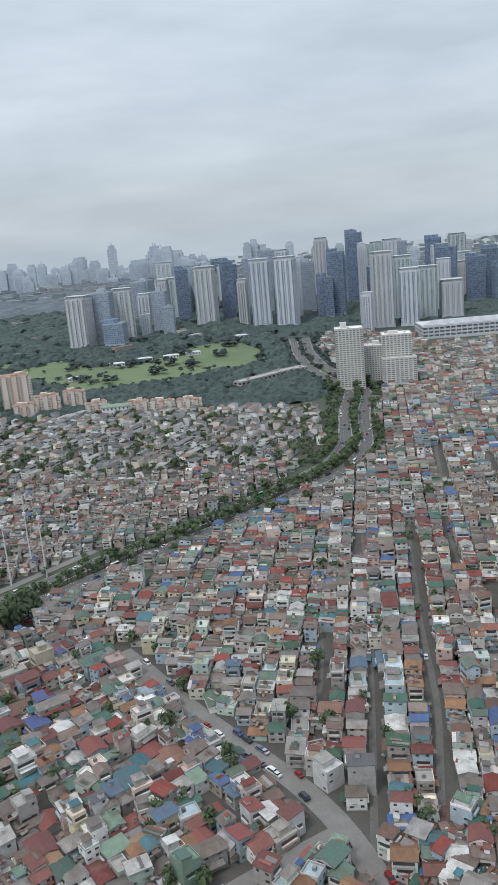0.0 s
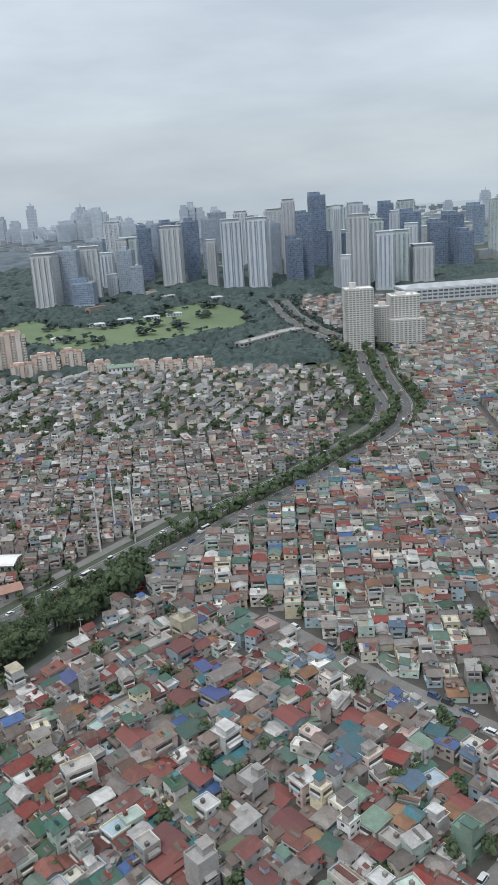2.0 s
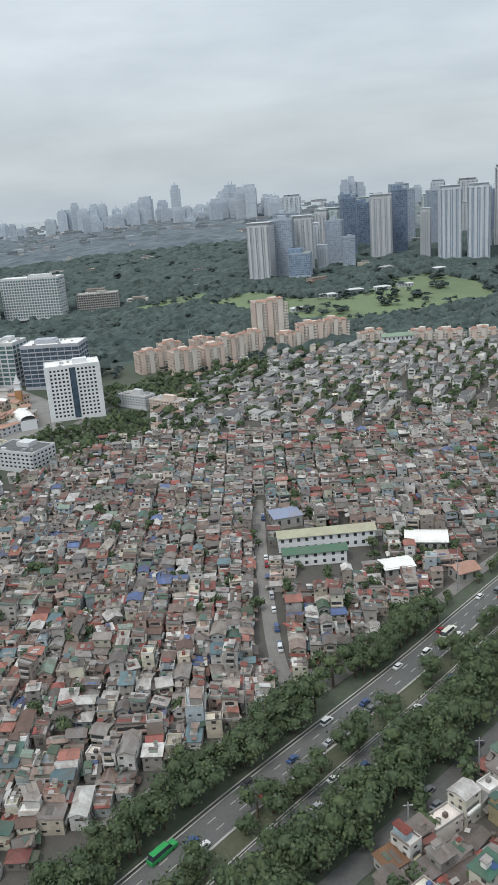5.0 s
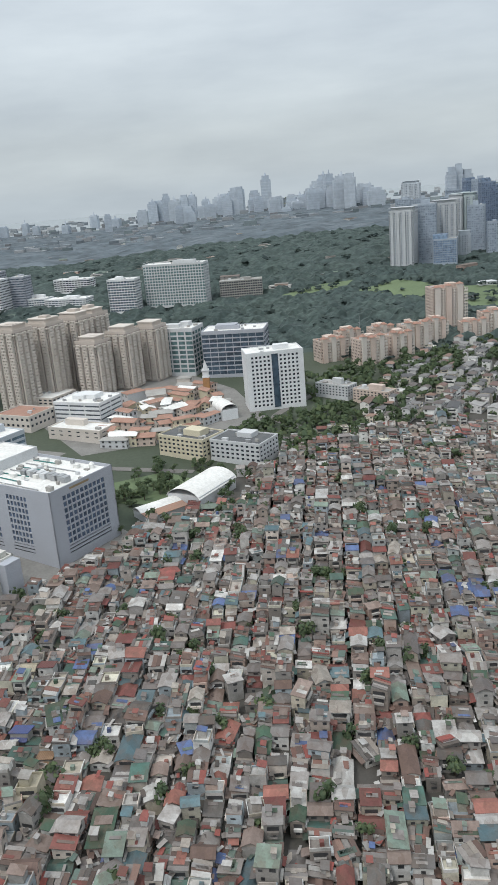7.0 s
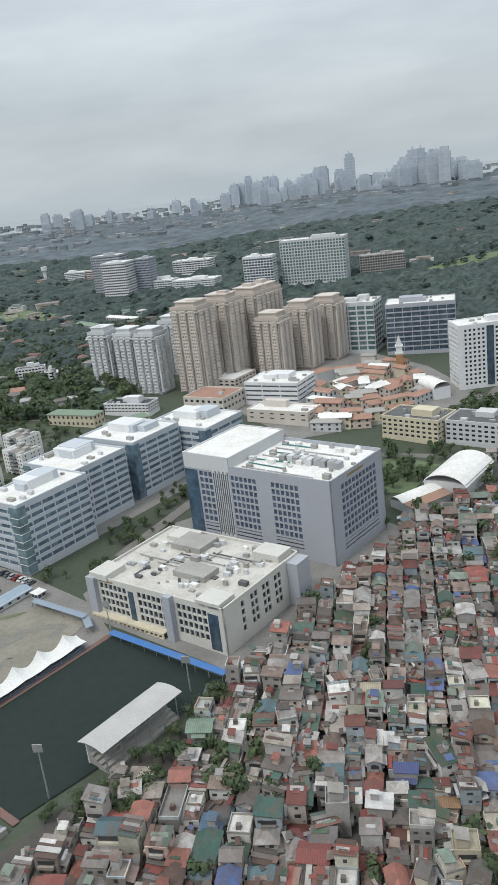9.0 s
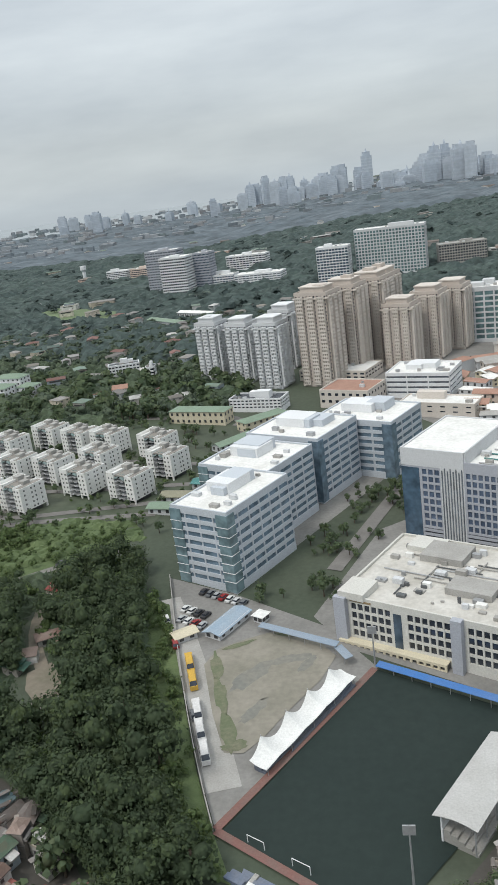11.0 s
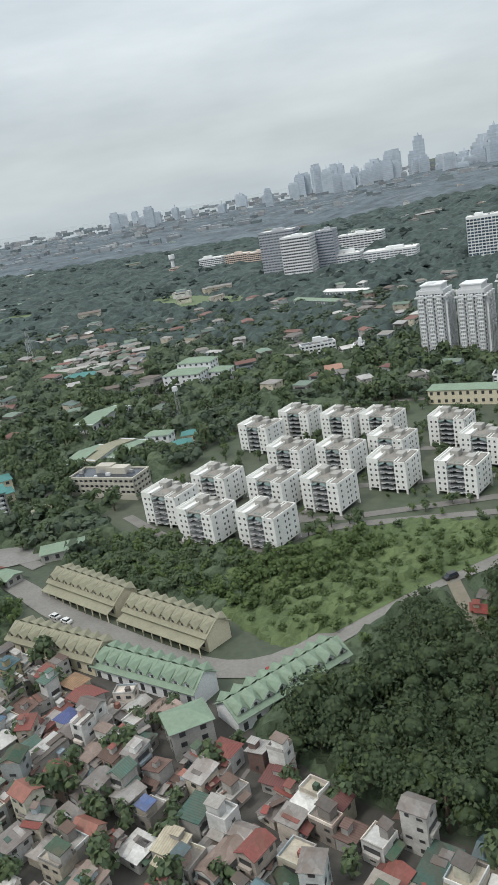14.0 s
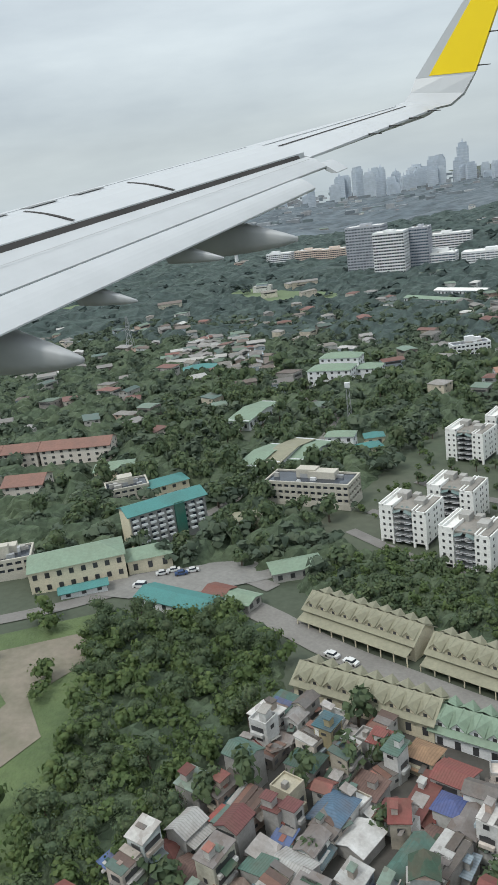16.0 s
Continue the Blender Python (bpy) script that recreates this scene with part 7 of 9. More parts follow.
near_house(25.5, 182.6, 166, 5.6, 4.6, 2, 0, "red", "white")
near_house(33.8, 220.7, 82, 5.7, 4.7, 2, 0, "blue", "grey")
near_house(42.1, 222.0, 83, 6.1, 5.1, 2, 0, "blue", "white")
near_house(-6.2, 186.9, 122, 5.6, 4.6, 1, 0, "dark_green", "grey")
near_house(-15.3, 191.8, 33, 4.0, 3.3, 2, 1, "royal", "white")
near_house(-21.1, 187.7, 124, 8.0, 6.6, 1, 0, "terracotta", "grey")
near_house(-9.2, 184.7, 124, 4.3, 3.5, 2, 1, "white", "white")
near_house(-14.6, 176.7, 123, 4.7, 3.9, 2, 1, "mint", "white")
near_house(-4.5, 182.2, 35, 3.3, 2.8, 1, 1, "blue", "grey")
near_house(-2.0, 181.5, 31, 5.2, 4.3, 1, 0, "maroon", "grey")
near_house(-5.5, 169.7, 123, 4.0, 3.3, 2, 1, "blue", "grey")
near_house(-1.7, 162.1, 119, 4.8, 3.9, 3, 1, "red", "white")
near_house(6.8, 158.0, 34, 4.7, 3.9, 3, 1, "maroon", "white")
near_house(-22.3, 163.3, 34, 5.5, 4.6, 3, 0, "blue", "cream")
near_house(-10.3, 166.2, 119, 4.3, 3.5, 1, 2, "red", "grey")
near_house(-16.5, 146.7, 123, 4.8, 4.5, 4, 3, "green", "mint")
near_house(-13.3, 156.1, 122, 5.2, 4.3, 2, 0, "red", "grey")
near_house(-5.0, 154.0, 125, 4.9, 4.0, 3, 1, "red", "blueish")
near_house(14.3, 144.6, 46, 5.9, 4.8, 3, 0, "green", "white")
near_house(25.0, 169.9, 173, 6.5, 5.4, 4, 1, "slate", "grey")
near_house(17.5, 173.1, 33, 5.5, 5.2, 3, 3, "conc", "white")
near_house(-20.0, 154.8, 122, 4.5, 4.3, 2, 3, "white", "white")
near_house(-27.8, 156.3, 32, 4.6, 3.8, 2, 1, "orange", "grey")
near_house(-76.2, 153.8, 34, 6.0, 4.9, 2, 0, "red", "cream")
near_house(-69.3, 149.3, 32, 4.9, 4.6, 5, 3, "conc", "grey")
near_house(-58.2, 144.8, 119, 5.6, 4.6, 3, 1, "maroon", "blueish")
near_house(-43.4, 151.1, 125, 5.1, 4.2, 2, 2, "dark_green", "grey")
near_house(-62.1, 155.0, 31, 5.3, 4.4, 2, 0, "olive", "white")
near_house(-36.1, 141.6, 121, 4.1, 3.9, 2, 3, "conc", "white")
near_house(-46.6, 141.4, 32, 6.4, 5.3, 1, 0, "mint", "grey")
near_house(-97.4, 223.6, 120, 5.7, 4.7, 2, 0, "royal", "grey")
near_house(-103.0, 222.5, 32, 5.3, 4.4, 2, 0, "dark_green", "grey")
near_house(-125.0, 207.2, 123, 4.9, 4.0, 1, 0, "red", "grey")
near_house(-129.3, 198.5, 120, 4.7, 3.9, 1, 1, "teal", "grey")
near_house(-130.9, 185.4, 34, 6.2, 5.2, 1, 0, "maroon", "grey")
near_house(-108.6, 215.0, 123, 6.2, 5.1, 1, 0, "maroon", "grey")
near_house(-110.4, 208.5, 30, 4.7, 3.9, 1, 2, "blue", "grey")
near_house(-102.7, 209.6, 121, 5.4, 4.5, 1, 1, "mint", "grey")
near_house(-125.4, 186.3, 126, 4.5, 3.7, 2, 0, "red", "grey")
near_house(-139.4, 187.5, 31, 3.8, 3.2, 2, 1, "dark_green", "yellow")
near_house(-112.2, 225.9, 124, 4.2, 3.5, 4, 1, "cream", "white")
near_house(-132.4, 169.3, 122, 6.6, 5.5, 2, 0, "red", "cream")
near_house(-111.0, 182.3, 31, 4.8, 4.0, 1, 1, "green", "grey")
near_house(-119.1, 169.3, 121, 4.5, 3.7, 2, 1, "royal", "pink")
near_house(-114.5, 173.6, 32, 4.4, 3.6, 1, 1, "red", "grey")
near_house(-110.4, 175.5, 32, 5.3, 4.4, 1, 1, "dark_green", "white")
near_house(-130.8, 164.3, 120, 6.6, 5.4, 1, 0, "maroon", "grey")
near_house(-138.4, 165.7, 37, 6.6, 5.4, 1, 1, "dark_green", "grey")
near_house(-120.0, 203.1, 127, 5.5, 4.5, 2, 2, "tin", "white")
near_house(-119.3, 176.8, 37, 4.4, 3.6, 2, 2, "green", "cream")
near_house(-332.9, 212.8, 176, 4.7, 3.9, 2, 0, "red", "grey")
near_house(-323.6, 255.5, 181, 3.9, 3.3, 2, 0, "cream", "grey")
near_house(-319.0, 255.8, 178, 3.7, 3.0, 2, 1, "maroon", "white")
near_house(-313.2, 256.2, 87, 5.1, 4.2, 1, 1, "dark_green", "grey")
near_house(-321.0, 239.5, 85, 2.9, 2.4, 2, 1, "white", "grey")
near_house(-317.7, 232.0, 176, 4.0, 3.3, 2, 1, "royal", "grey")
near_house(-314.2, 230.3, 174, 3.5, 2.9, 1, 1, "dark_green", "grey")
near_house(-311.0, 226.1, 180, 3.2, 2.7, 1, 1, "orange", "grey")
near_house(-356.5, 242.3, 181, 4.8, 4.0, 2, 0, "mint", "grey")
near_house(-350.2, 256.4, 179, 5.7, 4.7, 1, 0, "maroon", "grey")
near_house(-336.2, 256.6, 90, 2.7, 2.2, 2, 1, "green", "grey")
near_house(-350.6, 218.5, 86, 3.4, 2.8, 2, 1, "blue", "grey")
near_house(-343.8, 220.7, 178, 3.9, 3.2, 1, 0, "maroon", "grey")
near_house(-329.3, 221.9, 92, 4.1, 3.9, 4, 3, "conc", "grey")
near_house(-322.4, 222.0, 177, 4.0, 3.3, 3, 1, "white", "grey")
near_house(-306.5, 242.9, 91, 2.5, 2.1, 2, 1, "terracotta", "grey")
near_house(-309.6, 213.2, 90, 4.3, 4.1, 4, 3, "conc", "cream")
near_house(-564.3, 283.3, -29, 4.4, 3.6, 3, 0, "green", "grey")
near_house(-553.2, 290.8, 66, 3.4, 2.8, 3, 1, "teal", "yellow")
near_house(-556.2, 286.6, -25, 4.9, 4.1, 1, 2, "dark_green", "grey")
near_house(-551.0, 276.0, 65, 5.2, 4.3, 2, 2, "blue", "white")
near_house(-547.7, 272.7, 59, 4.8, 4.0, 1, 0, "white", "grey")
near_house(-544.1, 277.4, 66, 3.9, 3.2, 1, 0, "maroon", "white")
near_house(-535.6, 283.7, -29, 5.1, 4.2, 2, 0, "red", "grey")
near_house(-536.2, 277.6, -27, 4.0, 3.3, 2, 2, "royal", "white")
near_house(-545.5, 289.8, -27, 3.4, 2.8, 2, 1, "red", "white")
near_house(-543.4, 286.5, 59, 2.8, 2.3, 3, 1, "green", "white")
near_house(-539.5, 288.4, -30, 4.3, 3.6, 2, 2, "orange", "cream")
near_house(-547.1, 281.9, -30, 4.4, 3.6, 1, 1, "rust", "grey")
near_house(-563.0, 270.7, 66, 3.7, 3.1, 3, 0, "maroon", "grey")
near_house(-558.5, 273.9, -27, 2.4, 2.0, 3, 1, "maroon", "grey")
near_house(-556.2, 273.5, -28, 2.4, 2.0, 3, 1, "maroon", "grey")
near_house(-538.0, 274.0, -26, 3.8, 3.1, 1, 0, "rust", "grey")
near_house(-569.5, 270.8, 62, 4.2, 3.4, 2, 0, "tin", "white")
near_house(-555.1, 265.7, -28, 4.9, 4.1, 2, 0, "tin", "grey")
near_house(-559.2, 265.4, -27, 3.6, 3.0, 2, 1, "green", "grey")
near_house(-539.7, 267.4, 62, 4.3, 3.6, 1, 0, "green", "grey")
near_house(-557.5, 278.3, -30, 3.4, 3.2, 3, 3, "conc", "cream")
near_house(-562.8, 291.0, -26, 3.2, 3.0, 3, 3, "conc", "white")
near_house(-547.8, 291.0, 62, 2.8, 2.7, 2, 3, "conc", "grey")
near_house(-535.2, 269.9, 64, 3.0, 2.5, 1, 1, "paleblue", "grey")
near_house(-567.7, 265.5, -28, 4.1, 3.3, 1, 0, "rust", "grey")
near_house(-508.1, 270.7, -25, 4.0, 3.3, 2, 2, "red", "white")
near_house(-502.5, 270.0, -29, 3.1, 2.6, 2, 1, "tin", "rust")
near_house(-521.8, 262.7, 65, 3.3, 2.7, 3, 0, "green", "grey")
near_house(-517.6, 265.8, -28, 3.6, 2.9, 2, 1, "rust", "grey")
near_house(-499.4, 265.7, -24, 4.0, 3.3, 1, 1, "maroon", "grey")
near_house(-489.8, 259.9, 62, 3.2, 2.7, 2, 0, "maroon", "cream")
near_house(-509.4, 257.1, 65, 4.4, 3.7, 2, 1, "dark_green", "grey")
near_house(-505.2, 255.3, -27, 3.3, 3.1, 3, 3, "conc", "white")
near_house(-511.6, 250.9, -24, 4.3, 3.6, 2, 1, "cream", "grey")
near_house(-500.9, 254.1, 66, 2.9, 2.4, 1, 1, "rust", "grey")
near_house(-488.3, 255.5, 64, 3.5, 2.9, 1, 1, "rust", "grey")

# polygon, street angle, house width, house depth, share built
QUARTERS = []
QUARTERS.append(([(-78, 274), (-73, 285), (-33, 321), (7, 352), (45, 389), (73, 417), (92, 458), (98, 500), (106, 545), (120, 590), (160, 640), (210, 770), (345, 760), (235, 480), (150, 270), (85, 100), (60, 90), (30, 130), (14, 178), (-4, 200), (-20, 222), (-40, 254), (-62, 258)], 79, (2.9, 5.0), (4.0, 5.8), 0.96))
QUARTERS.append(([(-40, 248), (-22, 216), (-6, 192), (8, 172), (14, 158), (0, 150), (-30, 132), (-50, 95), (-140, 95), (-208, 133), (-176, 176), (-134, 211), (-80, 267)], 33, (3.0, 5.2), (3.5, 5.3), 0.95))
QUARTERS.append(([(16, 152), (0, 146), (-40, 112), (-40, 90), (180, 90), (120, 150), (60, 160), (30, 150)], 50, (3.0, 5.2), (3.5, 5.3), 0.93))
QUARTERS.append(([(-222, 192), (-180, 228), (-95, 310), (-51, 340), (-12, 372), (26, 408), (40, 432), (-30, 436), (-120, 432), (-230, 436), (-262, 425), (-285, 385), (-312, 342), (-335, 296), (-354, 262), (-364, 240), (-378, 214), (-395, 185), (-340, 150), (-285, 130)], 88, (2.3, 4.3), (3.0, 4.7), 0.96))
QUARTERS.append(([(-585, 258), (-573, 270), (-568, 290), (-561, 304), (-538, 297), (-513, 287), (-509, 278), (-502, 273.5), (-495, 265.5), (-484, 260), (-474, 253.5), (-467, 255), (-459, 249), (-453, 243.5), (-444, 239.5), (-432, 227), (-418, 208), (-500, 175), (-600, 205)], 63, (2.3, 4.2), (2.7, 4.3), 0.68))
QUARTERS.append(([(32, 440), (60, 470), (66, 562), (-20, 578), (-110, 600), (-165, 588), (-205, 540), (-228, 470), (-225, 446), (-120, 442), (-30, 446)], 62, (3.6, 6.4), (3.6, 5.2), 0.7))
QUARTERS.append(([(108, 690), (175, 680), (205, 780), (200, 850), (125, 880), (100, 800)], 40, (4, 8), (4, 7), 0.6))
houses = []
for qi, (poly, ang, ww, dd, share) in enumerate(QUARTERS):
    c, s = math.cos(radians(ang)), math.sin(radians(ang))
    us = [x * c + y * s for x, y in poly]
    vs = [-x * s + y * c for x, y in poly]
    v, row = min(vs), 0
    while v < max(vs):
        depth = hrng.uniform(*dd)
        u = min(us) + hrng.uniform(0, 4)
        while u < max(us):
            w = hrng.uniform(*ww)
            if hrng.random() < 0.1:
                w *= hrng.uniform(1.4, 2.2)
            uc, vc = u + w / 2, v + depth / 2
            x, y = uc * c - vc * s, uc * s + vc * c
            u += w + hrng.choice([0.05, 0.1, 0.25, 0.5])
            if hrng.random() > share or not inside(poly, x, y):
                continue
            d0 = depth * hrng.uniform(0.82, 1.04)
            if free(x, y, min(w, d0) * 0.36):
                houses.append((y + 0.355 * x, x, y, ang + hrng.uniform(-4.5, 4.5) + (hrng.choice([90, 12, -12, 25]) if hrng.random() < 0.18 else 0), w * 1.01, d0, qi))
        row += 1
        v += depth + (hrng.uniform(2.5, 5.0) if qi == 5 else hrng.uniform(0.5, 1.3) if row % 3 == 0 else hrng.uniform(-0.1, 0.35))
houses.sort()
patchwork = Geo()
big = [(Geo(), Geo(), Geo()) for _ in range(4)]
for i, (q, x, y, ang, w, d, qi) in enumerate(houses):
    far = q > 420
    floors = hrng.choices([1, 2, 3, 4], [0.36, 0.43, 0.17, 0.04] if qi < 3 else [0.44, 0.40, 0.14, 0.02])[0] if qi != 5 else hrng.choice([2, 3])
    style = hrng.choices([0, 1, 2, 3], [0.38, 0.38, 0.06, 0.18] if qi in (0, 1, 2) else [0.26, 0.56, 0.04, 0.14] if qi != 5 else [0.5, 0.06, 0.4, 0.04])[0]
    sheets_ = None if far or qi == 5 or qi < 3 and hrng.random() < 0.5 else Geo()
    wall, roof, holes = house(hrng, w, d, floors, style, not far, False, sheets_)
    m = pose(x, y, float(land(x, y)) + 0.05, 0, 0, ang)
    if sheets_:
        patchwork.put(sheets_, m)
    for target, source in zip(big[3 if qi == 5 else 2 if qi in (0, 1, 2) else 1 if far else 0], (wall, roof, holes if q < 520 else Geo())):
        target.put(source, m)
for q, x, y, ang, w, d, qi in houses:
    if q > 330 or hrng.random() > 0.85:
        continue
    for _ in range(hrng.choice([2, 3, 4, 5])):
        a, b = hrng.uniform(-0.6, 0.6) * w, hrng.uniform(-0.6, 0.6) * d
        sx, sy, z = hrng.uniform(0.4, 1.3), hrng.uniform(0.2, 0.6), hrng.uniform(1.6, 3.4)
        t = hrng.uniform(-0.2, 0.2)
        patchwork.put(Geo().slab([(-sx, -sy, z - t), (sx, -sy, z), (sx, sy, z + t), (-sx, sy, z)], 0.08), pose(x, y, float(land(x, y)), 0, 0, ang + hrng.uniform(-30, 30)) @ pose(a, b, 0))
rusty_sheets = surface("rusty_sheets", [(0.15, 0.10, 0.085), (0.27, 0.255, 0.245), (0.105, 0.075, 0.065), (0.20, 0.185, 0.175), (0.19, 0.105, 0.085), (0.36, 0.35, 0.335), (0.13, 0.115, 0.105), (0.23, 0.15, 0.125), (0.17, 0.16, 0.155), (0.50, 0.49, 0.475),
                                        (0.12, 0.085, 0.075), (0.25, 0.075, 0.065), (0.22, 0.205, 0.195), (0.09, 0.085, 0.08), (0.11, 0.16, 0.14), (0.30, 0.27, 0.24)], "island", 0.7, 0.1, 0.5, 2.5, 0.4, RUST)
tagged(part("sheet_roofs", patchwork, rusty_sheets), "patchwork of loose rusty corrugated roof sheets", "houses", "", "stuff")
villa_wall = surface("villa_plaster", [(0.76, 0.755, 0.74), (0.62, 0.615, 0.60), (0.80, 0.795, 0.78), (0.68, 0.62, 0.53), (0.54, 0.535, 0.53), (0.74, 0.715, 0.68)], "island", 0.9, 0, 0.4, 2.5, 0.2, (0.26, 0.25, 0.24))
villa_roof = surface("villa_roofing", [(0.13, 0.13, 0.135), (0.19, 0.185, 0.185), (0.17, 0.11, 0.095), (0.10, 0.10, 0.105), (0.23, 0.15, 0.12), (0.16, 0.155, 0.155), (0.30, 0.295, 0.29), (0.12, 0.105, 0.10)], "island", 0.7, 0.0, 0.35, 2.2, 0.3, (0.14, 0.13, 0.12))
for k, tin in enumerate((roof_stuff, roof_stuff, roof_near, villa_roof)):
    for target, mat, nm, lab in zip(big[k], (villa_wall if k == 3 else wall_near if k == 2 else wall_stuff, tin, opening), ("house_walls", "house_roofs", "house_windows"),
                                    ("crowd of weathered plaster house walls", "patchwork of rusty and painted sheet-metal roofs", "small dark windows of crowded houses")):
        tagged(part(nm, target, mat), lab, "houses", "", "stuff")


# ---- trees ----
ICO = 0.5 * (1 + 5 ** 0.5)
ICO_V = np.array([(-1, ICO, 0), (1, ICO, 0), (-1, -ICO, 0), (1, -ICO, 0), (0, -1, ICO), (0, 1, ICO), (0, -1, -ICO), (0, 1, -ICO), (ICO, 0, -1), (ICO, 0, 1), (-ICO, 0, -1), (-ICO, 0, 1)]) / 1.902
ICO_T = np.array([(0, 11, 5), (0, 5, 1), (0, 1, 7), (0, 7, 10), (0, 10, 11), (1, 5, 9), (5, 11, 4), (11, 10, 2), (10, 7, 6), (7, 1, 8),
                  (3, 9, 4), (3, 4, 2), (3, 2, 6), (3, 6, 8), (3, 8, 9), (4, 9, 5), (2, 4, 11), (6, 2, 10), (8, 6, 7), (9, 8, 1)])


def crown_of(seed, spread, height, lobes, clumps, size):
    """Crown of leaf clumps round several dense lobes: vertices and triangles."""
    r = np.random.RandomState(seed)
    vs_, ts_, n = [], [], 0
    for k in range(lobes):
        a, q = r.uniform(0, math.tau), r.uniform(0.1, 0.66) * spread
        ctr = np.array((q * math.cos(a), q * math.sin(a), height * r.uniform(0.36, 0.86)))
        rad = np.array((spread * r.uniform(0.34, 0.52),) * 2 + (height * r.uniform(0.15, 0.25),))
        vs_ += list(ctr + ICO_V * rad * 0.68 * r.uniform(0.8, 1.14, (12, 1)))
        ts_ += [tuple(t) for t in ICO_T + n]
        n += 12
        for _ in range(clumps):
            d = r.normal(size=3)
            d[2] = abs(d[2]) * 0.95 - 0.25
            d /= np.linalg.norm(d)
            p = ctr + d * rad * r.uniform(0.6, 1.32)
            nrm = d + r.normal(size=3) * 0.34 + np.array((0, 0, 0.3))
            nrm /= np.linalg.norm(nrm)
            t1 = np.cross(nrm, r.normal(size=3))
            t1 /= np.linalg.norm(t1)
            t2 = np.cross(nrm, t1)
            sz = size * r.uniform(0.6, 1.7)
            k0 = r.uniform(0.5, 1.0)
            vs_ += [p + sz * t1 - nrm * sz * 0.25, p + sz * k0 * t2 + nrm * sz * 0.1, p - sz * t1 * r.uniform(0.5, 1) - nrm * sz * 0.25, p - sz * t2 * r.uniform(0.5, 1) + nrm * sz * 0.1]
            ts_ += [(n, n + 1, n + 3), (n + 1, n + 2, n + 3)]
            n += 4
    return np.array(vs_), np.array(ts_)


def trunk_of(seed, spread, height):
    r = random.Random(seed)
    g = Geo().tube((0, 0, -0.8), (0.1, 0, height * 0.5), 0.05 * height, 0.03 * height, 6, False)
    for i in range(4):
        a = i * 1.6 + r.uniform(0, 0.8)
        g.tube((0.05, 0, height * r.uniform(0.3, 0.45)), (spread * 0.55 * math.cos(a), spread * 0.55 * math.sin(a), height * r.uniform(0.6, 0.75)), 0.022 * height, 0.008 * height, 5, False)
    return g


NEAR_CROWNS = [crown_of(i, 2.5, 5.2, 7, 90, 0.21) for i in range(6)]
MID_CROWNS = [crown_of(40 + i, 2.6, 5.0, 4, 22, 0.40) for i in range(6)]
WOOD_CROWNS = [crown_of(160 + i, 2.7, 4.6, 6, 74, 0.155) for i in range(6)]
SHRUB_CROWNS = [crown_of(200 + i, 3.0, 4.6, 4, 15, 0.42) for i in range(6)]
FAR_CROWNS = [crown_of(80 + i, 3.2, 5.0, 2, 4, 1.3) for i in range(6)]
YARD_CROWNS = [crown_of(120 + i, 3.0, 5.0, 3, 9, 0.8) for i in range(6)]
trng = random.Random(33)
spots = []


def scatter(poly, count, kind, smin, smax, roads=True, keep=False, gap=1.6):
    xs0, xs1 = min(p[0] for p in poly), max(p[0] for p in poly)
    ys0, ys1 = min(p[1] for p in poly), max(p[1] for p in poly)
    made = 0
    for _ in range(count * 4):
        if made >= count:
            break
        x, y = trng.uniform(xs0, xs1), trng.uniform(ys0, ys1)
        if not inside(poly, x, y):
            continue
        if not keep and not free(x, y, gap, roads):
            continue
        if any((x - cx) ** 2 + (y - cy) ** 2 < cr * cr for cx, cy, cr in TREELESS):
            continue
        size = trng.uniform(smin, smax)
        if kind in (6, 7) and any(off_line(ln, x, y) < 4.5 + 3.0 * size for ln, _ in terraces):
            continue
        spots.append((x, y, size, kind))
        made += 1


TREELESS = [(-455, 275, 7.5)] + [(x, y, 8.5) for x, y in FLATS] + [(-601, 369, 9), (-617, 346, 9), (-590, 333, 8), (-455, 458, 12), (-428, 447, 9), (-446, 363, 7), (-444, 372, 7), (-437, 383, 7), (-432, 396, 7), (-570, 345, 5), (-506, 514, 5), (-569, 392, 11)]
TREELESS += [(-605, 396, 7), (-559, 528, 12), (-575, 536, 8), (-591, 455, 9), (-573, 425, 8), (-362, 822, 26), (-306, 832, 18), (-408, 812, 13), (-326, 566, 13), (-292, 556, 18), (-158, 642, 12), (-131, 620, 9), (-112, 632, 9), (34, 664, 12), (62, 690, 12)]
TREELESS += [(-578, 940, 18), (-556, 892, 15), (-532, 905, 12), (-506, 1010, 20), (-520, 905, 16), (-478, 880, 20), (-420, 327, 17), (-417, 355, 17), (-406, 381, 17), (-385, 397, 17), (-581, 374, 4), (-562, 444, 5), (-550, 445, 4), (-632, 348, 6), (-432, 471, 12)]
TREELESS += [(-405, 506, 12), (-393, 524, 12), (-381, 541, 12), (-368, 525, 12), (-354, 539, 12), (-341, 555, 12), (-460, 531, 9), (-444, 524, 9), (-428, 508, 9), (-425, 545, 9)] + [(-682 + i * 11, 432 - i * 2, 6) for i in range(5)]
TREELESS += [(x, y, w * 0.7) for x, y, w, h, s in TOWERS] + SOLID
TREELESS += [(-632, 778, 16), (-655, 812, 16), (-680, 845, 13), (-606, 772, 13), (-452, 268, 6.5), (-593, 344, 7), (-580, 346, 6)]
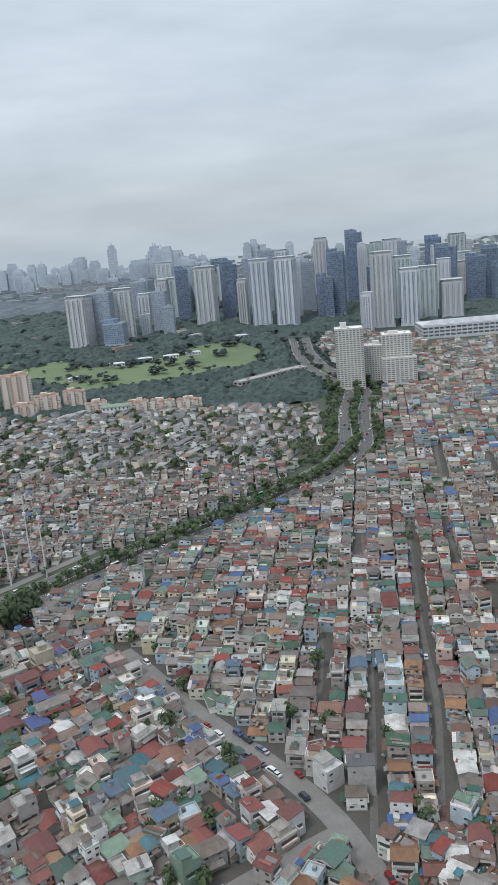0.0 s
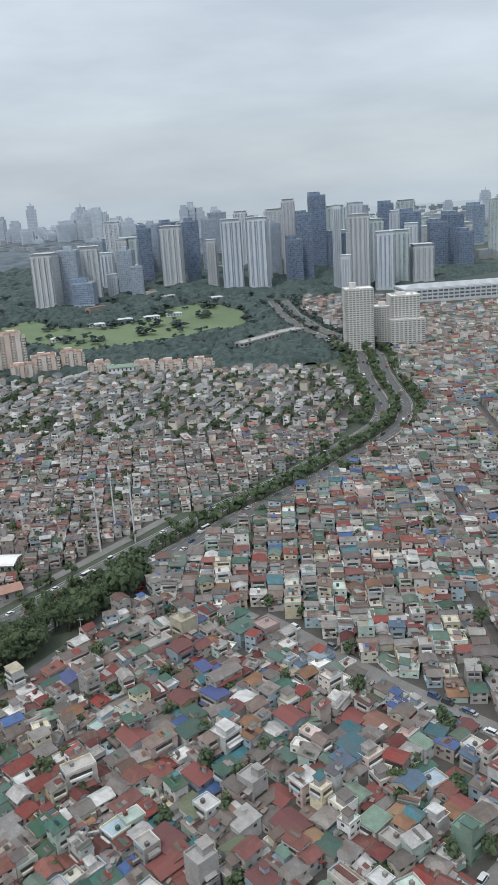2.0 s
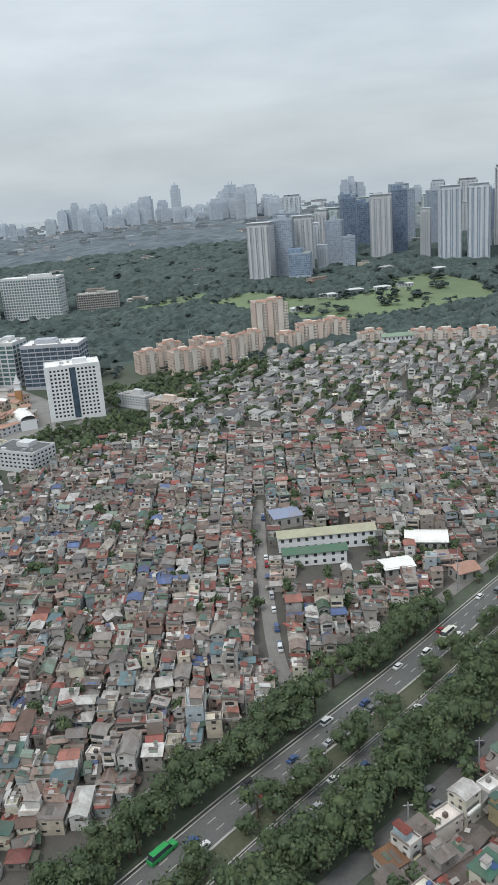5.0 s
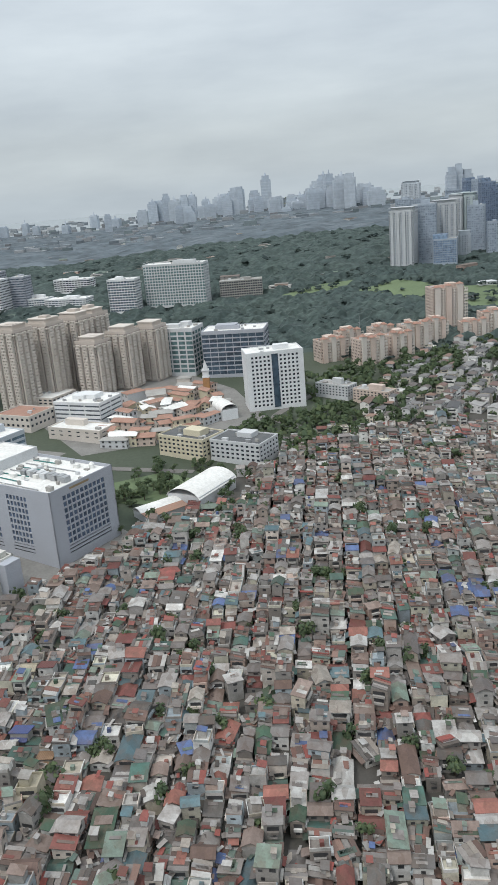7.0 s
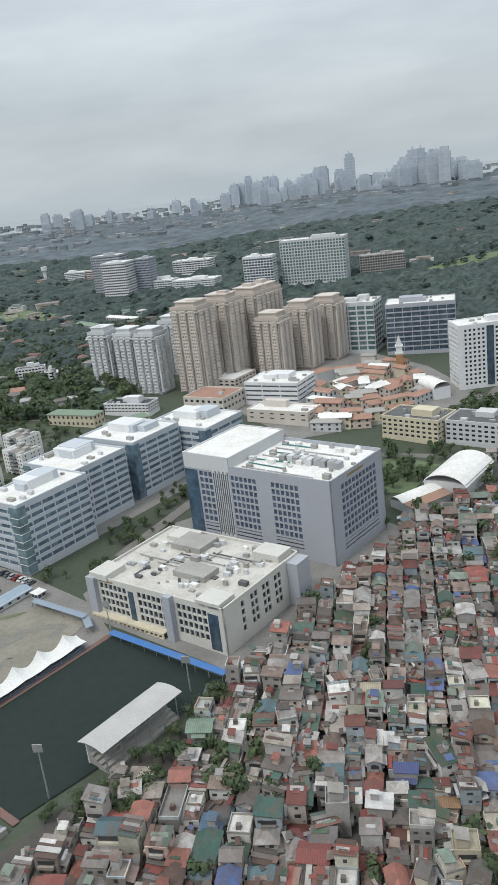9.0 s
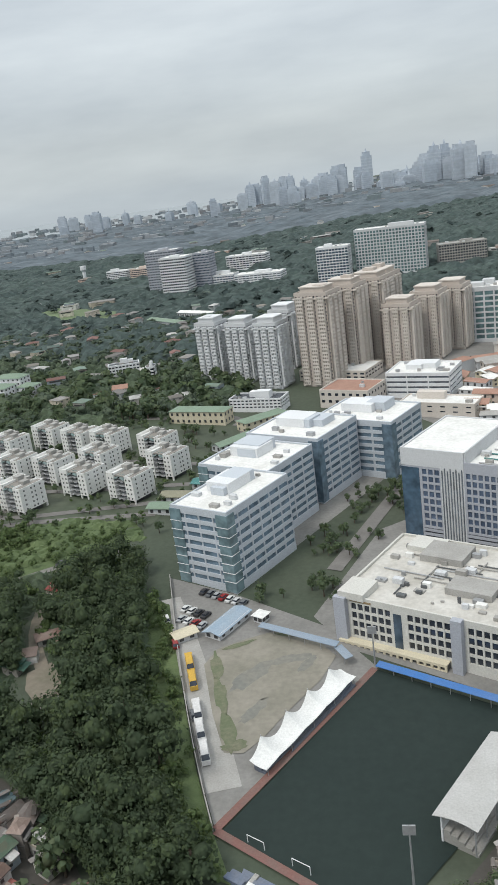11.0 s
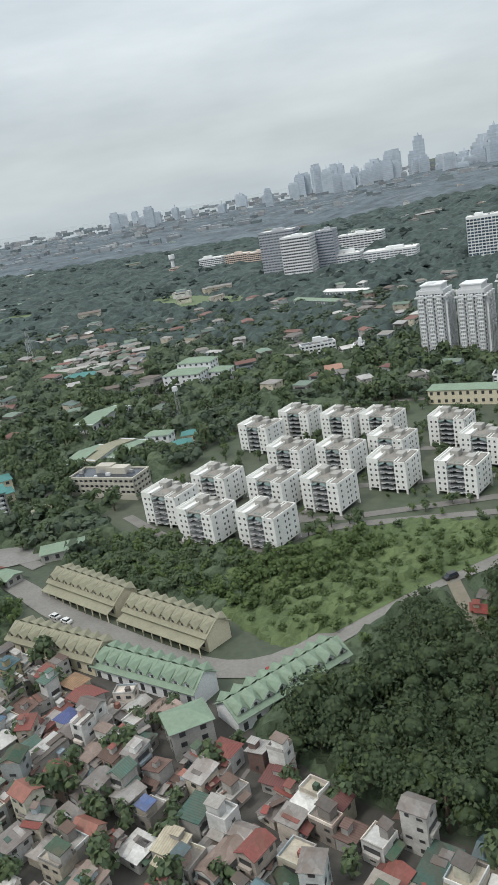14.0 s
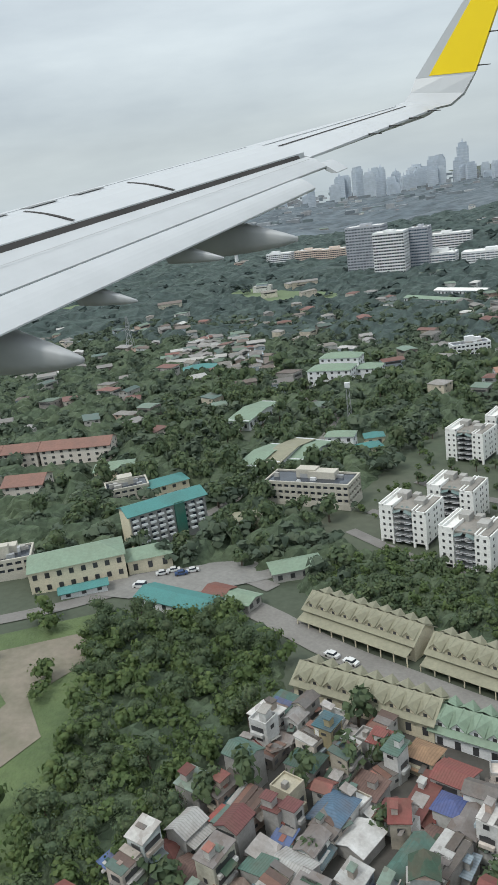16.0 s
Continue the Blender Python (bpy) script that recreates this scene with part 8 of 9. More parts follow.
village_roofing = surface("village_roofing", [(0.23, 0.22, 0.21), (0.12, 0.17, 0.13), (0.19, 0.18, 0.17), (0.15, 0.21, 0.17), (0.31, 0.30, 0.295), (0.20, 0.095, 0.08), (0.15, 0.12, 0.105), (0.26, 0.25, 0.24), (0.10, 0.15, 0.135), (0.48, 0.475, 0.465), (0.21, 0.195, 0.175)], "island", 0.65, 0.1, 0.3, 2.0, 0.5, (0.15, 0.13, 0.11))
# village houses among trees
vrng = random.Random(17)
vg = (Geo(), Geo(), Geo())
VILLAGE = [(-760, 420), (-640, 375), (-575, 470), (-440, 480), (-440, 760), (-620, 780), (-800, 760)]
made = 0
while made < 165:
    x, y = vrng.uniform(-800, -440), vrng.uniform(375, 780)
    if not inside(VILLAGE, x, y) or any((x - cx) ** 2 + (y - cy) ** 2 < (cr + 4) ** 2 for cx, cy, cr in TREELESS):
        continue
    made += 1
    TREELESS.append((x, y, 4.6))
    parts = house(vrng, vrng.uniform(5, 10), vrng.uniform(5, 7), vrng.choice([1, 2, 2]), vrng.choice([0, 0, 1, 2]), False)
    m = pose(x, y, float(land(x, y)) + 1.4, 0, 0, vrng.choice([20, 110, -25, 65]) + vrng.uniform(-6, 6))
    for target, source in zip(vg, parts):
        target.put(source, m)
CLUSTER = [(-668, 596), (-634, 552), (-598, 548), (-612, 579), (-632, 648), (-668, 662)]
made = 0
while made < 62:
    x, y = vrng.uniform(-670, -592), vrng.uniform(546, 664)
    if not inside(CLUSTER, x, y) or any((x - cx) ** 2 + (y - cy) ** 2 < (cr + 1.5) ** 2 for cx, cy, cr in TREELESS):
        continue
    made += 1
    TREELESS.append((x, y, 3.6))
    parts = house(vrng, vrng.uniform(5, 8), vrng.uniform(4.5, 6), 2, vrng.choice([0, 0, 2]), False)
    for target, source in zip(vg, parts):
        target.put(source, pose(x, y, float(land(x, y)) + 0.6, 0, 0, vrng.choice([14, 104]) + vrng.uniform(-4, 4)))
# along the highway
pts = resample(HIGHWAY, 2.6)
for off, spread_, chance, low, high, smin, smax in ((-13.0, 1.2, 0.6, 0, 262, 1.2, 2.1), (-16.5, 1.6, 0.6, 0, 262, 1.2, 2.1), (12.2, 1.2, 0.85, 0, 285, 1.5, 2.4), (15.8, 1.4, 0.85, 0, 276, 1.5, 2.4), (0.6, 1.4, 0.42, 0, 262, 1.0, 1.9),
                                                    (0.6, 1.0, 0.97, 262, 420, 0.85, 1.4), (-12.5, 1.4, 0.14, 262, 420, 0.7, 1.2), (12.3, 1.2, 0.22, 276, 420, 0.7, 1.2), (0, 1.6, 0.75, 420, 640, 0.9, 1.5), (-13.5, 2.0, 0.5, 420, 640, 0.8, 1.4),
                                                    (13.5, 1.8, 0.55, 420, 640, 0.8, 1.5), (-18, 3, 0.4, 425, 620, 0.8, 1.4)):
    for (x, y) in shifted(pts, off):
        if trng.random() < chance and low < y < high:
            spots.append((x + trng.uniform(-spread_, spread_), y + trng.uniform(-spread_, spread_), trng.uniform(smin, smax), 6 if y < 262 and smax > 1.7 else 1))
scatter(WOOD_A, 285, 7, 1.0, 2.3, True, False, 3.6)
scatter(WOOD_A, 160, 3, 0.5, 0.9, True, False, 0.3)
scatter(WOOD_B, 70, 6, 0.8, 1.4, True, False, 1.6)
scatter(WOOD_B, 300, 3, 0.4, 1.0, True, False, 0.3)
scatter([(-640, 322), (-612, 328), (-600, 300), (-592, 265), (-590, 230), (-640, 230)], 60, 3, 0.6, 1.1)
scatter([(-640, 345), (-570, 340), (-545, 345), (-560, 370), (-548, 400), (-535, 450), (-440, 470), (-440, 700), (-760, 760), (-760, 420)], 2300, 5, 0.65, 1.5, True, False, 0.5)
scatter([(-525, 326), (-508, 343), (-548, 354), (-562, 342), (-540, 322)], 120, 1, 0.5, 0.95, True, False, 0.3)
scatter([(-640, 345), (-548, 343), (-562, 372), (-548, 402), (-540, 452), (-440, 478), (-440, 560), (-640, 560)], 520, 1, 0.75, 1.7, True, False, 0.3)
scatter([(-432, 335), (-414, 304), (-396, 315), (-378, 352), (-350, 378), (-368, 392), (-392, 352), (-408, 330)], 60, 1, 0.4, 0.8, False, False, 0.3)
scatter(MEADOW, 420, 3, 0.2, 0.55, True, True)
scatter([(-524, 326), (-508, 345), (-490, 352), (-486, 340), (-500, 326), (-510, 314)], 90, 3, 0.5, 0.95, True, True)
scatter([(-560, 345), (-545, 338), (-520, 318), (-508, 330), (-516, 346), (-530, 350), (-548, 360)], 150, 3, 0.3, 0.75, True, False, 0.3)
scatter([(-562, 364), (-522, 338), (-452, 352), (-438, 410), (-470, 442), (-540, 448)], 130, 3, 0.2, 0.6, True, True)
scatter([(-446, 314), (-435, 306), (-433, 297), (-425, 271), (-418, 249), (-413, 236), (-410, 226), (-420, 230), (-434, 256), (-442, 284)], 150, 3, 0.3, 0.75, False, False, 0.2)
scatter([(-545, 345), (-440, 345), (-440, 470), (-540, 455)], 150, 1, 0.5, 0.95, True, False)
scatter([(-440, 560), (-150, 560), (60, 600), (60, 730), (-90, 660), (-170, 700), (-230, 830), (-160, 880), (-60, 830), (70, 900), (60, 955), (-200, 930), (-440, 1000), (-480, 700)], 900, 2, 1.0, 2.0, True, False, 2)
for cx, cy in ((-95, 720), (-60, 740), (-120, 745), (-20, 760), (5, 800), (-75, 800), (-140, 800), (-45, 775), (20, 850), (-30, 830)):
    for _ in range(4):
        spots.append((cx + trng.uniform(-7, 7), cy + trng.uniform(-8, 8), trng.uniform(1.6, 2.6), 2))
for x, y in resample(GOLF + GOLF[:1], 9):
    for _ in range(2):
        if trng.random() < 0.7:
            spots.append((x + trng.uniform(-9, 9), y + trng.uniform(-9, 9), trng.uniform(1.0, 1.9), 2))
scatter(GOLF, 22, 2, 1.2, 2.2, True, True)
scatter([(-900, 700), (-440, 700), (-440, 1000), (-200, 940), (100, 960), (100, 1400), (-1400, 1500)], 900, 2, 1.6, 3.0, True, False, 2)
for off in (-15, 15, -20, 20, 0):
    for x, y in shifted(pts, off):
        if 600 < y < 880 and trng.random() < 0.5:
            spots.append((x + trng.uniform(-2, 2), y, trng.uniform(0.9, 1.5), 2))
scatter([(60, 600), (140, 660), (210, 800), (180, 880), (90, 900), (60, 730)], 140, 2, 0.7, 1.1)
scatter([(-330, 360), (-300, 345), (-265, 400), (-240, 450), (-270, 470), (-320, 400)], 130, 1, 0.6, 1.1)
scatter([(-265, 400), (-215, 430), (-150, 570), (-210, 560), (-262, 520)], 280, 1, 0.8, 1.4)
scatter([(-440, 345), (-350, 365), (-330, 300), (-300, 345), (-380, 440), (-440, 450)], 70, 1, 0.4, 0.7)
scatter(QUARTERS[0][0], 200, 1, 0.7, 1.25, False, True)
scatter(QUARTERS[1][0], 150, 1, 0.7, 1.3, False, False, 0.6)
scatter(QUARTERS[3][0], 300, 1, 0.7, 1.3, False, True)
scatter([(-360, 228), (-330, 222), (-335, 245), (-352, 250)], 16, 1, 0.7, 1.2, False, True)
scatter([(-384, 218), (-366, 218), (-358, 240), (-352, 256), (-356, 259), (-362, 246), (-372, 230), (-381, 222)], 34, 6, 0.6, 1.1, False, True)
scatter([(-95, 330), (-75, 335), (-85, 365), (-100, 360)], 22, 1, 0.7, 1.1, False, True)
scatter([(-150, 300), (-128, 285), (-110, 290), (-135, 318)], 26, 1, 0.6, 1.0, False, True)
scatter(QUARTERS[4][0], 210, 1, 0.7, 1.4, False, False, 0.5)
scatter(QUARTERS[5][0], 760, 1, 0.65, 1.2, False, True)
scatter([(-230, 428), (-120, 428), (-30, 432), (40, 436), (40, 446), (-120, 446), (-230, 446)], 70, 1, 0.6, 1.0, False, True)
scatter(QUARTERS[6][0], 110, 2, 0.5, 0.9, False, True)
scatter([(-200, 870), (150, 870), (190, 900), (330, 970), (330, 1160), (-200, 1150)], 520, 2, 0.8, 1.6, True, False, 1)
for x, y, s in ((33, 158, 1.5), (36, 155, 1.2), (20, 193, 1.2), (48, 150, 1.0), (-345, 235, 1.3), (-340, 233, 1.2), (-349, 231, 1.1)):
    spots.append((x, y, s, 1))
for x, y, s in ((-398, 309, 1.0), (-395, 305.5, 0.85), (-396, 313, 0.9), (-401, 312, 0.7), (-399, 332, 0.7), (-396, 338, 0.8), (-394, 343, 0.65), (-391, 350, 0.75), (-389, 357, 0.8), (-386, 364, 0.9), (-384, 369, 0.9), (-380, 374, 0.8),
                (-327, 352, 0.9), (-324, 357, 1.0), (-319, 362, 0.9), (-315, 367, 1.1), (-310, 372, 1.0), (-305, 376, 1.1), (-302, 381, 1.0), (-313, 376, 0.9), (-320, 370, 0.8), (-330, 346, 0.9), (-322, 341, 0.9), (-318, 338, 0.8)):
    spots.append((x, y, s, 6))

near = sorted((y + 0.355 * x, i) for i, (x, y, s, k) in enumerate(spots) if k in (1, 3, 6))[:160]
chosen = {i for _, i in near}
tree_meshes = []
for k, (v, t) in enumerate(NEAR_CROWNS):
    me = bpy.data.meshes.new("crown")
    me.from_pydata([tuple(p) for p in v], [], [tuple(int(i) for i in q) for q in t])
    me.polygons.foreach_set("use_smooth", [True] * len(t))
    me.materials.append(leaf_object)
    tk = trunk_of(k, 2.5, 5.2).mesh("trunk")
    tk.materials.append(bark)
    tree_meshes.append((me, tk))
bins = {1: ([], [], [0], MID_CROWNS), 2: ([], [], [0], FAR_CROWNS), 3: ([], [], [0], SHRUB_CROWNS), 4: ([], [], [0], FAR_CROWNS), 5: ([], [], [0], YARD_CROWNS), 6: ([], [], [0], WOOD_CROWNS), 7: ([], [], [0], WOOD_CROWNS)}
trunks = Geo()
for i, (x, y, s, kind) in enumerate(spots):
    z, turn = float(land(x, y)), trng.uniform(0, math.tau)
    stretch_z = trng.uniform(0.8, 1.25) * (0.24 if kind == 4 else 0.5 if kind == 2 else 0.85 if kind == 5 else 1)
    if i in chosen:
        b = thing("tree", "broad dark green tree with uneven leafy crown", "tree", pose(x, y, z, 0, 0, math.degrees(turn)), "trees near houses and roads")
        crown, tk = tree_meshes[i % 6]
        for nm, me, mt in (("trunk", tk, bark), ("crown", crown, leaf_object)):
            o = part(nm, me, mt, b)
            o.scale = (s, s, s * stretch_z)
        continue
    vv, tt, count, crowns = bins[kind]
    if kind == 1 and y + 0.355 * x > 300:
        crowns = YARD_CROWNS
    v, t = crowns[i % len(crowns)]
    c, sn = math.cos(turn), math.sin(turn)
    p = v * (s, s, s * stretch_z)
    vv.append(np.column_stack((p[:, 0] * c - p[:, 1] * sn + x, p[:, 0] * sn + p[:, 1] * c + y, p[:, 2] + z)))
    tt.append(t + count[0])
    count[0] += len(v)
    if kind in (6, 7) or kind == 1 and y + 0.355 * x < 330:
        trunks.tube((x, y, z - 0.5), (x, y, z + 2.8 * s), 0.2 * s, 0.12 * s, 4, False)
joined("wood_crowns", bins[6][0], bins[6][1], leaf_stuff, "large dark green crowns of close-standing trees", "trees")
joined("wood_crowns", bins[7][0], bins[7][1], leaf_deep, "deep green crowns of an old close wood", "trees")
joined("tree_crowns", bins[1][0], bins[1][1], leaf_stuff, "dense dark green tree crowns of the woods", "trees")
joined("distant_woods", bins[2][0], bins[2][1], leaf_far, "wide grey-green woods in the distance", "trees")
joined("village_trees", bins[5][0], bins[5][1], leaf_village, "dark green trees between village houses", "trees")
joined("shrubs", bins[3][0], bins[3][1], leaf_bright, "bright green shrubs and banana plants", "shrubs")


def canopy(name, poly, step, cell, low, high, seed, material, label, bare=(), lines=()):
    """A closed roof of tree tops: one uneven sheet of many domes, falling to the ground at its rim and round what stands in it."""
    r = np.random.RandomState(seed)
    x0, x1 = min(p[0] for p in poly), max(p[0] for p in poly)
    y0, y1 = min(p[1] for p in poly), max(p[1] for p in poly)
    nx, ny = int((x1 - x0) / step) + 2, int((y1 - y0) / step) + 2
    gx, gy = np.meshgrid(x0 + np.arange(nx) * step, y0 + np.arange(ny) * step)
    gx, gy = gx + r.uniform(-0.3, 0.3, gx.shape) * step, gy + r.uniform(-0.3, 0.3, gx.shape) * step

    def within(q):
        hit = np.zeros(gx.shape, bool)
        for (ax, ay), (bx, by) in zip(q, q[1:] + q[:1]):
            if ay != by:
                hit ^= ((ay > gy) != (by > gy)) & (gx < (bx - ax) * (gy - ay) / (by - ay) + ax)
        return hit
    keep = within(poly)
    for q in bare:
        keep &= ~within(q)
    for cx, cy, cr in TREELESS:
        if x0 - cr < cx < x1 + cr and y0 - cr < cy < y1 + cr:
            keep &= (gx - cx) ** 2 + (gy - cy) ** 2 > cr * cr
    for ln, half in lines:
        for (ax, ay), (bx, by) in zip(ln, ln[1:]):
            dx, dy = bx - ax, by - ay
            k = np.clip(((gx - ax) * dx + (gy - ay) * dy) / (dx * dx + dy * dy), 0, 1)
            keep &= np.hypot(gx - ax - k * dx, gy - ay - k * dy) > half
    fill = np.zeros(gx.shape)
    for di in (-1, 0, 1):
        for dj in (-1, 0, 1):
            fill += np.roll(np.roll(keep, di, 0), dj, 1) / 9.0
    keep &= fill > 0.5
    mx, my = int((x1 - x0) / cell) + 4, int((y1 - y0) / cell) + 4
    px, py, pr, ph = r.rand(my, mx), r.rand(my, mx), r.uniform(0.55, 1.0, (my, mx)) * cell, r.uniform(low, high, (my, mx))
    ci, cj = ((gx - x0) / cell).astype(int) + 1, ((gy - y0) / cell).astype(int) + 1
    top = np.full(gx.shape, low * 0.45)
    for di in (-1, 0, 1):
        for dj in (-1, 0, 1):
            i, j = np.clip(ci + di, 0, mx - 1), np.clip(cj + dj, 0, my - 1)
            ex, ey = x0 + (i - 1 + px[j, i]) * cell - gx, y0 + (j - 1 + py[j, i]) * cell - gy
            top = np.maximum(top, ph[j, i] * np.sqrt(np.clip(1 - (ex * ex + ey * ey) / pr[j, i] ** 2, 0, 1)))
    top += r.uniform(-0.2, 0.2, gx.shape) * high
    z = land(gx, gy) + np.where(keep, top * np.clip(fill * 1.6 - 0.6, 0.15, 1), -0.8)
    idx = np.arange(nx * ny).reshape(ny, nx)
    a, b_, c, d = idx[:-1, :-1].ravel(), idx[:-1, 1:].ravel(), idx[1:, 1:].ravel(), idx[1:, :-1].ravel()
    k = keep.ravel()
    use = k[a] | k[b_] | k[c] | k[d]
    tri = np.concatenate((np.column_stack((a, b_, c))[use], np.column_stack((a, c, d))[use]))
    joined(name, [np.column_stack((gx.ravel(), gy.ravel(), z.ravel()))], [tri], material, label, "trees").data.polygons.foreach_set("use_smooth", np.zeros(len(tri), dtype=bool))


far_bare = [GOLF, [(-280, 815), (-235, 870), (-195, 880), (-215, 830), (-255, 800)], [(-700, 900), (-697, 950), (-600, 830), (-590, 786), (-640, 812)], [(-880, 925), (-865, 965), (-790, 930), (-826, 882)], QUARTERS[5][0], QUARTERS[6][0]]
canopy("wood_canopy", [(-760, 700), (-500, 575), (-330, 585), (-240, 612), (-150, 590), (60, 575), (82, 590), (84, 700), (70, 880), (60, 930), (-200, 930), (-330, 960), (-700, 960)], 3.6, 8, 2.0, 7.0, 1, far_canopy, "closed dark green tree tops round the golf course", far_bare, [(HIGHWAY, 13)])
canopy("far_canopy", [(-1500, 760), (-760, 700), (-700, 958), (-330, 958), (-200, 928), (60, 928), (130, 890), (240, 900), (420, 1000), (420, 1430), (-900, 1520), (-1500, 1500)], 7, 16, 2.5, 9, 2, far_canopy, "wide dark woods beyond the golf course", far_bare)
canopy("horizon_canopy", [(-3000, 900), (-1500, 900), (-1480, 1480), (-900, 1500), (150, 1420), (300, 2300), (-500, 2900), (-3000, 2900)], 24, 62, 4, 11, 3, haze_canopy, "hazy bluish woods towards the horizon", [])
canopy("village_canopy", [(-800, 420), (-640, 345), (-575, 345), (-550, 356), (-566, 372), (-552, 402), (-540, 452), (-440, 480), (-440, 560), (-500, 572), (-760, 698), (-800, 700)], 2.0, 5.5, 1.2, 5.6, 4, village_canopy, "dark green tree tops between village houses", [], [([(-600, 372), (-575, 420), (-566, 470), (-590, 520), (-600, 560)], 2.2), ([(-640, 318), (-616, 330), (-596, 345), (-583, 352), (-570, 342)], 3)])
for wood_, k in ((WOOD_A, 5), (WOOD_B, 6), ([(-525, 326), (-508, 343), (-540, 352), (-558, 342), (-540, 324)], 7)):
    canopy("undergrowth", wood_, 1.3, 3.6, 1.0, 3.0, k, village_canopy, "leafy undergrowth below the trees", [CLEARING, MEADOW], [(TRACK, 2.0), (BARRACK_ROAD, 3.2), (CAMPUS_ROAD, 3.6)])
canopy("meadow_growth", [(-524, 322), (-508, 306), (-500, 301), (-494, 307), (-480, 321), (-470, 329), (-450, 344), (-456, 356), (-478, 360), (-490, 356), (-508, 349), (-522, 344)], 1.0, 3.0, 0.3, 2.2, 8, scrub, "bright green waist-high meadow growth", [], [(BARRACK_ROAD, 3.0)] + terraces)
canopy("bushes", [(-572, 350), (-560, 336), (-540, 326), (-520, 316), (-512, 320), (-516, 346), (-530, 350), (-548, 360)], 1.2, 3.2, 0.6, 3.0, 9, village_canopy, "dense green bushes between terraces and flats", [], [(BARRACK_ROAD, 3.6)] + terraces)
tagged(part("tree_trunks", trunks, bark), "brown trunks of the woods", "trees", "", "stuff")

for k in range(260):
    x, y = vrng.uniform(-2200, 60), vrng.uniform(800, 2000)
    if inside(GOLF, x, y) or any((x - cx) ** 2 + (y - cy) ** 2 < (cr + 4) ** 2 for cx, cy, cr in TREELESS):
        continue
    parts = house(vrng, vrng.uniform(8, 26), vrng.uniform(7, 11), vrng.choice([1, 2, 3]), vrng.choice([0, 1, 3]), False)
    m = pose(x, y, float(land(x, y)) + 1.5, 0, 0, vrng.uniform(-40, 40))
    for target, source in zip(vg, parts):
        target.put(source, m)
for target, mat, nm, lab in zip(vg, (wall_stuff, village_roofing, opening), ("village_walls", "village_roofs", "village_windows"), ("pale walls of scattered village houses", "roofs of scattered village houses", "dark windows of scattered village houses")):
    tagged(part(nm, target, mat), lab, "houses", "", "stuff")
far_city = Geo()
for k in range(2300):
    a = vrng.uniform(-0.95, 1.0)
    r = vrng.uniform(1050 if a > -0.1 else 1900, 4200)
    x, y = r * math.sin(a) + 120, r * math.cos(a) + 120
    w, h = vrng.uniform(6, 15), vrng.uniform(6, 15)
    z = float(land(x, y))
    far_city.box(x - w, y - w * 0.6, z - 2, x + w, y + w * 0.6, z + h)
# The blocks' grey-blue palette holds the haze of their distance.
tagged(part("distant_city", far_city, surface("hazed_roofs", [(0.22, 0.245, 0.265), (0.29, 0.31, 0.33), (0.18, 0.21, 0.235), (0.24, 0.245, 0.255), (0.155, 0.19, 0.20), (0.36, 0.37, 0.38)], "island", wear=0.2, dirt=(0.3, 0.33, 0.36), coarse=0.02, fine=0.2)), "hazy low city blocks towards the horizon", "city", "", "stuff")


# ---- vehicles ----
def car_parts(length, width, height, van):
    body = Geo().box(-length / 2, -width / 2, 0.18, length / 2, width / 2, height * (0.62 if not van else 0.55), True)
    k = (0.28, 0.34) if not van else (0.47, 0.36)
    z0, z1 = height * (0.62 if not van else 0.55), height
    cabin = Geo().add([(-length * k[0], -width * 0.46, z0), (length * k[1] * 0.9, -width * 0.46, z0), (length * k[1] * 0.9, width * 0.46, z0), (-length * k[0], width * 0.46, z0),
                       (-length * k[0] * 0.85, -width * 0.4, z1), (length * k[1] * 0.55, -width * 0.4, z1), (length * k[1] * 0.55, width * 0.4, z1), (-length * k[0] * 0.85, width * 0.4, z1)],
                      [(0, 1, 5, 4), (1, 2, 6, 5), (2, 3, 7, 6), (3, 0, 4, 7)])
    top = Geo().box(-length * k[0] * 0.86, -width * 0.41, z1 - 0.03, length * k[1] * 0.56, width * 0.41, z1 + 0.04, True)
    wheel = Geo().tube((0, -0.07, 0), (0, 0.07, 0), 0.22, 0.22, 10)
    return body.mesh("body"), cabin.mesh("cabin_glass"), top.mesh("roof"), wheel.mesh("wheel")


CAR = car_parts(2.9, 1.25, 1.0, False)
VAN = car_parts(3.3, 1.35, 1.35, True)
BUS = car_parts(6.6, 1.6, 2.0, True)
bus_paints = [surface("bus_paint", c, rough=0.4, metal=0.05, coarse=0.5, wear=0.15) for c in ((0.68, 0.67, 0.64), (0.62, 0.60, 0.52), (0.66, 0.65, 0.63), (0.04, 0.34, 0.10))]
paint_rng, painted = random.Random(3), {}


def vehicle(x, y, ang, kind, lift=0.24, own=None):
    meshes, nm, lab = ((CAR, "car", "small parked or slow saloon car"), (VAN, "van", "boxy light van on the road"), (BUS, "bus", "long city bus on the highway"))[kind]
    length, width = ((2.9, 1.25), (3.3, 1.35), (6.6, 1.6))[kind]
    b = thing(nm, lab, nm, stand(x, y, ang, lift), "vehicles")
    paint = own or paint_rng.choice(bus_paints if kind == 2 else car_paints)
    if (kind, paint.name) not in painted:
        painted[(kind, paint.name)] = (meshes[0].copy(), meshes[2].copy())
    body, top = painted[(kind, paint.name)]
    part("body", body, paint, b)
    part("cabin_glass", meshes[1], dark_glass, b)
    part("roof", top, paint, b)
    for sx in (-0.31, 0.31) if y + 0.355 * x < 175 else ():
        for sy in (-0.47, 0.47):
            part("wheel", meshes[3], rubber, b, "", pose(sx * length, sy * width, 0.22))


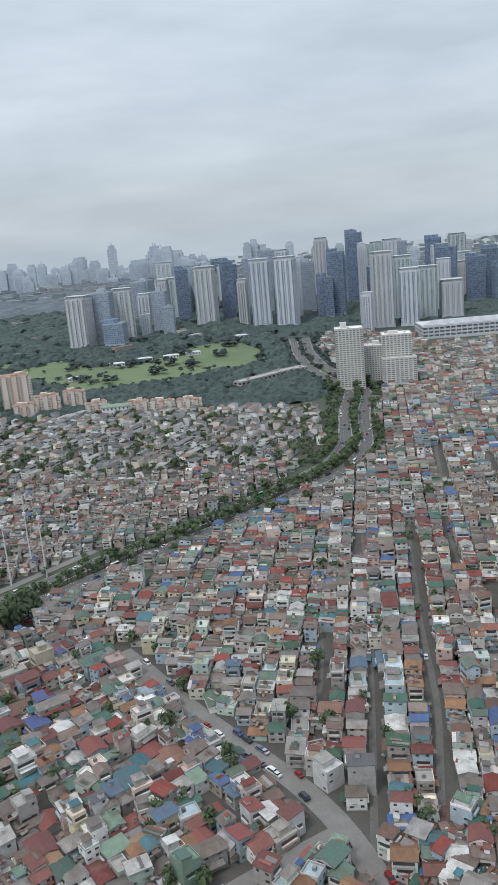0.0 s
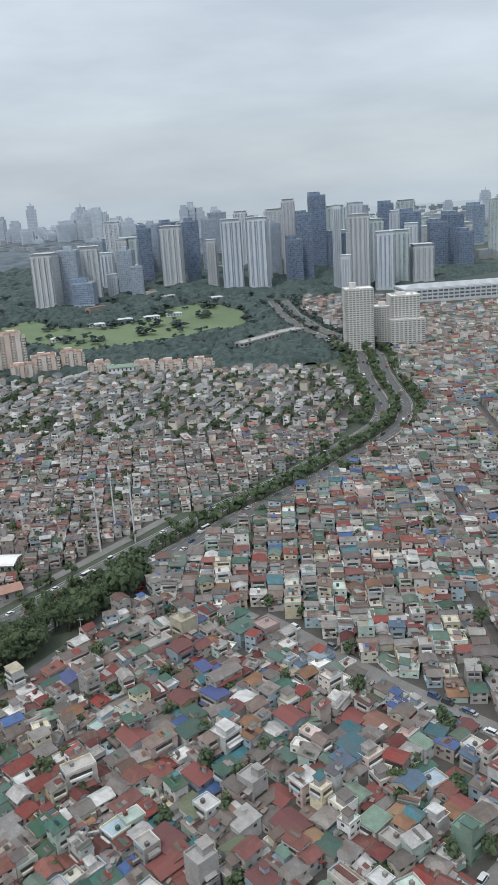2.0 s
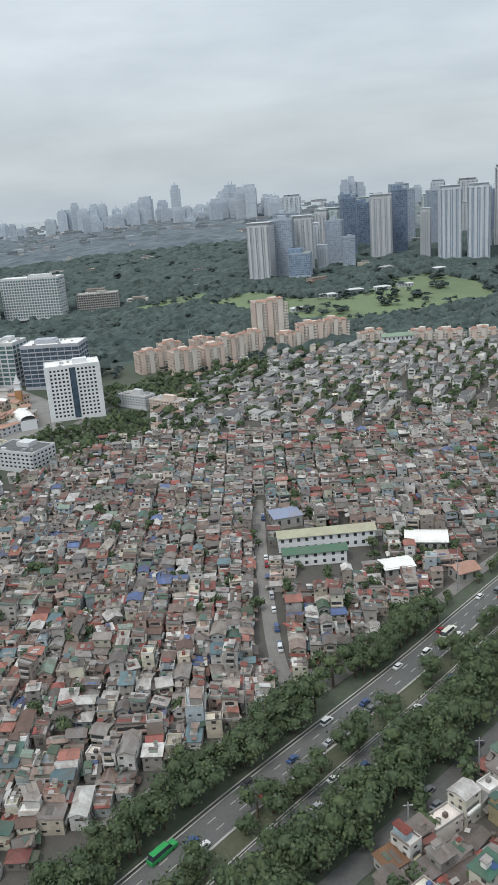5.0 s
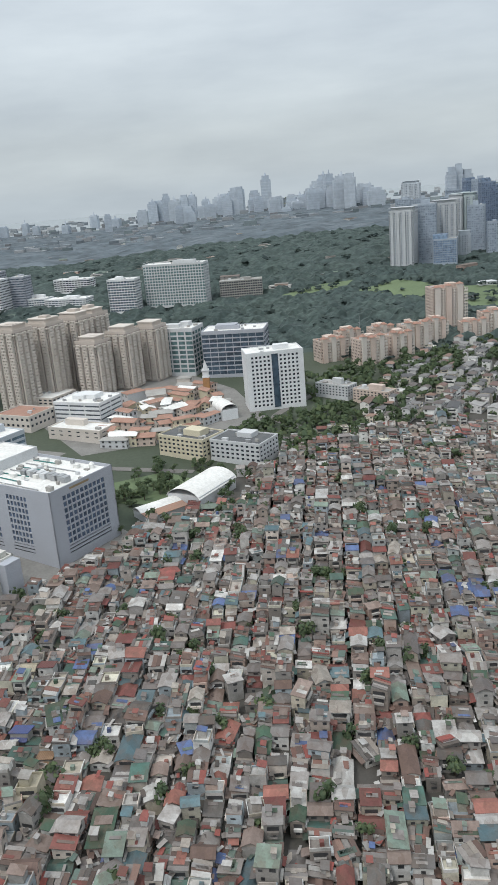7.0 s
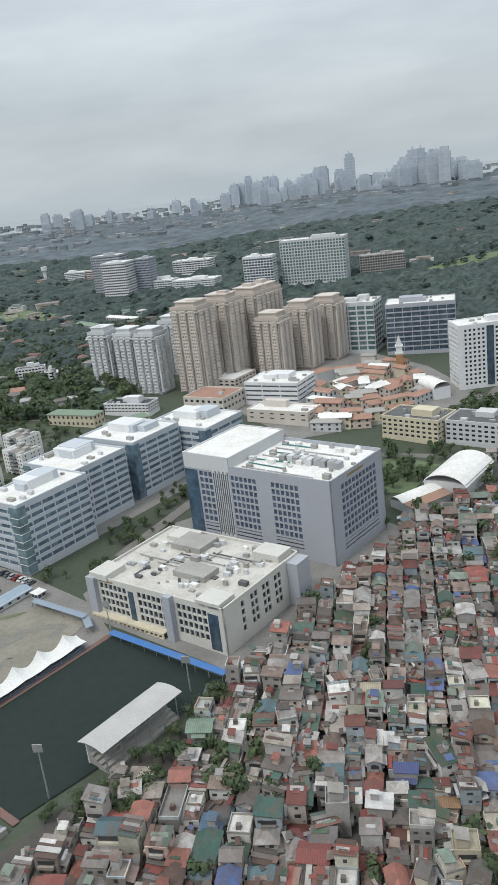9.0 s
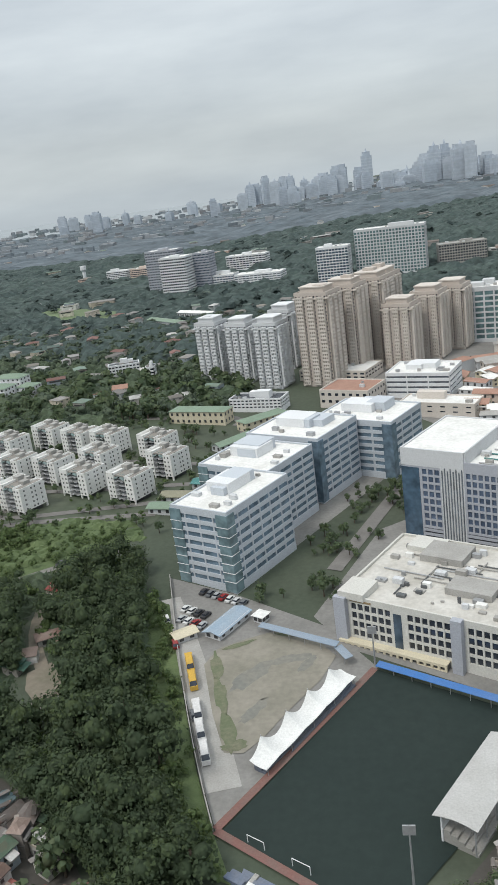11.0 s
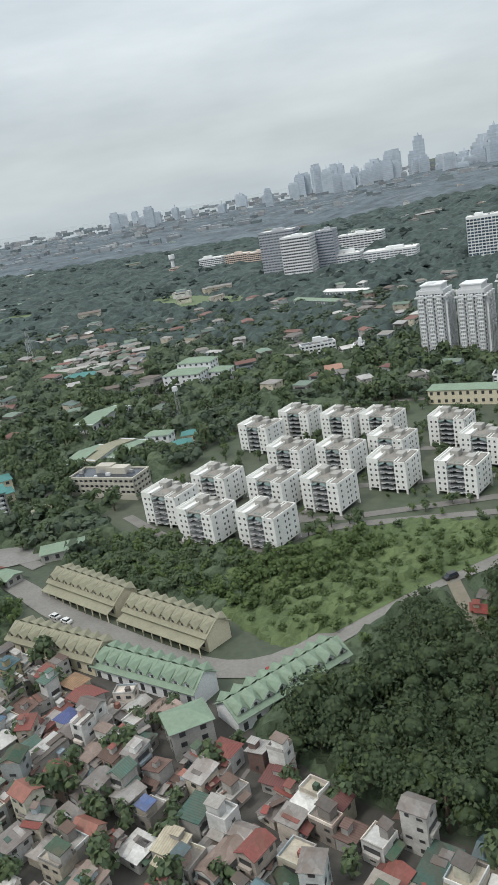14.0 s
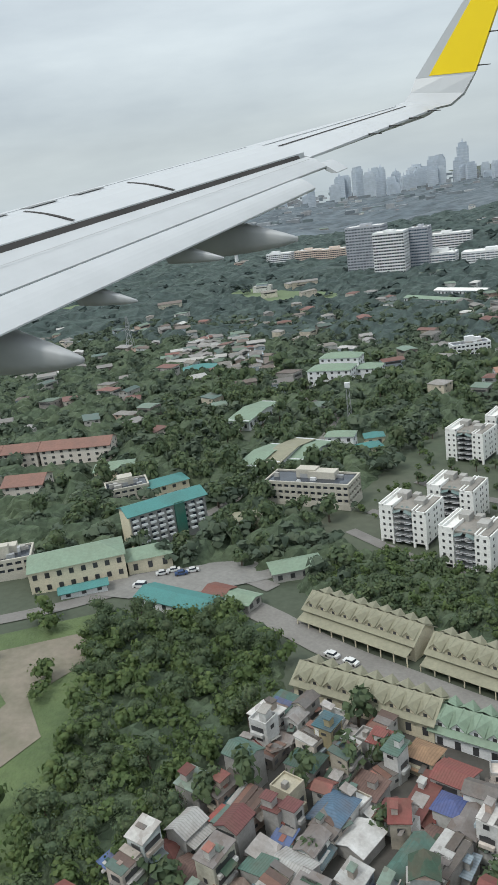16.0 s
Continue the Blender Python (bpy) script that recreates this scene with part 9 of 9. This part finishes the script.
crng = random.Random(51)
line = resample(HIGHWAY, 1.0)
lanes = [(shifted(line, off), off) for off in (-8.7, -6.3, -3.9, 3.9, 6.3, 8.7)]
for ln, off in lanes:
    i = crng.randint(4, 16)
    while i < len(ln) - 120:
        x, y = ln[i]
        a = math.degrees(math.atan2(ln[i + 1][1] - y, ln[i + 1][0] - x))
        kind = crng.choices([0, 1, 2], [0.62, 0.27, 0.11])[0]
        vehicle(x, y, a + (180 if off > 0 else 0), kind)
        i += crng.randint(11, 30) if i < 210 else crng.randint(26, 70)
for road, off, n in ((FRONTAGE, 1.6, 12), (FRONTAGE, -1.6, 9), (DIAGONAL, 1.9, 13), (DIAGONAL, -1.9, 9), (LEFT_STREET, 1.5, 9), (FORK, 1.4, 3), (CAMPUS_ROAD, 2.2, 5), (BARRACK_ROAD, 1.6, 5)):
    ln = shifted(resample(road, 1.0), off)
    for _ in range(n):
        i = crng.randrange(2, len(ln) - 2)
        x, y = ln[i]
        a = math.degrees(math.atan2(ln[i + 1][1] - y, ln[i + 1][0] - x))
        vehicle(x, y, a + (180 if off > 0 else 0), crng.choices([0, 1], [0.6, 0.4])[0])
for s in STREETS[:4]:
    ln = shifted(resample(s, 1.0), 0.6)
    for _ in range(3):
        i = crng.randrange(2, len(ln) - 2)
        vehicle(*ln[i], math.degrees(math.atan2(ln[i + 1][1] - ln[i][1], ln[i + 1][0] - ln[i][0])), crng.choice([0, 1]))
for i in range(7):
    vehicle(-427.5 + i * 1.75, 311.5 - i * 0.95, 62 + crng.uniform(-4, 4), 0)
for i in range(8):
    vehicle(-430.5 + (i % 4) * 1.8, 303.5 - (i % 4) * 1.0 - (i // 4) * 4.5, 62 + crng.uniform(-4, 4), 0)
for i in range(6):
    vehicle(-622 + i * 2.6, 503.5 - (i % 2), 80, 1, 0.5, bus_paints[0])
for i in range(4):
    vehicle(-596 + i * 2.2, 347.5 + (i % 2) * 1.6, 20, 0, 0.3)
red_bus = surface("white_bus_paint", (0.66, 0.65, 0.64), wear=0.2)
yellow_bus = surface("yellow_bus_paint", (0.58, 0.36, 0.06), wear=0.25)
for x, y in ((-425.0, 281), (-423.2, 275), (-420.4, 265.2), (-418.8, 259.6), (-416.9, 253.6)):
    vehicle(x, y, 107, 2, 0.24, yellow_bus if y > 270 else red_bus)
for args in (("car_park_roof", "blue metal roof over parked cars", "shed", -419.2, 296.2, 11.5, 4.2, 1.8, 62, pale_grey, surface("pale_blue_roofing", (0.28, 0.36, 0.44), wear=0.5, dirt=(0.36, 0.38, 0.4)), 0.5, 1, "", True),
             ("guard_house", "small guard house with white roof", "house", -411.8, 298.6, 2.6, 2.6, 1.9, -30, pale_grey, white_roof, 0.3, 1, "", False), ("gate_shed", "cream roofed gate shed by the trees", "shed", -428.3, 291.5, 5, 3, 1.8, 35, pale_grey, cream_paint, 0.5, 1, "", True)):
    pavilion(*args)
srng = random.Random(9)
for x, y, length, a in ((-452.5, 286, 9, -52), (-459.5, 291, 6, 30)):
    pavilion("long_shed", "long shed with rusty brown sheet roof by the clearing", "shed", x, y, length, 3.6, 1.9, a, concrete, surface("rusty_shed_roof", (0.19, 0.115, 0.095), wear=0.5, dirt=(0.27, 0.24, 0.21)), 0.7, 1, "", False)
for x, y in ((-461, 283), (-463, 279), (-448, 281), (-446, 275), (-447, 268), (-452, 263), (-456, 262), (-444, 264), (-466, 312), (-464, 318)):
    parts = house(srng, srng.uniform(2.5, 4), srng.uniform(2.5, 3.5), 1, 1, True, True)
    b = thing("shack", "small shack with rusty sheet roof among trees", "house", stand(x, y, srng.uniform(0, 90)), "shacks in the clearing")
    for nm, gg, mt in zip(("wall", "roof", "opening"), parts, (wall_object, roof_object, opening)):
        if gg.f:
            part(nm, gg, mt, b)


# ---- airliner wing, placed and shaped to fit the camera's last view ----
wing_white = surface("wing_paint", (0.47, 0.485, 0.50), rough=0.35, wear=0.08, dirt=(0.40, 0.41, 0.42), coarse=0.5, fine=4, bump=0.0, grain=(0.97, 1.02))
wing_grey = surface("flap_paint", (0.46, 0.475, 0.49), rough=0.4, wear=0.22, dirt=(0.38, 0.39, 0.40), coarse=0.7, fine=4, bump=0.0, grain=(0.96, 1.03))
wing_yellow = surface("winglet_yellow", (0.85, 0.62, 0.01), rough=0.4, wear=0.05, dirt=(0.8, 0.58, 0.02), bump=0.0, grain=(0.98, 1.01))
wing_dim = surface("worn_flap_paint", (0.42, 0.43, 0.44), rough=0.45, wear=0.2, bump=0.0)
seam_dark = surface("seam_and_gap_dark", (0.03, 0.03, 0.032))
SPAN = 0.66
end = pose(0, 0, EYE, TILT, LEAN, TURN) @ pose(METRES * ROWS[-1][1], METRES * ROWS[-1][2], METRES * ROWS[-1][3])
ahead = Vector((-0.9431, 0.3324, 0))
side = Vector((0.3324, 0.9431, 0))
eye_at = end.translation
wing = thing("airliner_wing", "white airliner wing with lowered flaps and yellow winglet", "aircraft wing", Matrix.Translation(eye_at) @ Matrix((
    (*(ahead[0] * SPAN, side[0] * SPAN, 0), 0), (*(ahead[1] * SPAN, side[1] * SPAN, 0), 0), (0, 0, SPAN, 0), (0, 0, 0, 1))))


def lead(y):
    return Vector((5.24 + (14.3 - y) * 0.5095, y, 0.95 - (14.3 - y) * 0.1403))


def mid(y):
    return Vector((5.86 + (10.65 - y) * 0.4478, y, 0.25 - (10.65 - y) * 0.1484))


def trail(y):
    return Vector((4.56 + (14.3 - y) * 0.3049, y, 0.81 - (14.3 - y) * 0.1803))


def flap_edge(y):
    return Vector((5.1 + (11.0 - y) * 0.306, y, -0.1 - (11.0 - y) * 0.207))


def skin(front, rear, y0, y1, thick, steps=8, bow=0.05):
    """A panel between two lines, bowed up along its chord, with an underside."""
    g = Geo()
    cols = 6
    for i in range(steps + 1):
        y = y0 + (y1 - y0) * i / steps
        a, b = front(y), rear(y)
        for k in range(cols + 1):
            q = k / cols
            p = a.lerp(b, q) + Vector((0, 0, bow * math.sin(math.pi * q)))
            g.v.append(tuple(p))
        for k in range(cols + 1):
            q = k / cols
            p = a.lerp(b, q) - Vector((0, 0, thick * math.sin(math.pi * min(1, q * 0.85 + 0.1))))
            g.v.append(tuple(p))
    n = 2 * (cols + 1)
    for i in range(steps):
        for k in range(cols):
            o = i * n + k
            g.f.append((o, o + 1, o + n + 1, o + n))
            o += cols + 1
            g.f.append((o, o + n, o + n + 1, o + 1))
        for k in (0, cols):
            o = i * n + k
            g.f.append((o, o + n, o + n + cols + 1, o + cols + 1))
    for i in (0, steps):
        for k in range(cols):
            o = i * n + k
            g.f.append((o, o + 1, o + cols + 2, o + cols + 1))
    return g


def smooth(ob):
    ob.data.polygons.foreach_set("use_smooth", [True] * len(ob.data.polygons))
    return ob


def between(f0, f1, q, up=0.0):
    return lambda y: f0(y).lerp(f1(y), q) + Vector((0, 0, up))


part("wing_box", skin(lead, between(lead, mid, 1.0), 4.4, 11.3, 0.5, bow=0.08), wing_white, wing)
part("outer_wing", skin(lead, trail, 11.3, 14.35, 0.2, bow=0.05), wing_white, wing)
part("inner_flap", skin(between(mid, flap_edge, 0.05, -0.05), between(mid, flap_edge, 0.60, 0.0), 4.4, 11.3, 0.12, bow=0.025), wing_grey, wing)
part("outer_flap", skin(between(mid, flap_edge, 0.612, -0.012), flap_edge, 4.4, 10.75, 0.12, bow=0.025), wing_grey, wing)
part("flap_seam", skin(between(mid, flap_edge, 0.592, -0.03), between(mid, flap_edge, 0.618, -0.035), 4.4, 10.75, 0.01, bow=0), seam_dark, wing)
part("flap_seam", skin(between(mid, flap_edge, 0.30, 0.026), between(mid, flap_edge, 0.307, 0.026), 4.4, 11.2, 0.004, bow=0), wing_dim, wing)
part("flap_tip", skin(between(mid, flap_edge, 0.42, -0.02), between(mid, flap_edge, 0.88, 0.0), 11.3, 11.52, 0.06, bow=0.01), wing_grey, wing)
part("slat_seam", skin(between(lead, mid, 0.2, 0.052), between(lead, mid, 0.225, 0.056), 4.4, 11.3, 0.02, bow=0), wing_grey, wing)
# Dark strip added for the shade in the gap ahead of the flaps.
part("gap_seal", skin(between(lead, mid, 0.99, 0.0), between(mid, flap_edge, 0.07, -0.06), 4.4, 11.2, 0.02, bow=0), seam_dark, wing)
part("aileron_seam", skin(between(lead, trail, 0.46, 0.056), between(lead, trail, 0.50, 0.056), 11.5, 14.1, 0.01, bow=0), seam_dark, wing)
part("slat_seam", skin(between(lead, trail, 0.24, 0.046), between(lead, trail, 0.26, 0.046), 11.3, 14.1, 0.01, bow=0), wing_grey, wing)
for y in (7.9, 9.25):
    part("panel_seam", skin(between(lead, mid, 0.42, 0.085), between(lead, mid, 0.98, 0.02), y, y + 0.035, 0.01, 1, 0.02), seam_dark, wing)
for i in range(5):
    y = 6.2 + i * 0.62
    part("registration_bar", skin(between(lead, mid, 0.22, 0.06), between(lead, mid, 0.36, 0.086), y, y + 0.34, 0.01, 2, 0.004), surface("registration_grey", (0.24, 0.25, 0.26)) if i == 0 else bpy.data.materials["registration_grey"], wing)
for y, size, tip_x, tip_z in ((9.76, 1.0, 0.40, 0.38), (8.67, 0.42, 0.25, 0.23), (7.35, 0.42, 0.25, 0.23), (6.4, 1.2, 0.43, 0.48)):
    e0 = flap_edge(y)
    a = e0 + Vector((1.2 * size, 0, -0.02))
    c = e0 + Vector((-tip_x, 0.1, -tip_z))
    g = Geo()
    ring = 10
    for k in range(9):
        q = k / 8
        p = a.lerp(c, q)
        r = 0.40 * size * (1 - q) ** 0.8 + 0.04 * size
        g.v += [(p.x, p.y + 0.6 * r * math.cos(math.tau * i / ring), p.z + (0.35 if math.sin(math.tau * i / ring) > 0 else 1.25) * r * math.sin(math.tau * i / ring)) for i in range(ring)]
    g.f = [(k * ring + i, k * ring + (i + 1) % ring, (k + 1) * ring + (i + 1) % ring, (k + 1) * ring + i) for k in range(8) for i in range(ring)]
    g.f += [tuple(range(ring)), tuple(range(8 * ring, 9 * ring))]
    smooth(part("track_fairing", g, wing_dim, wing, "grey flap track fairing"))


def winglet_lead(q):
    """Leading edge from the wing up to the winglet's tip, q from 0 to 1."""
    b = min(1.0, q / 0.3)
    low = Vector((5.24, 14.3, 0.95)).lerp(Vector((5.05, 14.86, 1.36)), b) - Vector((0, -0.1, 0.1)) * math.sin(math.pi * b)
    return low if q < 0.3 else Vector((5.05, 14.86, 1.36)).lerp(Vector((3.55, 15.15, 3.25)), (q - 0.3) / 0.7)


def winglet_trail(q):
    b = min(1.0, q / 0.3)
    low = Vector((4.56, 14.3, 0.81)).lerp(Vector((4.05, 14.93, 1.28)), b) - Vector((0, -0.14, 0.14)) * math.sin(math.pi * b)
    return low if q < 0.3 else Vector((4.05, 14.93, 1.28)).lerp(Vector((3.2, 15.18, 3.38)), (q - 0.3) / 0.7)


def winglet(q0, q1, c0, c1, proud):
    g = Geo()
    n = 10
    for i in range(n + 1):
        q = q0 + (q1 - q0) * i / n
        a, b = winglet_lead(q), winglet_trail(q)
        for s in (-proud, proud + 0.05):
            for c in (c0, (c0 + c1) / 2, c1):
                g.v.append(tuple(a.lerp(b, c) + Vector((0, s, -s * 0.3 if q < 0.3 else 0))))
    for i in range(n):
        o = i * 6
        for k in (0, 1):
            g.f += [(o + k, o + k + 1, o + k + 7, o + k + 6), (o + k + 3, o + k + 9, o + k + 10, o + k + 4)]
        g.f += [(o, o + 6, o + 9, o + 3), (o + 2, o + 5, o + 11, o + 8)]
    g.f += [(0, 3, 4, 1), (1, 4, 5, 2), (6 * n, 6 * n + 1, 6 * n + 4, 6 * n + 3), (6 * n + 1, 6 * n + 2, 6 * n + 5, 6 * n + 4)]
    return g


part("winglet", winglet(0.0, 1.0, 0.0, 1.0, 0.015), wing_white, wing, "white blended winglet")
part("winglet_panel", winglet(0.31, 0.995, 0.22, 1.004, 0.02), wing_yellow, wing, "bright yellow winglet panel")
for k, q in enumerate((0.34, 0.5, 0.66, 0.82)):
    p = winglet_trail(q)
    part("static_wick", Geo().tube(tuple(p), tuple(p + Vector((-0.22, 0, -0.02))), 0.012, 0.006, 5), seam_dark, wing)
for y in (12.6, 13.1, 13.6, 14.1):
    p = trail(y)
    part("static_wick", Geo().tube(tuple(p), tuple(p + Vector((-0.22, 0, -0.02))), 0.012, 0.006, 5), seam_dark, wing)
